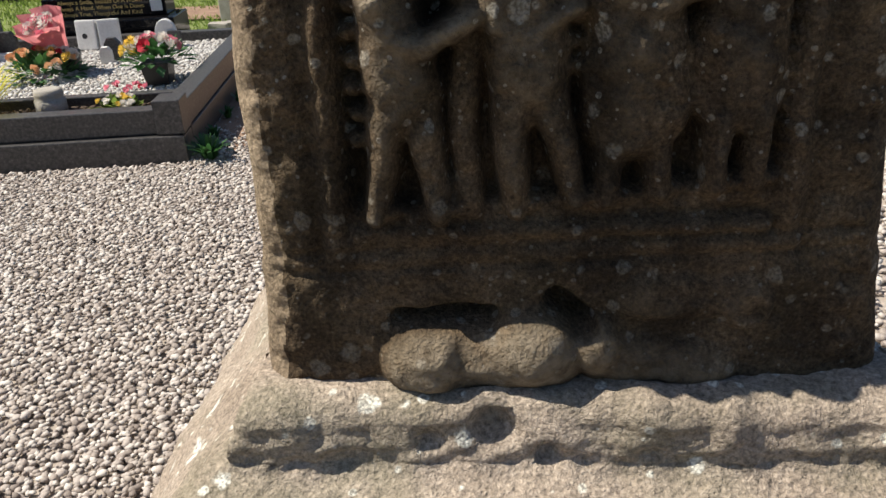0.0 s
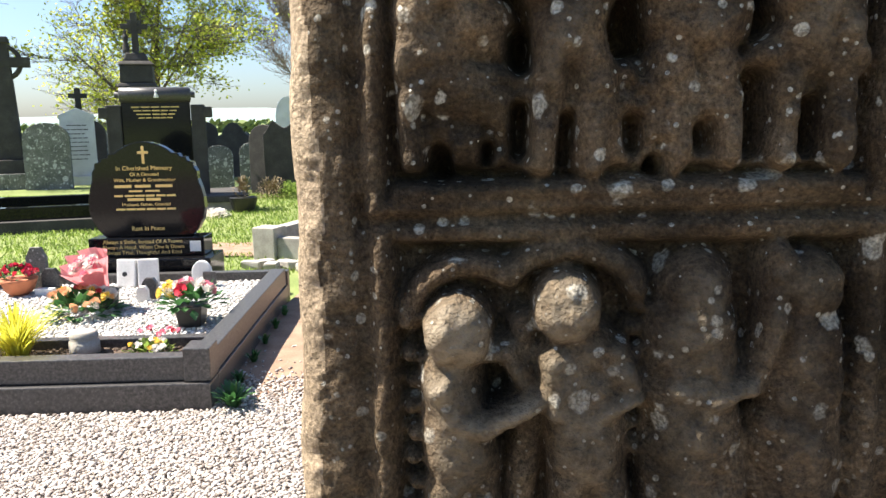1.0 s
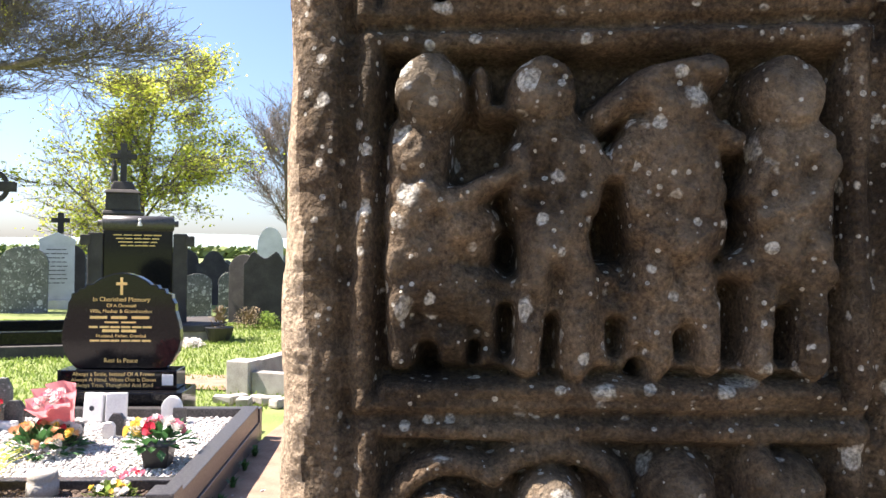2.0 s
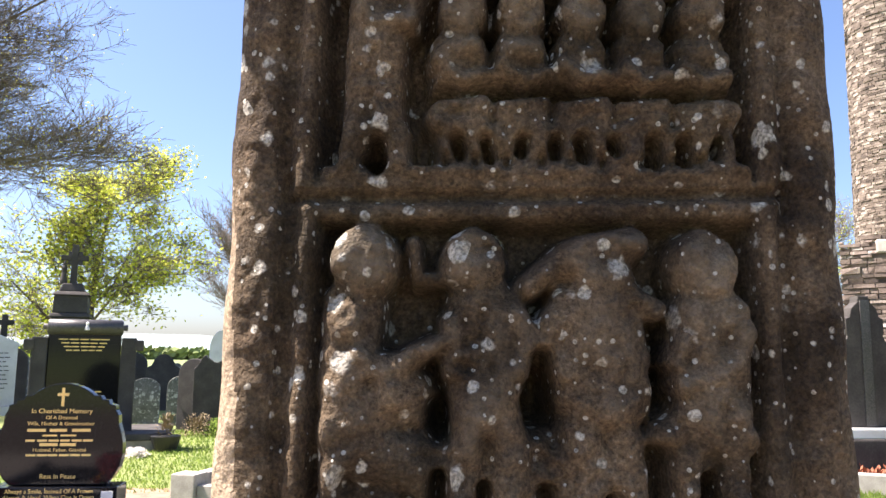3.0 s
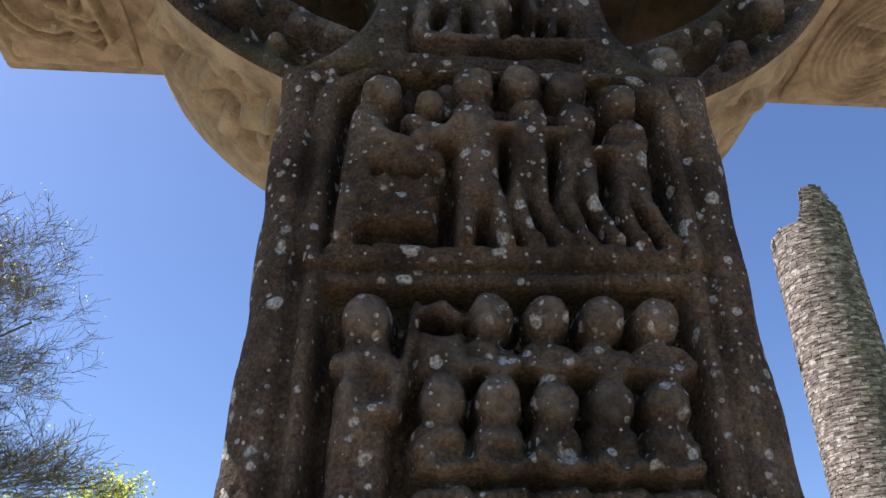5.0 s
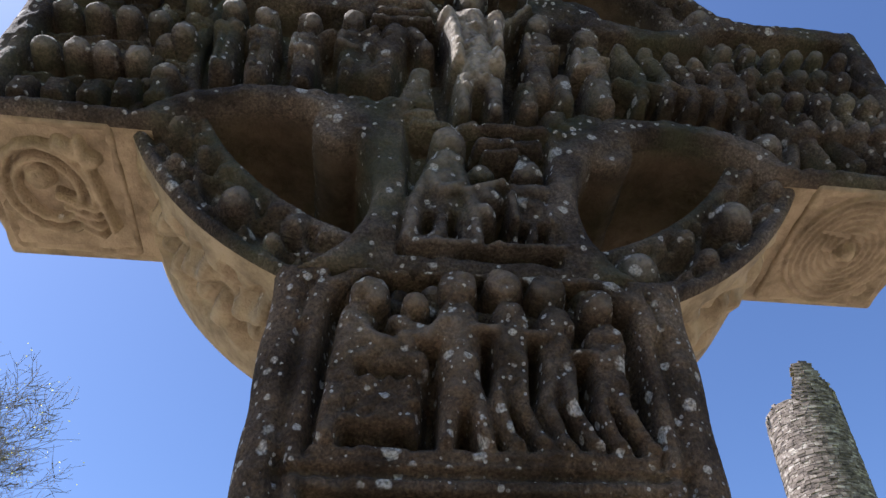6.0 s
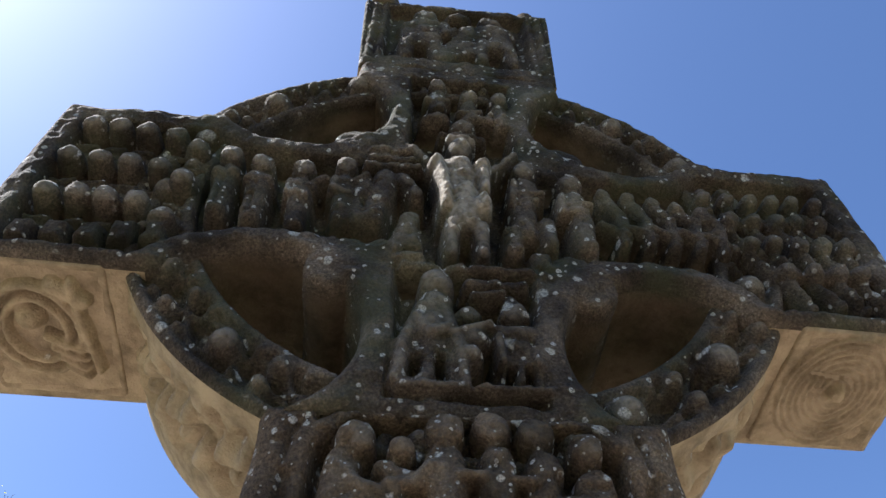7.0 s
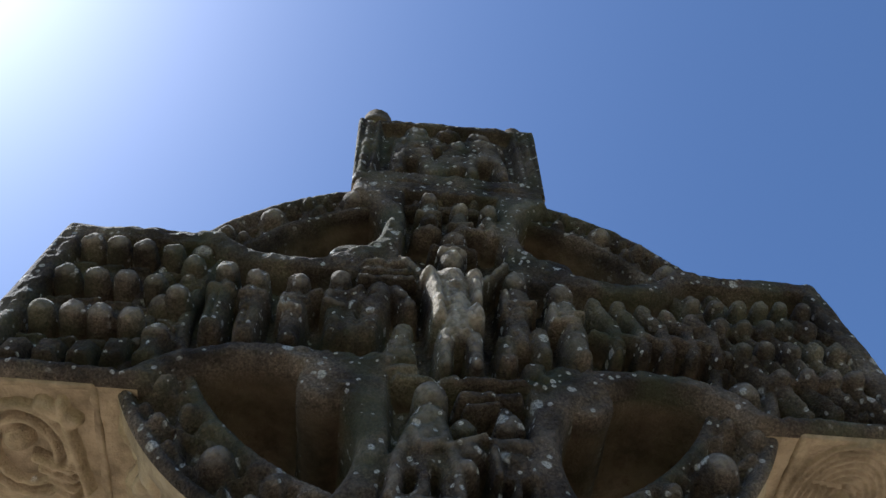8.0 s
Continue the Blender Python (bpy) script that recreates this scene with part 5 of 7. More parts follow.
def blades(name, x0, x1, y0, y1, count, height, material, label, category, seed, z=-0.02, keep=None, width=0.006):
    rng = np.random.RandomState(seed)
    x, y = rng.uniform(x0, x1, count), rng.uniform(y0, y1, count)
    if keep is not None:
        k = keep(x, y)
        x, y = x[k], y[k]
    n = len(x)
    hgt, a = height * rng.uniform(0.5, 1.4, n), rng.uniform(0, 2 * math.pi, n)
    lx, ly = rng.normal(0, 0.4, n) * hgt, rng.normal(0, 0.4, n) * hgt
    w = width * rng.uniform(0.7, 1.5, n)
    v = np.stack((np.column_stack((x - w * np.cos(a), y - w * np.sin(a), np.full(n, z))), np.column_stack((x + w * np.cos(a), y + w * np.sin(a), np.full(n, z))), np.column_stack((x + lx, y + ly, z + hgt))), 1).reshape(-1, 3)
    f = np.arange(n * 3).reshape(-1, 3)
    ob = mesh_object(name, v.tolist(), f.tolist(), material)
    return tagged(ob, label, category, kind="stuff")


def on_lawn(x, y):
    plot = (x < -1.9) & (x > -4.9) & (y < 6.5)
    trodden = (np.hypot((x + 3.0) / 1.1, (y - 8.7) / 0.35) < 1) | ((x > -2.4) & (y < 7.3))
    return ~plot & ~trodden


blades("grass", -14, 1.0, 6.35, 16.5, 60000, 0.05, grass_mat, "sunlit green churchyard grass with bare patches", "grass", 8, keep=on_lawn, width=0.010)
blades("grass_far", 4.0, 9.0, 7.5, 10.6, 14000, 0.06, grass_mat, "bright grass beside the ruined wall", "grass", 9, width=0.010)
sheet("path_worn", -4.1, -2.0, 8.2, 9.3, 16, 10, -0.012, earth, "worn bare patch in the churchyard grass", "bare earth", uneven)

# ---- the near grave ----
plot = pose(-1.775, 3.215, 0, 0, 0, 6.5)
PW, PL = 2.62, 2.60
kerb = thing("grave_kerb", plot, "two-tier dark speckled granite grave kerb", "grave kerb")
for name, a in (("lower_front", (-PW, 0.0, -0.06, 0.12, -0.05, 0.150)), ("lower_side", (-0.15, 0.0, 0.124, PL, -0.05, 0.150)), ("lower_side", (-PW, -PW + 0.15, 0.124, PL, -0.05, 0.150)),
                ("front_rail", (-PW + 0.19, -0.152, -0.015, 0.10, 0.153, 0.292)), ("side_rail", (-0.135, -0.012, 0.145, PL - 0.02, 0.153, 0.300)), ("side_rail", (-PW + 0.012, -PW + 0.135, 0.145, PL - 0.02, 0.153, 0.300)),
                ("corner_block", (-0.15, 0.0, -0.04, 0.14, 0.153, 0.345)), ("corner_block", (-PW, -PW + 0.15, -0.04, 0.14, 0.153, 0.345)),
                ("cross_rail", (-PW + 0.14, -0.14, 0.51, 0.59, 0.10, 0.262)), ("rear_rail", (-PW, 0.0, PL + 0.004, PL + 0.11, -0.05, 0.27))):
    bm = block(bmesh.new(), *a, bevel=0.008)
    part(name, bm, granite, kerb)
bed = tagged(mesh_object("soil_bed", [(-PW + 0.15, 0.1, 0.2), (-0.14, 0.1, 0.2), (-0.14, 0.57, 0.2), (-PW + 0.15, 0.57, 0.2)], [(0, 1, 2, 3)], soil), "", "")
bed.parent = kerb
infill = mesh_object("gravel_bedding", [(-PW + 0.13, 0.63, 0.185), (-0.13, 0.63, 0.185), (-0.13, PL + 0.05, 0.185), (-PW + 0.13, PL + 0.05, 0.185)], [(0, 1, 2, 3)], ground_mat)
infill.parent = kerb
bright = mat("white_chippings", [(0.34, 0.32, 0.295), (0.50, 0.48, 0.455), (0.66, 0.64, 0.61)], 30.0, 0.8, 0.3, 300.0, vary=0.4)
pebbles("chippings", jitter_grid(-PW + 0.15, -0.15, 0.65, PL, 0.026, 0.19, 12), 0.017, bright, "pale chippings filling the grave", "", 13, kerb)
pebbles("clods", jitter_grid(-PW + 0.17, -0.17, 0.12, 0.56, 0.04, 0.20, 14), 0.024, soil, "crumbled dark soil", "", 15, kerb)


def at_plot(x, y, z, turn=0.0):
    return plot @ pose(x, y, z, 0, 0, turn)


def words(text, size, x, z, y, material, parent, align="CENTER", depth=0.002):
    """Cut letters as a mesh, upright, facing -y."""
    cu = bpy.data.curves.new("lettering", "FONT")
    cu.body, cu.size, cu.align_x, cu.extrude = text, size, align, depth
    tmp = new("lettering_curve", cu)
    dg = bpy.context.evaluated_depsgraph_get()
    me = bpy.data.meshes.new_from_object(tmp.evaluated_get(dg))
    bpy.data.objects.remove(tmp)
    me.materials.clear()
    me.materials.append(material)
    ob = new("lettering", me)
    ob.parent = parent
    ob.matrix_local = pose(x, y, z, 90, 0, 0)
    return tagged(ob, kind="stuff")


def bars(x, z, w, hgt, y, material, parent, gaps=3, seed=1):
    """Unreadable writing: a line of plain bars."""
    rng = random.Random(seed)
    p = x - w / 2
    for k in range(gaps):
        q = w / gaps * rng.uniform(0.75, 0.92)
        part("writing", block(bmesh.new(), p, p + q, y - 0.003, y, z, z + hgt * 0.7, bevel=0), material, parent)
        p += w / gaps


stone = thing("black_headstone", at_plot(-1.345, 3.10, 0.27), "polished black granite headstone with gold lettering and scalloped shoulders", "headstone")
bm = block(bmesh.new(), -0.62, 0.62, -0.30, 0.20, -0.32, 0.10, bevel=0.01)
part("lower_plinth", bm, black_granite, stone)
bm = block(bmesh.new(), -0.53, 0.53, -0.14, 0.16, 0.103, 0.275, bevel=0.008)
part("plinth", bm, black_granite, stone)
pts = [(-0.40, 0.0), (-0.46, 0.06), (-0.51, 0.15), (-0.535, 0.26), (-0.53, 0.36), (-0.51, 0.45), (-0.485, 0.53), (-0.48, 0.60), (-0.455, 0.645), (-0.45, 0.685), (-0.40, 0.70), (-0.385, 0.735), (-0.335, 0.74), (-0.315, 0.77), (-0.26, 0.775)]
top = [(-0.26 + 0.52 * k / 16, 0.775 + 0.105 * math.sin(math.pi * k / 16) ** 0.8) for k in range(1, 16)]
full = pts + top + [(-x, z) for x, z in reversed(pts)]
bm = outline(bmesh.new(), [(x, z + 0.278) for x, z in full][::-1], -0.05, 0.06, 0.008)
slab = part("tablet", bm, black_granite, stone)
bm = bmesh.new()
block(bm, -0.013, 0.013, -0.056, -0.050, 0.955, 1.115, bevel=0.003)
block(bm, -0.05, 0.05, -0.0555, -0.050, 1.045, 1.071, bevel=0.003)
part("gold_cross", bm, gold, stone, "small gilded cross")
for txt, size, z in (("In Cherished Memory", 0.058, 0.895), ("Of A Devoted", 0.046, 0.842), ("Wife, Mother & Grandmother", 0.046, 0.79), ("Husband, Father, Grandad", 0.042, 0.565), ("Rest In Peace", 0.056, 0.335)):
    words(txt, size, 0.0, z, -0.053, gold, stone)
for z, w, hh, g in ((0.735, 0.56, 0.036, 3), (0.695, 0.30, 0.022, 2), (0.650, 0.58, 0.026, 6), (0.612, 0.34, 0.036, 2), (0.525, 0.56, 0.026, 6)):
    bars(0.0, z, w, hh, -0.0505, gold, stone, g, int(z * 1000))
for k, txt in enumerate(("Always a Smile, Instead Of A Frown", "Always A Hand, When One Is Down", "Always True, Thoughtful And Kind")):
    words(txt, 0.050, -0.03, 0.225 - k * 0.05, -0.143, gold, stone)
bm = block(bmesh.new(), 0.40, 0.50, -0.1445, -0.1405, 0.14, 0.24, bevel=0.002)
part("plaque", bm, pale_marble, stone, "small pale plaque")

red = plain("red_petals", (0.55, 0.03, 0.06))
pink = plain("pink_petals", (0.80, 0.26, 0.34))
white = plain("white_petals", (0.80, 0.76, 0.70))
yellow = plain("yellow_petals", (0.80, 0.58, 0.12))
peach = plain("peach_petals", (0.78, 0.45, 0.25))
crimson = plain("crimson_petals", (0.40, 0.015, 0.06))
leafy = plain("flower_leaves", (0.05, 0.14, 0.04), 0.5)
darkpot = plain("dark_pot", (0.015, 0.014, 0.014), 0.4)
terracotta = plain("terracotta", (0.48, 0.17, 0.08), 0.8)
for thin in (red, pink, white, yellow, peach, crimson, leafy):
    translucent(thin, 0.35)
wrap_pink = translucent(plain("pink_wrapping", (0.84, 0.42, 0.44), 0.35), 0.5)
yellow_grass = translucent(plain("yellow_grass", (0.68, 0.64, 0.08), 0.6), 0.5)


def bloom_mesh(name, material):
    """A ruffled rosette of petals, one unit wide."""
    v, f = [(0, 0, 0.34)], []
    for ring, (rr, zz, n) in enumerate(((0.22, 0.30, 6), (0.36, 0.12, 7), (0.5, -0.06, 8))):
        for k in range(n):
            a, w = 2 * math.pi * k / n + ring * 0.4, math.pi / n * 1.25
            i = len(v)
            v += [(rr * 0.25 * math.cos(a), rr * 0.25 * math.sin(a), zz - 0.2), (rr * math.cos(a - w), rr * math.sin(a - w), zz), (rr * 1.12 * math.cos(a), rr * 1.12 * math.sin(a), zz + 0.08), (rr * math.cos(a + w), rr * math.sin(a + w), zz)]
            f.append((i, i + 1, i + 2, i + 3))
    me = bpy.data.meshes.new(name)
    me.from_pydata(v, [], f)
    me.materials.append(material)
    return me


BLOOMS = {k: bloom_mesh("bloom", m) for k, m in (("r", red), ("p", pink), ("w", white), ("y", yellow), ("o", peach), ("c", crimson))}


def blooms(parent, kinds, count, rx, ry, rz, z, size, seed):
    """Flowers over a low dome."""
    rng = random.Random(seed)
    for k in range(count):
        a, q = rng.uniform(0, 2 * math.pi), math.sqrt((k + 0.5) / count)
        x, y = q * math.cos(a), q * math.sin(a)
        h2 = math.sqrt(max(0, 1 - q * q * 0.9))
        ob = new("bloom", BLOOMS[kinds[k % len(kinds)]])
        ob.parent = parent
        s2 = size * rng.uniform(0.75, 1.25)
        ob.matrix_local = pose(rx * x, ry * y, z + rz * h2, -55 * y + rng.uniform(-15, 15), 55 * x + rng.uniform(-15, 15), rng.uniform(0, 360)) @ Matrix.Diagonal((s2, s2, s2, 1))


def foliage(parent, count, rx, ry, rz, z, leaf, material, seed, name="leaves"):
    """A loose clump of pointed leaves that stand outwards."""
    rng = random.Random(seed)
    v, f = [], []
    for k in range(count):
        a, e = rng.uniform(0, 2 * math.pi), rng.uniform(-0.15, 1.3)
        d = Vector((math.cos(a) * math.cos(e), math.sin(a) * math.cos(e), math.sin(e)))
        q = rng.uniform(0.45, 1.0)
        p = Vector((d.x * rx * q, d.y * ry * q, z + d.z * rz * q))
        t = (d + Vector((rng.uniform(-.6, .6), rng.uniform(-.6, .6), rng.uniform(-.5, .5)))).normalized()
        s2 = t.cross(Vector((0, 0, 1))).normalized() * leaf * 0.28
        i = len(v)
        v += [p, p + t * leaf * 0.5 + s2 + Vector((0, 0, leaf * 0.08)), p + t * leaf, p + t * leaf * 0.5 - s2 + Vector((0, 0, leaf * 0.08))]
        f.append((i, i + 1, i + 2, i + 3))
    return tagged(mesh_object(name, v, f, material, parent), kind="stuff")


# potted roses
pot = thing("flower_pot", at_plot(-0.41, 1.07, 0.195), "black square pot of pink, white and yellow artificial roses", "flower pot")
bm = block(bmesh.new(), -0.075, 0.075, -0.075, 0.075, 0.0, 0.15, bevel=0.008, taper=-0.25)
part("pot", bm, darkpot, pot)
foliage(pot, 90, 0.20, 0.18, 0.08, 0.15, 0.11, leafy, 3)
blooms(pot, "pwpwpwrpw", 24, 0.15, 0.13, 0.11, 0.20, 0.078, 4)
side = new("yellow_sprays")
side.parent = pot
side.location = (-0.14, 0.06, 0.0)
blooms(side, "y", 14, 0.10, 0.09, 0.13, 0.16, 0.065, 5)
# wreath with a wrapped bouquet on it
wreath = thing("flower_wreath", at_plot(-1.31, 1.42, 0.195), "round funeral wreath of peach, red and cream roses", "wreath")
foliage(wreath, 160, 0.27, 0.24, 0.13, 0.02, 0.10, leafy, 6)
blooms(wreath, "orwoywowo", 34, 0.25, 0.22, 0.15, 0.06, 0.072, 7)
bouquet = thing("wrapped_bouquet", at_plot(-1.24, 1.69, 0.16), "cream roses wrapped in pink tissue, leaning in a dark holder", "bouquet")
bm = bmesh.new()
n = 22
rows = []
for k, (rr, zz) in enumerate(((0.05, 0.10), (0.06, 0.18), (0.10, 0.30), (0.155, 0.42), (0.175, 0.47))):
    rows.append([bm.verts.new(((rr + (0.035 * k / 4) * math.sin(i * 2.9) ) * math.cos(2 * math.pi * i / n), (rr + (0.03 * k / 4) * math.cos(i * 2.3)) * math.sin(2 * math.pi * i / n), zz + 0.028 * k / 4 * math.sin(i * 3.7))) for i in range(n)])
for a, b in zip(rows, rows[1:]):
    for i in range(n):
        bm.faces.new((a[i], a[(i + 1) % n], b[(i + 1) % n], b[i]))
bmesh.ops.solidify(bm, geom=bm.faces[:], thickness=0.003)
bmesh.ops.rotate(bm, verts=bm.verts[:], cent=(0, 0, 0.1), matrix=Matrix.Rotation(radians(28), 3, "X") @ Matrix.Rotation(radians(-12), 3, "Y"))
part("wrapping", bm, wrap_pink, bouquet)
fl = new("roses")
fl.parent = bouquet
fl.matrix_local = pose(-0.06, -0.165, 0.36, 28, -12, 0)
blooms(fl, "wpwpw", 20, 0.11, 0.11, 0.07, 0.0, 0.08, 9)
bm = lathe(bmesh.new(), [(0.07, 0), (0.085, 0.05), (0.10, 0.17), (0.09, 0.18)], 20)
part("holder", bm, darkpot, bouquet)
# terracotta bowl
bowl = thing("flower_bowl", at_plot(-2.16, 2.22, 0.195) @ Matrix.Diagonal((0.74, 0.74, 0.82, 1)), "terracotta bowl crowded with dark red flowers", "flower bowl")
part("bowl", lathe(bmesh.new(), [(0.09, 0), (0.15, 0.05), (0.19, 0.14), (0.20, 0.17), (0.18, 0.17)], 26), terracotta, bowl, "", True)
foliage(bowl, 60, 0.18, 0.17, 0.12, 0.17, 0.08, leafy, 11)
blooms(bowl, "rccr", 34, 0.20, 0.18, 0.13, 0.18, 0.065, 12)
# stones, book and ornaments
book = thing("stone_book", at_plot(-1.26, 2.44, 0.195), "open white stone book with a small dark mark", "memorial ornament")
for sx in (-1, 1):
    bm = block(bmesh.new(), -0.085, 0.085, -0.03, 0.03, 0.0, 0.24, bevel=0.012)
    ob = part("page", bm, pale_marble, book)
    ob.matrix_local = pose(sx * 0.092, 0, 0, -8, 0, sx * 7)
bm = lathe(bmesh.new(), [(0.022, 0), (0.022, 0.004)], 14)
ob = part("badge", bm, darkpot, book)
ob.matrix_local = pose(-0.09, -0.047, 0.12, 82, 0, -7)
orn = thing("memorial_ornament", at_plot(-0.70, 2.42, 0.195), "small white rounded memorial ornament", "memorial ornament")
bm = outline(bmesh.new(), [(0.085 * math.cos(a), 0.11 + 0.11 * math.sin(a)) for a in [math.pi * k / 14 for k in range(15)]] + [(-0.085, 0.0), (0.085, 0.0)], -0.03, 0.03, 0.008)
part("figure", bm, pale_marble, orn)
bm = block(bmesh.new(), 0.02, 0.13, -0.06, -0.034, 0.0, 0.13, bevel=0.006)
part("photo_block", bm, granite, orn)
for x, y, w, hgt, m, lab in ((-1.94, 2.32, 0.15, 0.20, granite, "small dark upright plaque on the chippings"), (-2.12, 2.47, 0.17, 0.36, grey_limestone, "small grey memorial stone behind flowers"), (-0.99, 1.95, 0.12, 0.17, granite, "small dark plaque beside the wreath"), (-1.02, 1.86, 0.09, 0.12, pale_marble, "little pale memorial block")):
    t2 = thing("memorial_plaque", at_plot(x, y, 0.195), lab, "memorial plaque")
    bm = outline(bmesh.new(), [(w / 2, 0), (w / 2, hgt * 0.75), (w * 0.25, hgt), (-w * 0.25, hgt), (-w / 2, hgt * 0.75), (-w / 2, 0)], -0.02, 0.03, 0.006)
    part("tablet", bm, m, t2)
bars_t = thing("memorial_block", at_plot(-1.94, 2.20, 0.195), "low pale oblong memorial block", "memorial block")
part("block", block(bmesh.new(), -0.075, 0.075, -0.035, 0.035, 0, 0.055, bevel=0.008), pale_marble, bars_t)
jar = thing("stone_jar", at_plot(-0.87, 0.40, 0.20), "small weathered stone jar on dark soil", "jar")
bm = lathe(bmesh.new(), [(0.075, 0), (0.088, 0.01), (0.088, 0.085), (0.078, 0.09), (0.084, 0.115), (0.08, 0.145), (0.05, 0.15)], 26)
part("body", bm, concrete, jar, "", True)
her = thing("primrose_clump", at_plot(-0.46, 0.33, 0.20), "clump of white and pink flowers in soil", "flowers")
foliage(her, 140, 0.13, 0.11, 0.07, 0.0, 0.06, grass_mat, 14)
blooms(her, "wyw", 16, 0.13, 0.10, 0.05, 0.05, 0.042, 15)
pk = new("pink_sprays")
pk.parent = her
pk.location = (0.0, 0.12, 0.06)
blooms(pk, "ppr", 12, 0.16, 0.06, 0.06, 0.03, 0.036, 16)


def tuft(name, m, count, height, spread, material, label, category, seed, width=0.006):
    """A tuft of bending blades."""
    rng = random.Random(seed)
    t2 = thing(name, m, label, category)
    v, f = [], []
    for k in range(count):
        a, q = rng.uniform(0, 2 * math.pi), rng.random()
        hgt, out = height * rng.uniform(0.6, 1.15), spread * q
        w = Vector((-math.sin(a), math.cos(a), 0)) * width
        d = Vector((math.cos(a), math.sin(a), 0))
        i = len(v)
        for s2, ww in ((0.0, 1.0), (0.4, 1.0), (0.75, 0.8), (1.0, 0.1)):
            c2 = d * (spread * 0.18 * q + out * s2 ** 1.8) + Vector((0, 0, hgt * (s2 - 0.25 * q * s2 ** 3)))
            v += [c2 - w * ww, c2 + w * ww]
        f += [(i + 2 * s2, i + 2 * s2 + 1, i + 2 * s2 + 3, i + 2 * s2 + 2) for s2 in range(3)]
    mesh_object("leaf_tuft", v, f, material, t2)
    return t2


tuft("ornamental_grass", at_plot(-1.24, 0.33, 0.20), 260, 0.33, 0.30, yellow_grass, "bright yellow-green ornamental grass in soil", "grass clump", 21)
tuft("ornamental_grass", at_plot(-1.50, 0.34, 0.20), 160, 0.30, 0.22, yellow_grass, "bright yellow-green ornamental grass in soil", "grass clump", 22)
tuft("weed", pose(-1.66, 3.20, 0), 60, 0.14, 0.17, leafy, "dark green weed at the foot of the kerb", "weed", 23, 0.014)
for k in range(5):
    tuft("weed", pose(-1.76 - 0.05 * k, 3.6 + 0.42 * k, 0), 26, 0.08, 0.08, leafy, "dark green weed at the foot of the kerb", "weed", 30 + k, 0.010)


# ---- gravestones beyond ----
def arch_top(w, hgt, shoulder=0.78, n=10):
    return [(w / 2, 0), (w / 2, hgt * shoulder)] + [(w / 2 * math.cos(math.pi * k / n), hgt * shoulder + hgt * (1 - shoulder) * math.sin(math.pi * k / n)) for k in range(1, n)] + [(-w / 2, hgt * shoulder), (-w / 2, 0)]


def gothic_top(w, hgt):
    return [(w / 2, 0), (w / 2, hgt * 0.72), (w * 0.42, hgt * 0.77), (w * 0.33, hgt * 0.80), (w * 0.25, hgt * 0.9), (w * 0.12, hgt * 0.98), (0, hgt), (-w * 0.12, hgt * 0.98), (-w * 0.25, hgt * 0.9), (-w * 0.33, hgt * 0.80), (-w * 0.42, hgt * 0.77), (-w / 2, hgt * 0.72), (-w / 2, 0)]


def gable_top(w, hgt):
    return [(w / 2, 0), (w / 2, hgt * 0.84), (w * 0.54, hgt * 0.86), (w * 0.50, hgt * 0.90), (0, hgt), (-w * 0.50, hgt * 0.90), (-w * 0.54, hgt * 0.86), (-w / 2, hgt * 0.84), (-w / 2, 0)]


def wavy_top(w, hgt):
    n = 16
    return [(w / 2, 0)] + [(w / 2 - w * k / n, hgt * (0.92 + 0.07 * math.cos(4 * math.pi * k / n + math.pi) * (0.6 if 4 < k < 12 else 1) + 0.05 * math.sin(math.pi * k / n))) for k in range(n + 1)] + [(-w / 2, 0)]


def gravestone(x, y, w, hgt, top_fn, material, label, thick=0.14, turn=0.0, tilt=0.0, plinth=0.0, lines=0, z=-0.06):
    t2 = thing("gravestone", pose(x, y, z, tilt, 0, turn), label, "gravestone", group="old gravestones")
    if plinth:
        part("plinth", block(bmesh.new(), -w * 0.65, w * 0.65, -thick * 1.3, thick * 1.3, 0, plinth, bevel=0.02), material, t2)
    bm = outline(bmesh.new(), [(a, b + plinth + (0.003 if plinth else 0)) for a, b in top_fn(w, hgt)], -thick / 2, thick / 2, 0.015)
    ob = part("tablet", bm, material, t2)
    for k in range(lines):
        bars(0.0, plinth + hgt * (0.74 - 0.062 * k), w * (0.6 + 0.12 * math.sin(k * 2.1)), hgt * 0.018, -thick / 2 - 0.001, dark_slate, t2, 4, k)
    return t2


gravestone(-12.0, 18.6, 1.12, 1.76, arch_top, grey_limestone, "mottled grey gravestone blotched with pale lichen", 0.18, turn=20, tilt=-3)
gravestone(-12.02, 20.2, 0.88, 1.88, gable_top, pale_marble, "white gabled marble headstone with faded lines", 0.16, turn=24, plinth=0.28, lines=9)
gravestone(-12.4, 21.5, 0.9, 1.85, arch_top, dark_slate, "dark rounded gravestone behind a mottled one", 0.15, turn=20)
gravestone(-13.6, 24.0, 1.0, 1.5, arch_top, grey_limestone, "grey rounded gravestone among others", 0.15, turn=20)
gravestone(-7.36, 18.4, 0.70, 1.12, arch_top, grey_limestone, "short leaning gravestone pale with lichen", 0.18, turn=16, tilt=-6)
gravestone(-6.42, 18.0, 0.47, 1.18, arch_top, grey_limestone, "narrow pale gravestone with a flat face", 0.20, turn=14)
gravestone(-8.42, 22.6, 1.02, 1.70, gothic_top, dark_slate, "dark pointed gravestone with stepped shoulders", 0.14, turn=14)
gravestone(-9.45, 22.8, 0.9, 1.75, arch_top, dark_slate, "dark rounded gravestone beside a black monument", 0.14, turn=14)
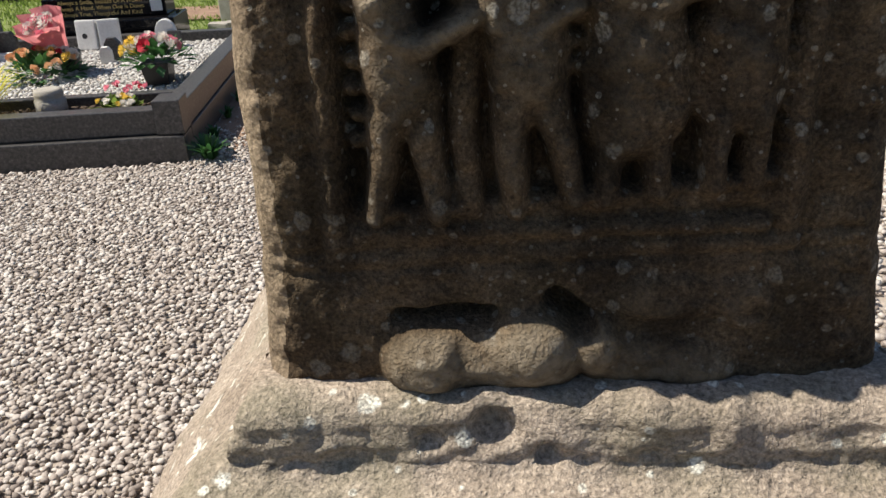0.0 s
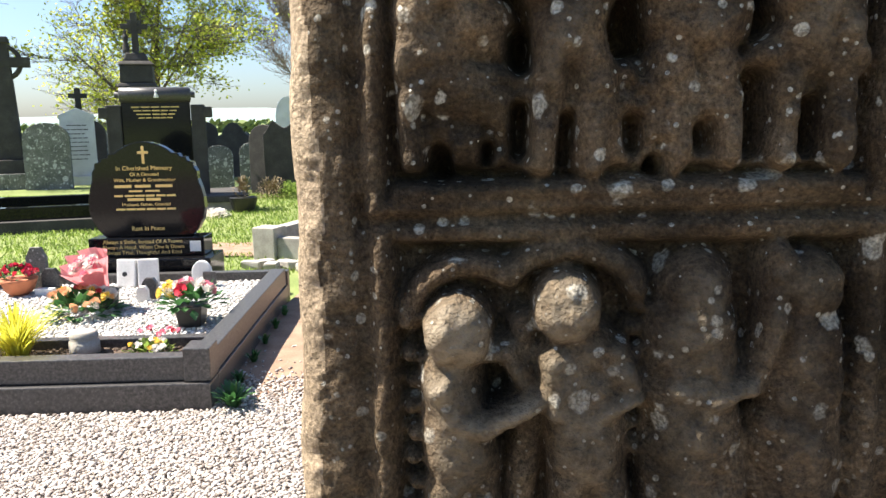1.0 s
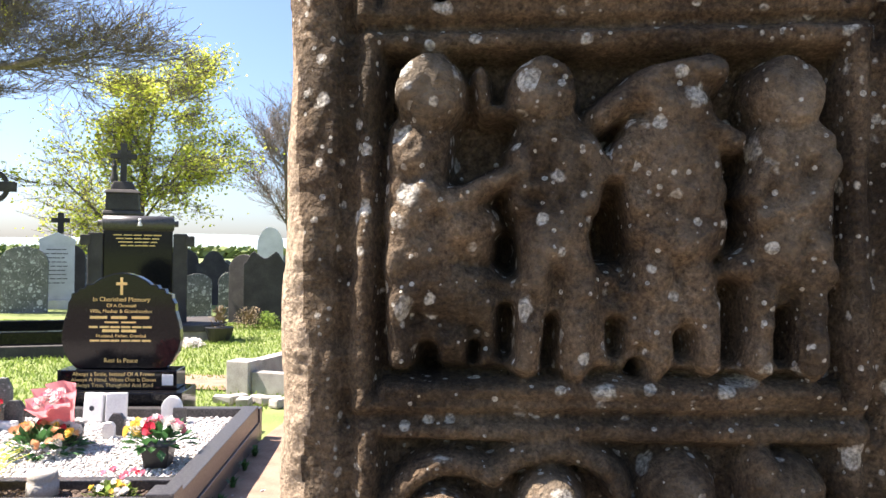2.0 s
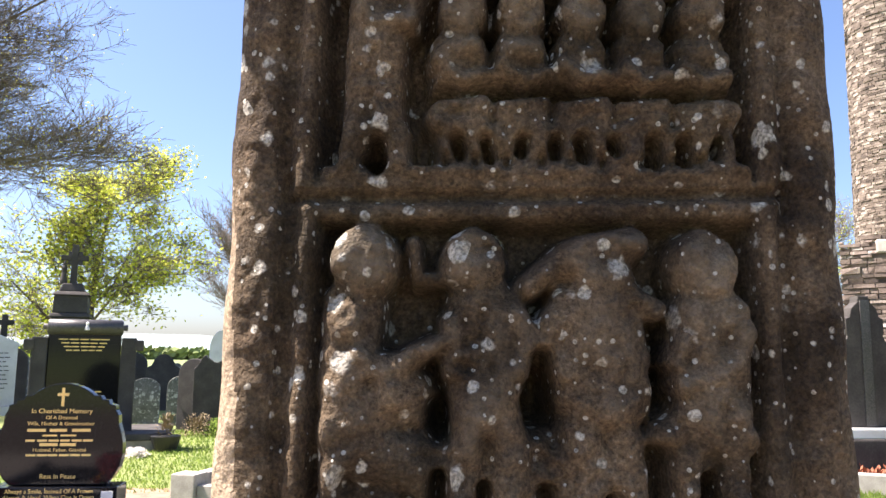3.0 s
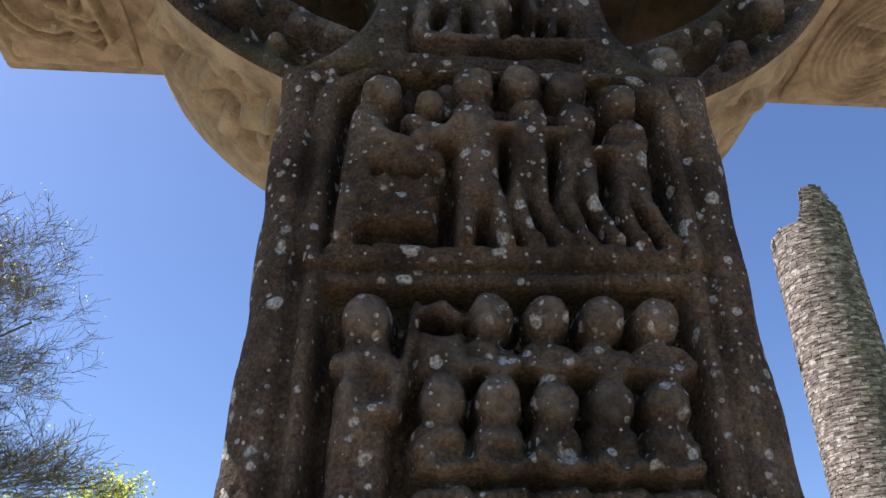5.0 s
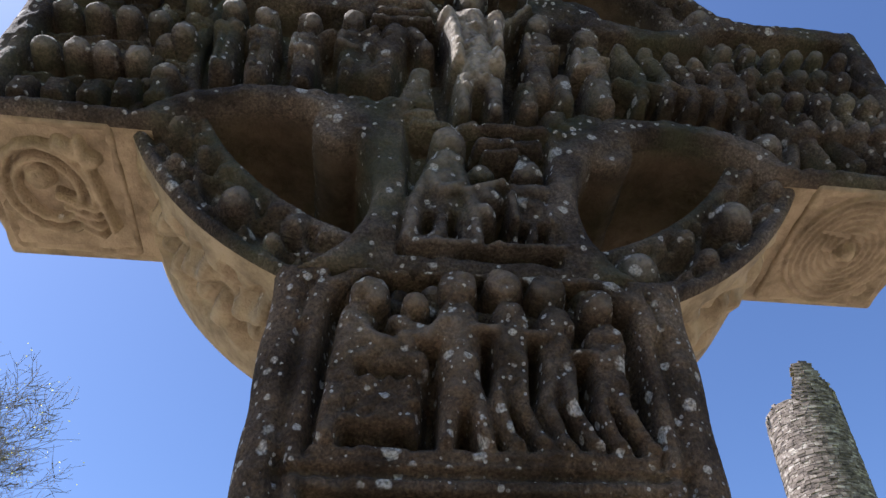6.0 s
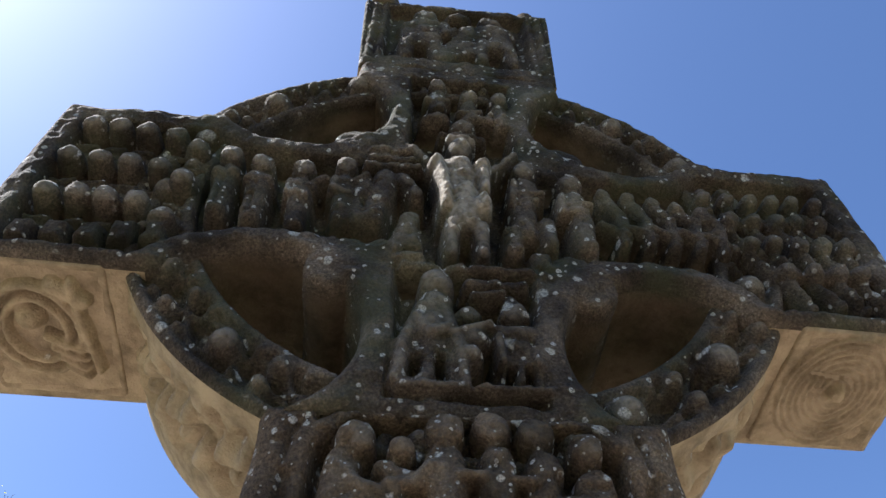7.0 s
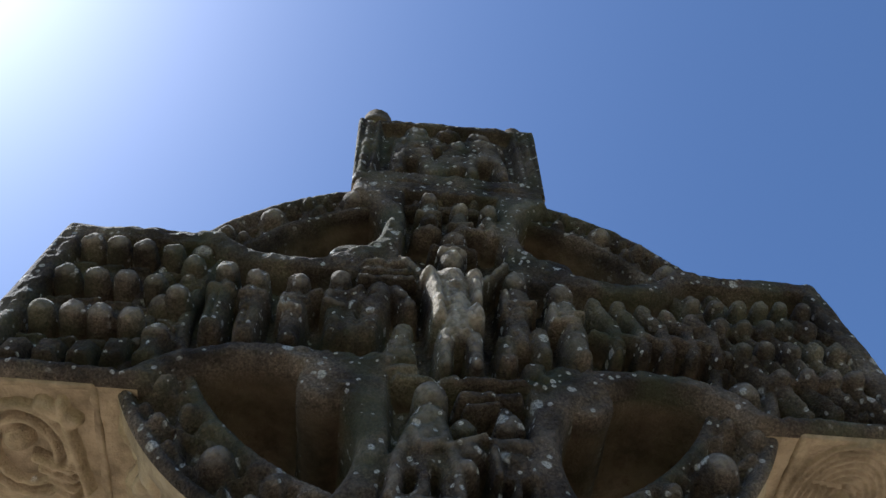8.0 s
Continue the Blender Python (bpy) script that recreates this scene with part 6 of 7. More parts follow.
gravestone(-5.05, 16.4, 0.95, 1.66, wavy_top, dark_slate, "tall dark slab with a scrolled top edge", 0.13, turn=10, tilt=2)
gravestone(-5.68, 16.9, 0.75, 1.62, arch_top, dark_slate, "dark slab close beside another", 0.13, turn=-12)
gravestone(-6.22, 21.0, 0.72, 2.39, arch_top, pale_marble, "white round-topped headstone behind dark slabs", 0.14, turn=14)
for k in range(7):
    gravestone(-17.5 + k * 1.9, 27.0 + 1.2 * (k % 3), 0.8, 1.35 + 0.2 * (k % 2), arch_top if k % 2 else gothic_top, grey_limestone if k % 3 else dark_slate, "far grey gravestone in a row", 0.14, turn=12)

# black scroll monument
scroll = thing("scroll_monument", pose(-6.57, 13.3, -0.03, 0, 0, 22), "tall polished black monument with a rolled scroll top", "monument")
part("plinth", block(bmesh.new(), -0.85, 0.85, -0.35, 0.35, 0, 0.22, bevel=0.02), black_granite, scroll)
part("tablet", block(bmesh.new(), -0.60, 0.60, -0.10, 0.10, 0.223, 2.08, bevel=0.015), black_granite, scroll)
for sx in (-1, 1):
    part("pier", block(bmesh.new(), sx * 0.735 - 0.13, sx * 0.735 + 0.13, -0.14, 0.14, 0.223, 1.98, bevel=0.03), dark_slate, scroll)
bm = lathe(bmesh.new(), [(0.03, -0.70), (0.06, -0.69), (0.05, -0.63), (0.11, -0.62), (0.14, -0.605), (0.14, 0.605), (0.11, 0.62), (0.05, 0.63), (0.06, 0.69), (0.03, 0.70)], 24)
ob = part("roll", bm, granite, scroll, "rolled scroll top", True)
ob.matrix_local = pose(0, -0.10, 2.16, 0, 90, 0)
bm = lathe(bmesh.new(), [(0.03, 0.0), (0.055, 0.01), (0.045, 0.06), (0.03, 0.10), (0.034, 0.13), (0.005, 0.16)], 12)
ob = part("ornament", bm, pale_marble, scroll, "small pale carved ornament")
ob.location = (0.02, -0.21, 2.10)
for k in range(4):
    bars(0.0, 1.93 - k * 0.065, 0.86 - 0.08 * k, 0.032, -0.102, gold, scroll, 5, 60 + k)
bars(0.1, 1.0, 0.5, 0.03, -0.102, gold, scroll, 3, 77)
for sx in (-1, 1):
    bm = block(bmesh.new(), -0.09, 0.09, -0.12, 0.12, 0, 0.20, bevel=0.03)
    ob = part("bracket", bm, dark_slate, scroll)
    ob.location = (sx * 0.90, -0.04, 1.74)
plot2 = thing("monument_kerb", pose(-6.8, 11.6, 0, 0, 0, 22), "low polished black granite kerb with pale edging", "grave kerb")
for a in ((-3.6, 1.1, -0.75, -0.55, -0.03, 0.36), (0.9, 1.1, -0.54, 1.3, -0.03, 0.36), (-3.6, 1.1, 1.3, 1.5, -0.03, 0.36)):
    part("rail", block(bmesh.new(), *a, bevel=0.01), black_granite, plot2)
part("step", block(bmesh.new(), -3.7, 1.2, -0.95, -0.76, -0.03, 0.16, bevel=0.01), dark_slate, plot2)
slab2 = thing("grave_slab", pose(-5.75, 13.9, 0.0, 0, 0, 22), "dark ledger stone on low kerbs", "grave slab")
part("ledger", block(bmesh.new(), -0.55, 0.55, -1.0, 1.0, 0.16, 0.28, bevel=0.02), dark_slate, slab2)
part("footing", block(bmesh.new(), -0.48, 0.48, -0.92, 0.92, -0.05, 0.158, bevel=0.01), concrete, slab2)

# old ringed cross and small crosses
def ringed_cross(x, y, hgt, material, label, turn=0.0, pedestal=0.8):
    t2 = thing("old_cross", pose(x, y, -0.05, 0, 0, turn), label, "cross")
    part("pedestal", block(bmesh.new(), -0.55, 0.55, -0.45, 0.45, 0, pedestal * 0.55, bevel=0.03, taper=0.05), grey_limestone, t2)
    part("die", block(bmesh.new(), -0.42, 0.42, -0.34, 0.34, pedestal * 0.553, pedestal, bevel=0.03, taper=0.12), material, t2)
    bm = block(bmesh.new(), -0.29, 0.29, -0.16, 0.16, pedestal, hgt, bevel=0.03, taper=0.45)
    part("shaft", bm, material, t2)
    cz = hgt - 0.55
    part("arms", block(bmesh.new(), -0.64, 0.64, -0.115, 0.115, cz - 0.13, cz + 0.13, bevel=0.02), material, t2)
    rr = Relief(-0.5, 0.5, -0.5, 0.5, 0.02)
    ob = rr.build("ring", lambda a, b: np.abs(np.hypot(a, b) - 0.42) - 0.055, 0.16, material, t2, layers=2, round_r=0.012)
    ob.location = (0, -0.08, cz)
    part("cap", block(bmesh.new(), -0.20, 0.20, -0.15, 0.15, hgt - 0.06, hgt + 0.10, bevel=0.02, taper=0.2), material, t2)
    return t2


ringed_cross(-13.22, 19.0, 3.88, dark_slate, "tall dark ringed stone cross on a stepped pedestal", 24)
small = thing("small_cross", pose(-13.22, 22.5, 0, 0, 0, 20), "slim dark cross standing behind a white headstone", "cross")
part("upright", block(bmesh.new(), -0.10, 0.10, -0.08, 0.08, 0, 2.76, bevel=0.02, taper=0.2), dark_slate, small)
part("crossbar", block(bmesh.new(), -0.26, 0.26, -0.07, 0.07, 2.45, 2.60, bevel=0.02), dark_slate, small)
calv = thing("sculpted_cross", pose(-8.54, 16.8, 0, 0, 0, 20), "dark sculpted cross on a tall stepped pedestal", "monument")
for name, a, tp in (("pedestal", (-0.62, 0.62, -0.5, 0.5, 0, 1.2), 0.05), ("die", (-0.42, 0.42, -0.38, 0.38, 1.203, 2.44), 0.10), ("cornice", (-0.44, 0.44, -0.40, 0.40, 2.443, 2.54), 0.12), ("block", (-0.36, 0.36, -0.32, 0.32, 2.543, 2.94), 0.04), ("moulding", (-0.40, 0.40, -0.36, 0.36, 2.943, 3.03), 0.2), ("step", (-0.27, 0.27, -0.24, 0.24, 3.033, 3.22), 0.25)):
    part(name, block(bmesh.new(), *a, bevel=0.03, taper=tp), dark_slate, calv)
part("upright", block(bmesh.new(), -0.07, 0.07, -0.06, 0.06, 3.18, 4.12, bevel=0.02), dark_slate, calv)
part("crossbar", block(bmesh.new(), -0.29, 0.29, -0.055, 0.055, 3.75, 3.87, bevel=0.02), dark_slate, calv)
for sx in (-1, 1):
    for sz in (-1, 1):
        ob = part("knot", roughen(block(bmesh.new(), -0.055, 0.055, -0.05, 0.05, -0.055, 0.055, bevel=0.02), 0.03, 9), dark_slate, calv)
        ob.location = (sx * 0.10, 0, 3.81 + sz * 0.10)
bm = lathe(bmesh.new(), [(0.10, 0), (0.12, 0.1), (0.07, 0.35), (0.09, 0.5), (0.05, 0.58), (0.06, 0.66), (0.01, 0.72)], 12)
ob = part("carving", bm, dark_slate, calv)
ob.location = (-0.20, -0.05, 3.2)
ob.scale = (0.7, 0.7, 0.75)

# broken kerbs, pots and small plants on the lawn
old = thing("broken_kerb", pose(-2.74, 8.10, 0, 0, 0, -14), "broken pale concrete grave kerb among rubble", "grave kerb")
part("post", block(bmesh.new(), -0.36, -0.06, -0.15, 0.13, -0.05, 0.36, bevel=0.015), concrete, old)
part("rail", block(bmesh.new(), -0.058, 1.9, -0.10, 0.05, -0.05, 0.24, bevel=0.012), concrete, old)
part("side_rail", block(bmesh.new(), -0.30, -0.12, 0.135, 2.6, 0.10, 0.33, bevel=0.012), concrete, old)
for k in range(9):
    t2 = thing("loose_stone", pose(-2.95 + 0.13 * k, 7.45 + 0.10 * math.sin(k * 2.3), 0.02, 0, 0, k * 47), "loose flat stone beside a broken kerb", "stone", group="loose stones")
    part("stone", roughen(block(bmesh.new(), -0.11, 0.11, -0.07, 0.07, -0.04, 0.05, bevel=0.02), 0.03, 7), concrete, t2)
pot2 = thing("planter", pose(-4.95, 13.1, 0), "dark round planter with dry stalks", "planter")
part("pot", lathe(bmesh.new(), [(0.14, -0.03), (0.20, 0.02), (0.26, 0.24), (0.22, 0.25)], 20), darkpot, pot2)
foliage(pot2, 120, 0.16, 0.16, 0.40, 0.20, 0.10, dry_mat, 41, "stalks")
for x, y, r2, m, lab in ((-5.2, 15.7, 0.36, dry_mat, "pale dry shrub in front of a dark slab"), (-4.75, 15.6, 0.28, grass_mat, "small green shrub by a gravestone"), (-5.2, 12.3, 0.25, white, "patch of white daffodils in grass"), (-5.6, 12.0, 0.25, white, "patch of white daffodils in grass")):
    t2 = thing("shrub", pose(x, y, -0.02), lab, "shrub")
    foliage(t2, 700, r2, r2, r2 * 1.3 if m is not white else 0.12, 0.0, 0.06, m, int(x * 100) % 97)

# ---- right side: stones before a ruined wall ----
gs = thing("cross_gravestone", pose(6.02, 10.5, 0, 0, 0, 8), "dark gravestone with a cross-shaped head, streaked grey", "gravestone")
part("footing", block(bmesh.new(), -0.62, 0.62, -0.35, 0.35, -0.05, 0.60, bevel=0.03), dark_slate, gs)
part("plinth", block(bmesh.new(), -0.58, 0.58, -0.30, 0.30, 0.603, 0.74, bevel=0.02), pale_marble, gs, "pale plinth")
half = [(0.40, 0.0), (0.385, 0.95), (0.36, 1.15), (0.28, 1.30), (0.30, 1.34), (0.30, 1.55), (0.235, 1.57), (0.20, 1.70), (0.10, 1.79), (0.085, 1.88)]
bm = outline(bmesh.new(), [(x, z + 0.742) for x, z in half + [(-x, z) for x, z in reversed(half)]], -0.09, 0.09, 0.015)
part("tablet", bm, dark_slate, gs)
ob = part("streak", block(bmesh.new(), -0.075, 0.075, -0.112, -0.091, 0.75, 2.56, bevel=0.006), granite, gs, "raised greyer central strip")
gs2 = thing("gabled_gravestone", pose(7.15, 9.9, 0, 0, 0, 6), "dark gabled headstone with pale worn edges", "gravestone")
part("plinth", block(bmesh.new(), -0.6, 0.6, -0.28, 0.28, -0.05, 0.62, bevel=0.02), dark_slate, gs2)
part("tablet", outline(bmesh.new(), [(x, z + 0.622) for x, z in gable_top(0.95, 1.75)], -0.09, 0.09, 0.02), dark_slate, gs2)
kb = thing("stone_kerb", pose(5.7, 9.5, 0, 0, 0, -22), "pale stone kerb round a grassy grave", "grave kerb")
part("rail", block(bmesh.new(), -1.2, 1.6, -0.12, 0.10, -0.05, 0.22, bevel=0.015), concrete, kb)
part("side_rail", block(bmesh.new(), -1.2, -1.0, 0.103, 1.2, -0.05, 0.20, bevel=0.015), concrete, kb)
rust_plants = plain("rust_plants", (0.30, 0.10, 0.05), 0.8)
t2 = thing("bedding_plants", pose(5.8, 10.0, 0.0), "low reddish plants inside a stone kerb", "plants")
foliage(t2, 300, 0.8, 0.25, 0.22, 0.0, 0.10, rust_plants, 52)


def course_stones(rng, length, gap=0.015, lo=0.14, hi=0.5):
    p, out = 0.0, []
    while p < length:
        w = rng.uniform(lo, hi)
        out.append((p, min(w, length - p) - gap))
        p += w
    return out


def stone_verts(rng, w, hgt, d):
    """A rough block, w wide along x, hgt along z, its face at -d: eight uneven corners."""
    j = lambda k: rng.uniform(-k, k)
    q = min(w, hgt) * 0.10
    return [(x + j(q), y + (j(0.012) if y < 0 else 0), z + j(q)) for y in (-d, 0.06) for x, z in ((0, 0), (w, 0), (w, hgt), (0, hgt))]


BOX = [(0, 1, 2, 3), (4, 7, 6, 5), (0, 4, 5, 1), (1, 5, 6, 2), (2, 6, 7, 3), (3, 7, 4, 0)]
ruin = thing("ruined_wall", pose(6.55, 12.0, 0, 0, 0, -36), "ruined rubble church wall with a ragged broken top", "ruined wall", kind="structure")
part("core", outline(bmesh.new(), [(0.02, -0.1), (9.0, -0.1), (9.0, 5.6), (3.2, 5.1), (1.9, 4.1), (1.2, 3.85), (0.02, 3.5)], 0.0, 0.9, 0), mortar, ruin)
rng = random.Random(5)
v, f, z = [], [], -0.05
near_stones = []
while z < 5.4:
    hgt = rng.uniform(0.04, 0.12)
    for p, w in course_stones(rng, 5.0, lo=0.07, hi=0.34):
        top_z = np.interp(p + w / 2, (0, 1.2, 1.9, 3.2, 6), (3.6, 3.95, 4.2, 5.2, 5.5)) + rng.uniform(-0.12, 0.12)
        if z + hgt > top_z or w < 0.05:
            continue
        d = rng.uniform(0.01, 0.05) + (0.14 * max(0, math.sin(z * 3.1 + p)) if p > 1.35 else 0)
        near_stones.append((p, z, w, hgt - 0.014, d))
    z += hgt
objs = 0
for p, z, w, hgt, d in near_stones:
    c = [(a + p, b, e + z) for a, b, e in stone_verts(rng, w, hgt, d)]
    if p < 2.4 and z > 1.2 and objs < 300:
        ob = mesh_object("stone", c, BOX, rubble, ruin)
        objs += 1
    else:
        i = len(v)
        v += c
        f += [tuple(i + k for k in q) for q in BOX]
tagged(mesh_object("stonework", v, f, rubble, ruin), "rough coursed rubble", kind="stuff")
part("quoin", roughen(block(bmesh.new(), 0.55, 0.95, -0.07, 0.1, 3.42, 3.64, bevel=0.03), 0.02, 6), concrete, ruin, "one pale boulder in the broken top")

# ---- round tower ----
TX, TY = 22.75, 36.9
tower = thing("round_tower", pose(TX, TY, 0), "tall tapering round stone tower with a broken top", "round tower")


def tower_radius(z):
    return 2.30 - 0.24 * z / 26.0


def tower_top(a):
    """The broken rim: higher on the far right side. a: the angle from the side facing the cross."""
    return float(np.interp(a, (-1.6, -0.6, -0.05, 0.08, 0.22, 0.5, 0.8, 0.95, 1.6), (25.8, 26.1, 26.2, 27.4, 28.3, 28.5, 28.2, 27.2, 26.6)))


prof = [(tower_radius(zz) - 0.05, zz) for zz in np.linspace(-0.3, 26.0, 30)]
part("core", lathe(bmesh.new(), prof, 64), mortar, tower, "", True)
rng = random.Random(11)
v, f, z, objs = [], [], 0.0, 0
face = math.atan2(-TX, -TY)      # the way towards the cross
while z < 29.6:
    hgt = rng.uniform(0.07, 0.16)
    rr = tower_radius(z)
    a = -1.75
    while a < 1.75:
        w = rng.uniform(0.16, 0.5)
        t2 = a + w / rr / 2
        hole = any(abs(z + hgt / 2 - hz) < 0.36 and abs(t2 - ha) < 0.10 for ha, hz in ((-1.25, 18.1), (-1.10, 25.4), (1.10, 13.0)))
        if z + hgt < tower_top(t2) + rng.uniform(-0.15, 0.15) and not hole:
            ang = face - t2
            er, et = Vector((math.sin(ang), math.cos(ang), 0)), Vector((-math.cos(ang), math.sin(ang), 0))
            d = rng.uniform(0.0, 0.05)
            deep = 0.45 if z > 25.8 else 0.07
            c = [er * (rr - deep if y > 0 else rr + d + y * 0) + et * (x - w / 2) + Vector((0, 0, z + q)) for x, y, q in stone_verts(rng, w - 0.016, hgt - 0.012, 0.02)]
            if 14.0 < z < 17.5 and abs(t2 + 0.35) < 0.75 and objs < 300:
                mesh_object("stone", c, BOX, rubble, tower)
                objs += 1
            else:
                i = len(v)
                v += c
                f += [tuple(i + k for k in q) for q in BOX]
        a += w / rr
    z += hgt
tagged(mesh_object("stonework", v, f, rubble, tower), "rough coursed rubble facing", kind="stuff")
# near-black blocks stand in for the shade inside the window slots
void = plain("opening_shade", (0.012, 0.011, 0.01), 1.0)
for ha, hz in ((-1.25, 18.1), (-1.10, 25.4), (1.10, 13.0)):
    ang = face - ha
    er = Vector((math.sin(ang), math.cos(ang), 0))
    ob = part("window", block(bmesh.new(), -0.17, 0.17, -0.02, 0.1, -0.33, 0.33, bevel=0), void, tower, "narrow window slot, its inner shade painted near-black")
    ob.matrix_local = Matrix.Translation(er * (tower_radius(hz) - 0.06) + Vector((0, 0, hz))) @ Euler((0, 0, math.pi - ang)).to_matrix().to_4x4()


# ---- trees ----
def tree(name, x, y, hgt, spread, label, seed, leaves=0, leaf=0.14, leaf_m=None, trunk_r=0.35, depth=5, kids=4, droop=0.0, up=0.35, leaf_spread=0.35, low=False, thin=1.0, cone=False, boughs=()):
    rng = random.Random(seed)
    t2 = thing(name, pose(x, y, -0.1), label, "tree")
    segs, tips = [], []

    def grow(p, d, length, rad, level):
        n = 4 if level < 2 else 3
        q, dirn, r0 = p, d, rad
        for k in range(n):
            dirn = (dirn + Vector((rng.uniform(-1, 1), rng.uniform(-1, 1), rng.uniform(-0.5, 0.8) + up * 0.3 - droop * level * 0.15)) * (0.16 + 0.03 * level)).normalized()
            e = q + dirn * length / n
            r1 = rad * (1 - 0.55 * (k + 1) / n)
            segs.append((q, e, r0, r1, level))
            if level < depth and (level > 0 or k >= 1 or low):
                for _ in range(kids if level > 0 else kids + 1):
                    if rng.random() < 0.82:
                        a = rng.uniform(0, 2 * math.pi)
                        s2 = Vector((math.cos(a), math.sin(a), 0))
                        s2 = (s2 - dirn * s2.dot(dirn)).normalized()
                        nd = (dirn * rng.uniform(0.5, 0.9) + s2 * rng.uniform(0.6, 1.0) + Vector((0, 0, up * 0.5))).normalized()
                        fall = 0.62 if level else spread / hgt * 1.15
                        if cone and not level:
                            fall *= 1.25 - 0.60 * k / (n - 1)
                        grow(q.lerp(e, rng.random()), nd, length * fall * rng.uniform(0.65, 1.05), r1 * 0.55, level + 1)
            q, r0 = e, r1
        if level >= depth - 1:
            tips.append((q, dirn))

    grow(Vector((0, 0, 0)), Vector((0, 0, 1)), hgt * 0.78, trunk_r, 0)
    for z0, reach in boughs:                       # long low boughs that hang outwards
        p = Vector((0, 0, z0))
        grow(p, Vector(reach).normalized(), Vector(reach).length, trunk_r * 0.42, 1)
    for kind, test in (("trunk", lambda l: l == 0), ("branchwork", lambda l: l > 0)):
        v, f = [], []
        for a, b, r0, r1, lv in segs:
            if not test(lv):
                continue
            n = 9 if lv == 0 else 5 if lv == 1 else 3
            d = (b - a).normalized()
            s2 = d.orthogonal().normalized()
            u2 = d.cross(s2)
            i = len(v)
            for c, rr in ((a, r0), (b + d * r1 * 0.3, r1)):
                rr = max(rr * (thin if lv > 1 else 1), 0.008)
                v += [c + (s2 * math.cos(2 * math.pi * k / n) + u2 * math.sin(2 * math.pi * k / n)) * rr for k in range(n)]
            f += [(i + k, i + (k + 1) % n, i + n + (k + 1) % n, i + n + k) for k in range(n)]
        ob = mesh_object(kind, v, f, bark, t2)
        if kind != "trunk":
            tagged(ob, kind="stuff")
    if leaves and tips:
        v, f = [], []
        for k in range(leaves):
            p, d = tips[rng.randrange(len(tips))]
            c = p + Vector((rng.gauss(0, 1), rng.gauss(0, 1), rng.gauss(0, 0.5))) * leaf_spread
            t = Vector((rng.uniform(-1, 1), rng.uniform(-1, 1), rng.uniform(-0.8, 0.4))).normalized()
            w = t.cross(Vector((rng.uniform(-1, 1), rng.uniform(-1, 1), rng.uniform(-1, 1)))).normalized()
            q = leaf * rng.uniform(0.6, 1.3)
            i = len(v)
            v += [c, c + t * q * 0.5 + w * q * 0.36, c + t * q, c + t * q * 0.5 - w * q * 0.36]
            f.append((i, i + 1, i + 2, i + 3))
        tagged(mesh_object("leaves", v, f, leaf_m, t2), kind="stuff")
    return t2


tree("spring_tree", -14.1, 30.5, 10.3, 4.9, "broad tree in fresh yellow-green spring leaf", 3, 19000, 0.14, leaf_mat, 0.15, depth=5, kids=2, leaf_spread=0.36, up=0.06, low=True, cone=True)
tree("budding_tree", -19.5, 24.0, 12.7, 9.0, "great bare tree with fine twigs just coming into bud", 8, 15000, 0.075, bud_mat, 0.40, depth=5, kids=3, leaf_spread=0.20, up=0.18, thin=0.75, boughs=((7.6, (6.4, -2.0, -1.9)),))
tree("bare_tree", -9.6, 37.0, 9.0, 4.0, "leafless grey tree beyond the gravestones", 12, 0, 0.1, bud_mat, 0.16, depth=4, kids=3, up=0.5, thin=0.6)
tree("bare_tree", 24.0, 50.0, 10.0, 4.5, "leafless tree behind the round tower", 14, 2500, 0.16, leaf_mat, 0.25, depth=4, kids=3, up=0.5)

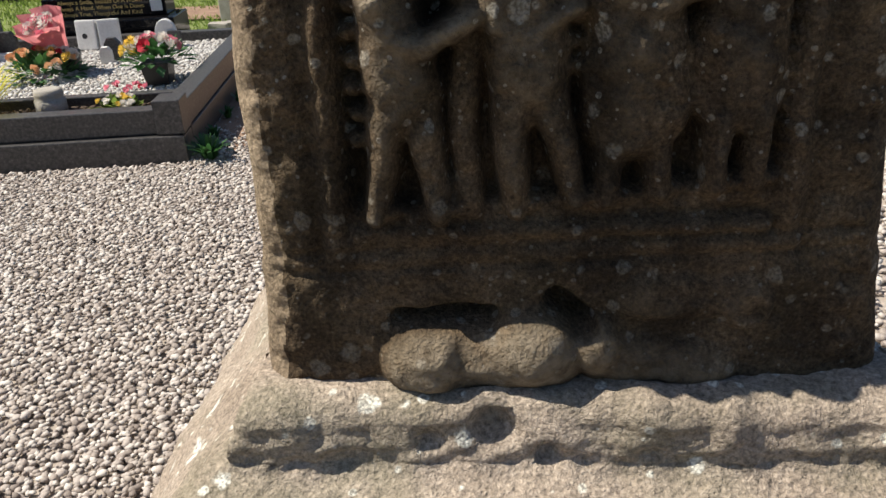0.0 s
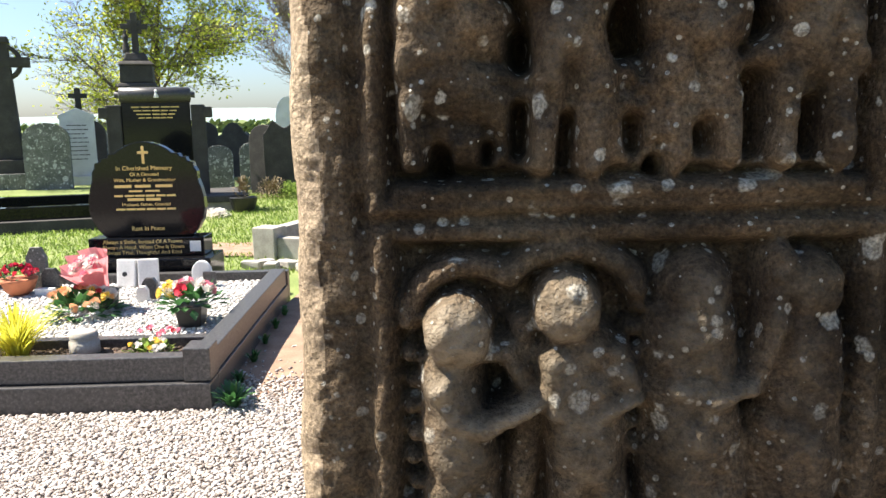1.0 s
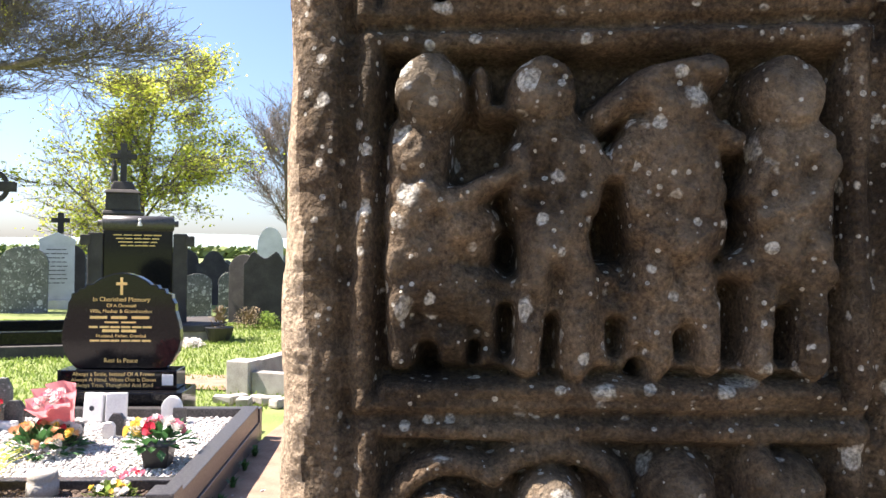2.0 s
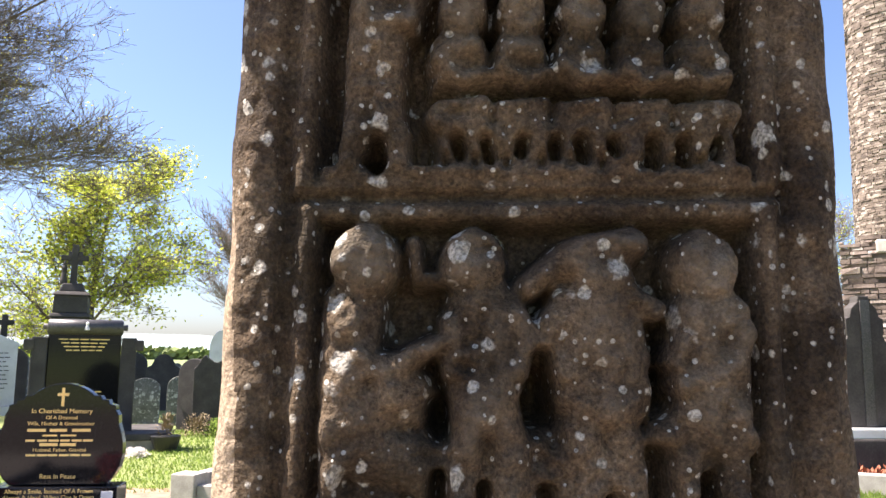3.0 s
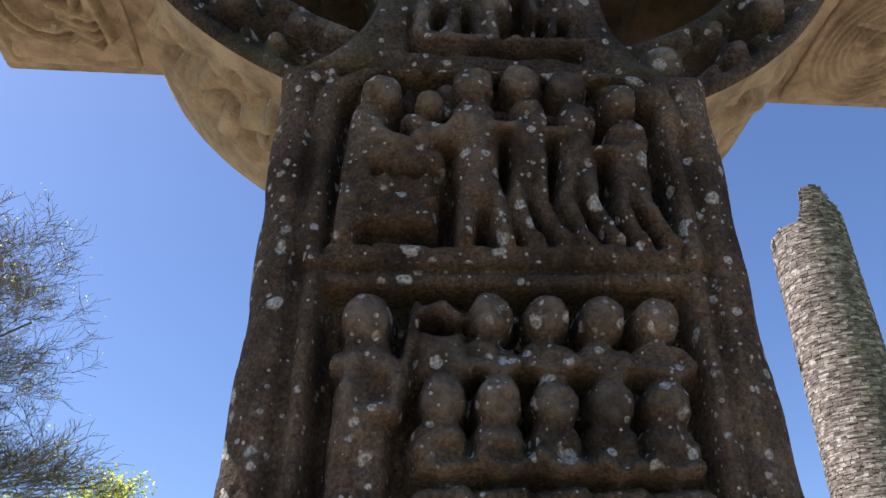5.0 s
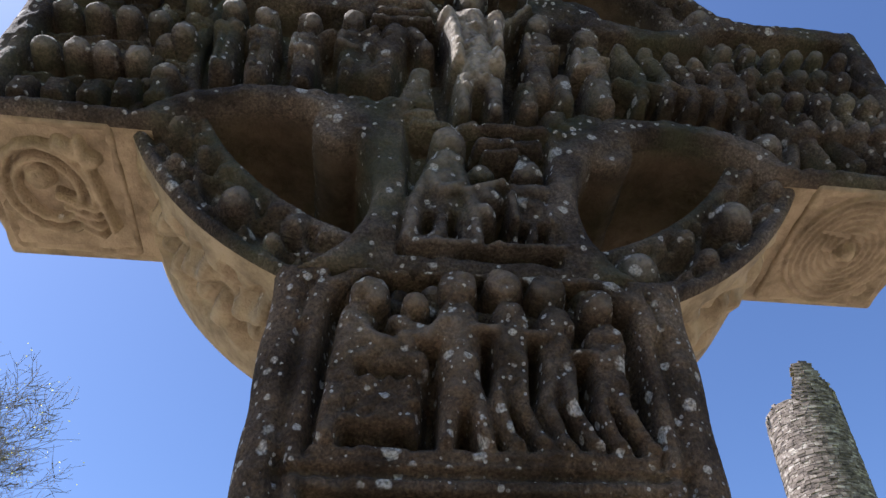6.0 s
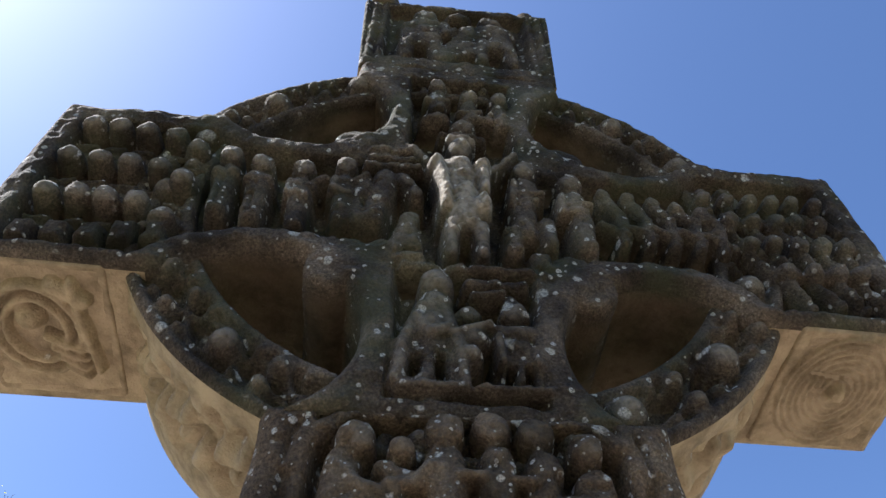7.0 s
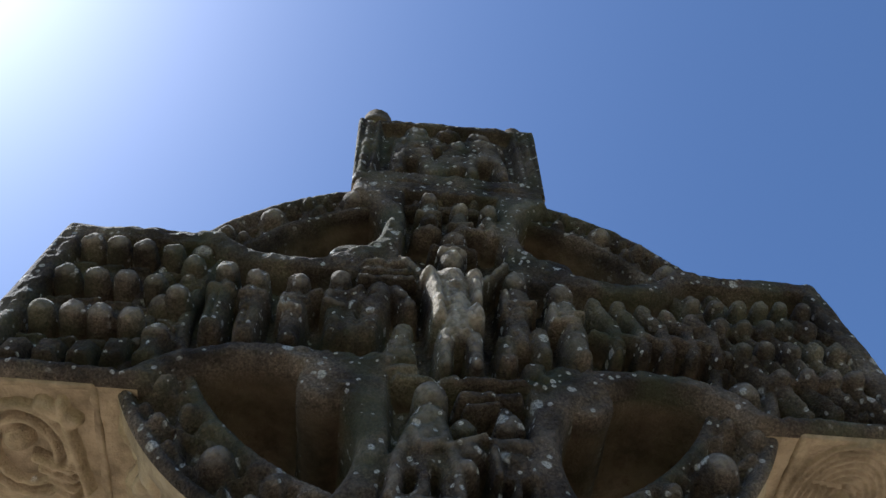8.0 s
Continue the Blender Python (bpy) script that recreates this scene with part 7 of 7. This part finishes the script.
# ---- hedge, far trees and hills ----
def hedge(name, x0, x1, y, hgt, seed, label, material, step=0.5, leaf=0.35):
    rng = random.Random(seed)
    v, f = [], []
    xx = x0
    while xx < x1:
        top_z = hgt * (0.7 + 0.6 * noise.noise(Vector((xx * 0.13, y, 0))) ** 2 + 0.3 * rng.random())
        for _ in range(26):
            c = Vector((xx + rng.uniform(0, step * 2), y + rng.uniform(-0.8, 0.8), rng.uniform(-0.2, top_z)))
            t = Vector((rng.uniform(-1, 1), rng.uniform(-1, 1), rng.uniform(-1, 1))).normalized()
            w = t.orthogonal().normalized()
            i = len(v)
            v += [c - t * leaf - w * leaf * 0.5, c + t * leaf - w * leaf * 0.5, c + t * leaf * 0.8 + w * leaf * 0.6, c - t * leaf * 0.7 + w * leaf * 0.5]
            f.append((i, i + 1, i + 2, i + 3))
        xx += step
    return tagged(mesh_object(name, v, f, material), label, "hedge", kind="stuff")


hedge_mat = mat("hedge_leaves", [(0.08, 0.11, 0.04), (0.15, 0.19, 0.07), (0.22, 0.25, 0.11)], 0.5, 0.8, 0.1, 20.0, vary=0.4)
hedge("hedge", -60, 5, 46, 0.22, 3, "clipped dark hedge at the churchyard's edge", hedge_mat, 0.22, 0.14)
# the field colour stands in for haze over the far trees
hedge("far_hedge", -260, 120, 190, 2.2, 4, "line of far trees across the fields", field_mat, 2.5, 1.2)
# blue-green distance haze is painted into the hills' colour
hill_mat = mat("haze_tinted_hills", [(0.20, 0.26, 0.26), (0.28, 0.34, 0.33)], 0.01, 1.0, 0.0, 0.05)
v, f = [], []
for k in range(61):
    xx = -1800 + k * 60
    hh = 34 + 26 * noise.noise(Vector((k * 0.11, 3, 0))) + 10 * noise.noise(Vector((k * 0.4, 1, 0)))
    v += [(xx, 1500, -2), (xx, 1560, hh), (xx, 1900, hh * 0.6)]
for k in range(60):
    for q in (0, 1):
        f.append((3 * k + q, 3 * k + 3 + q, 3 * k + 4 + q, 3 * k + 1 + q))
tagged(mesh_object("backdrop", v, f, hill_mat, smooth=True), "hills on the horizon, tinted blue-green for haze", "hills", kind="structure")
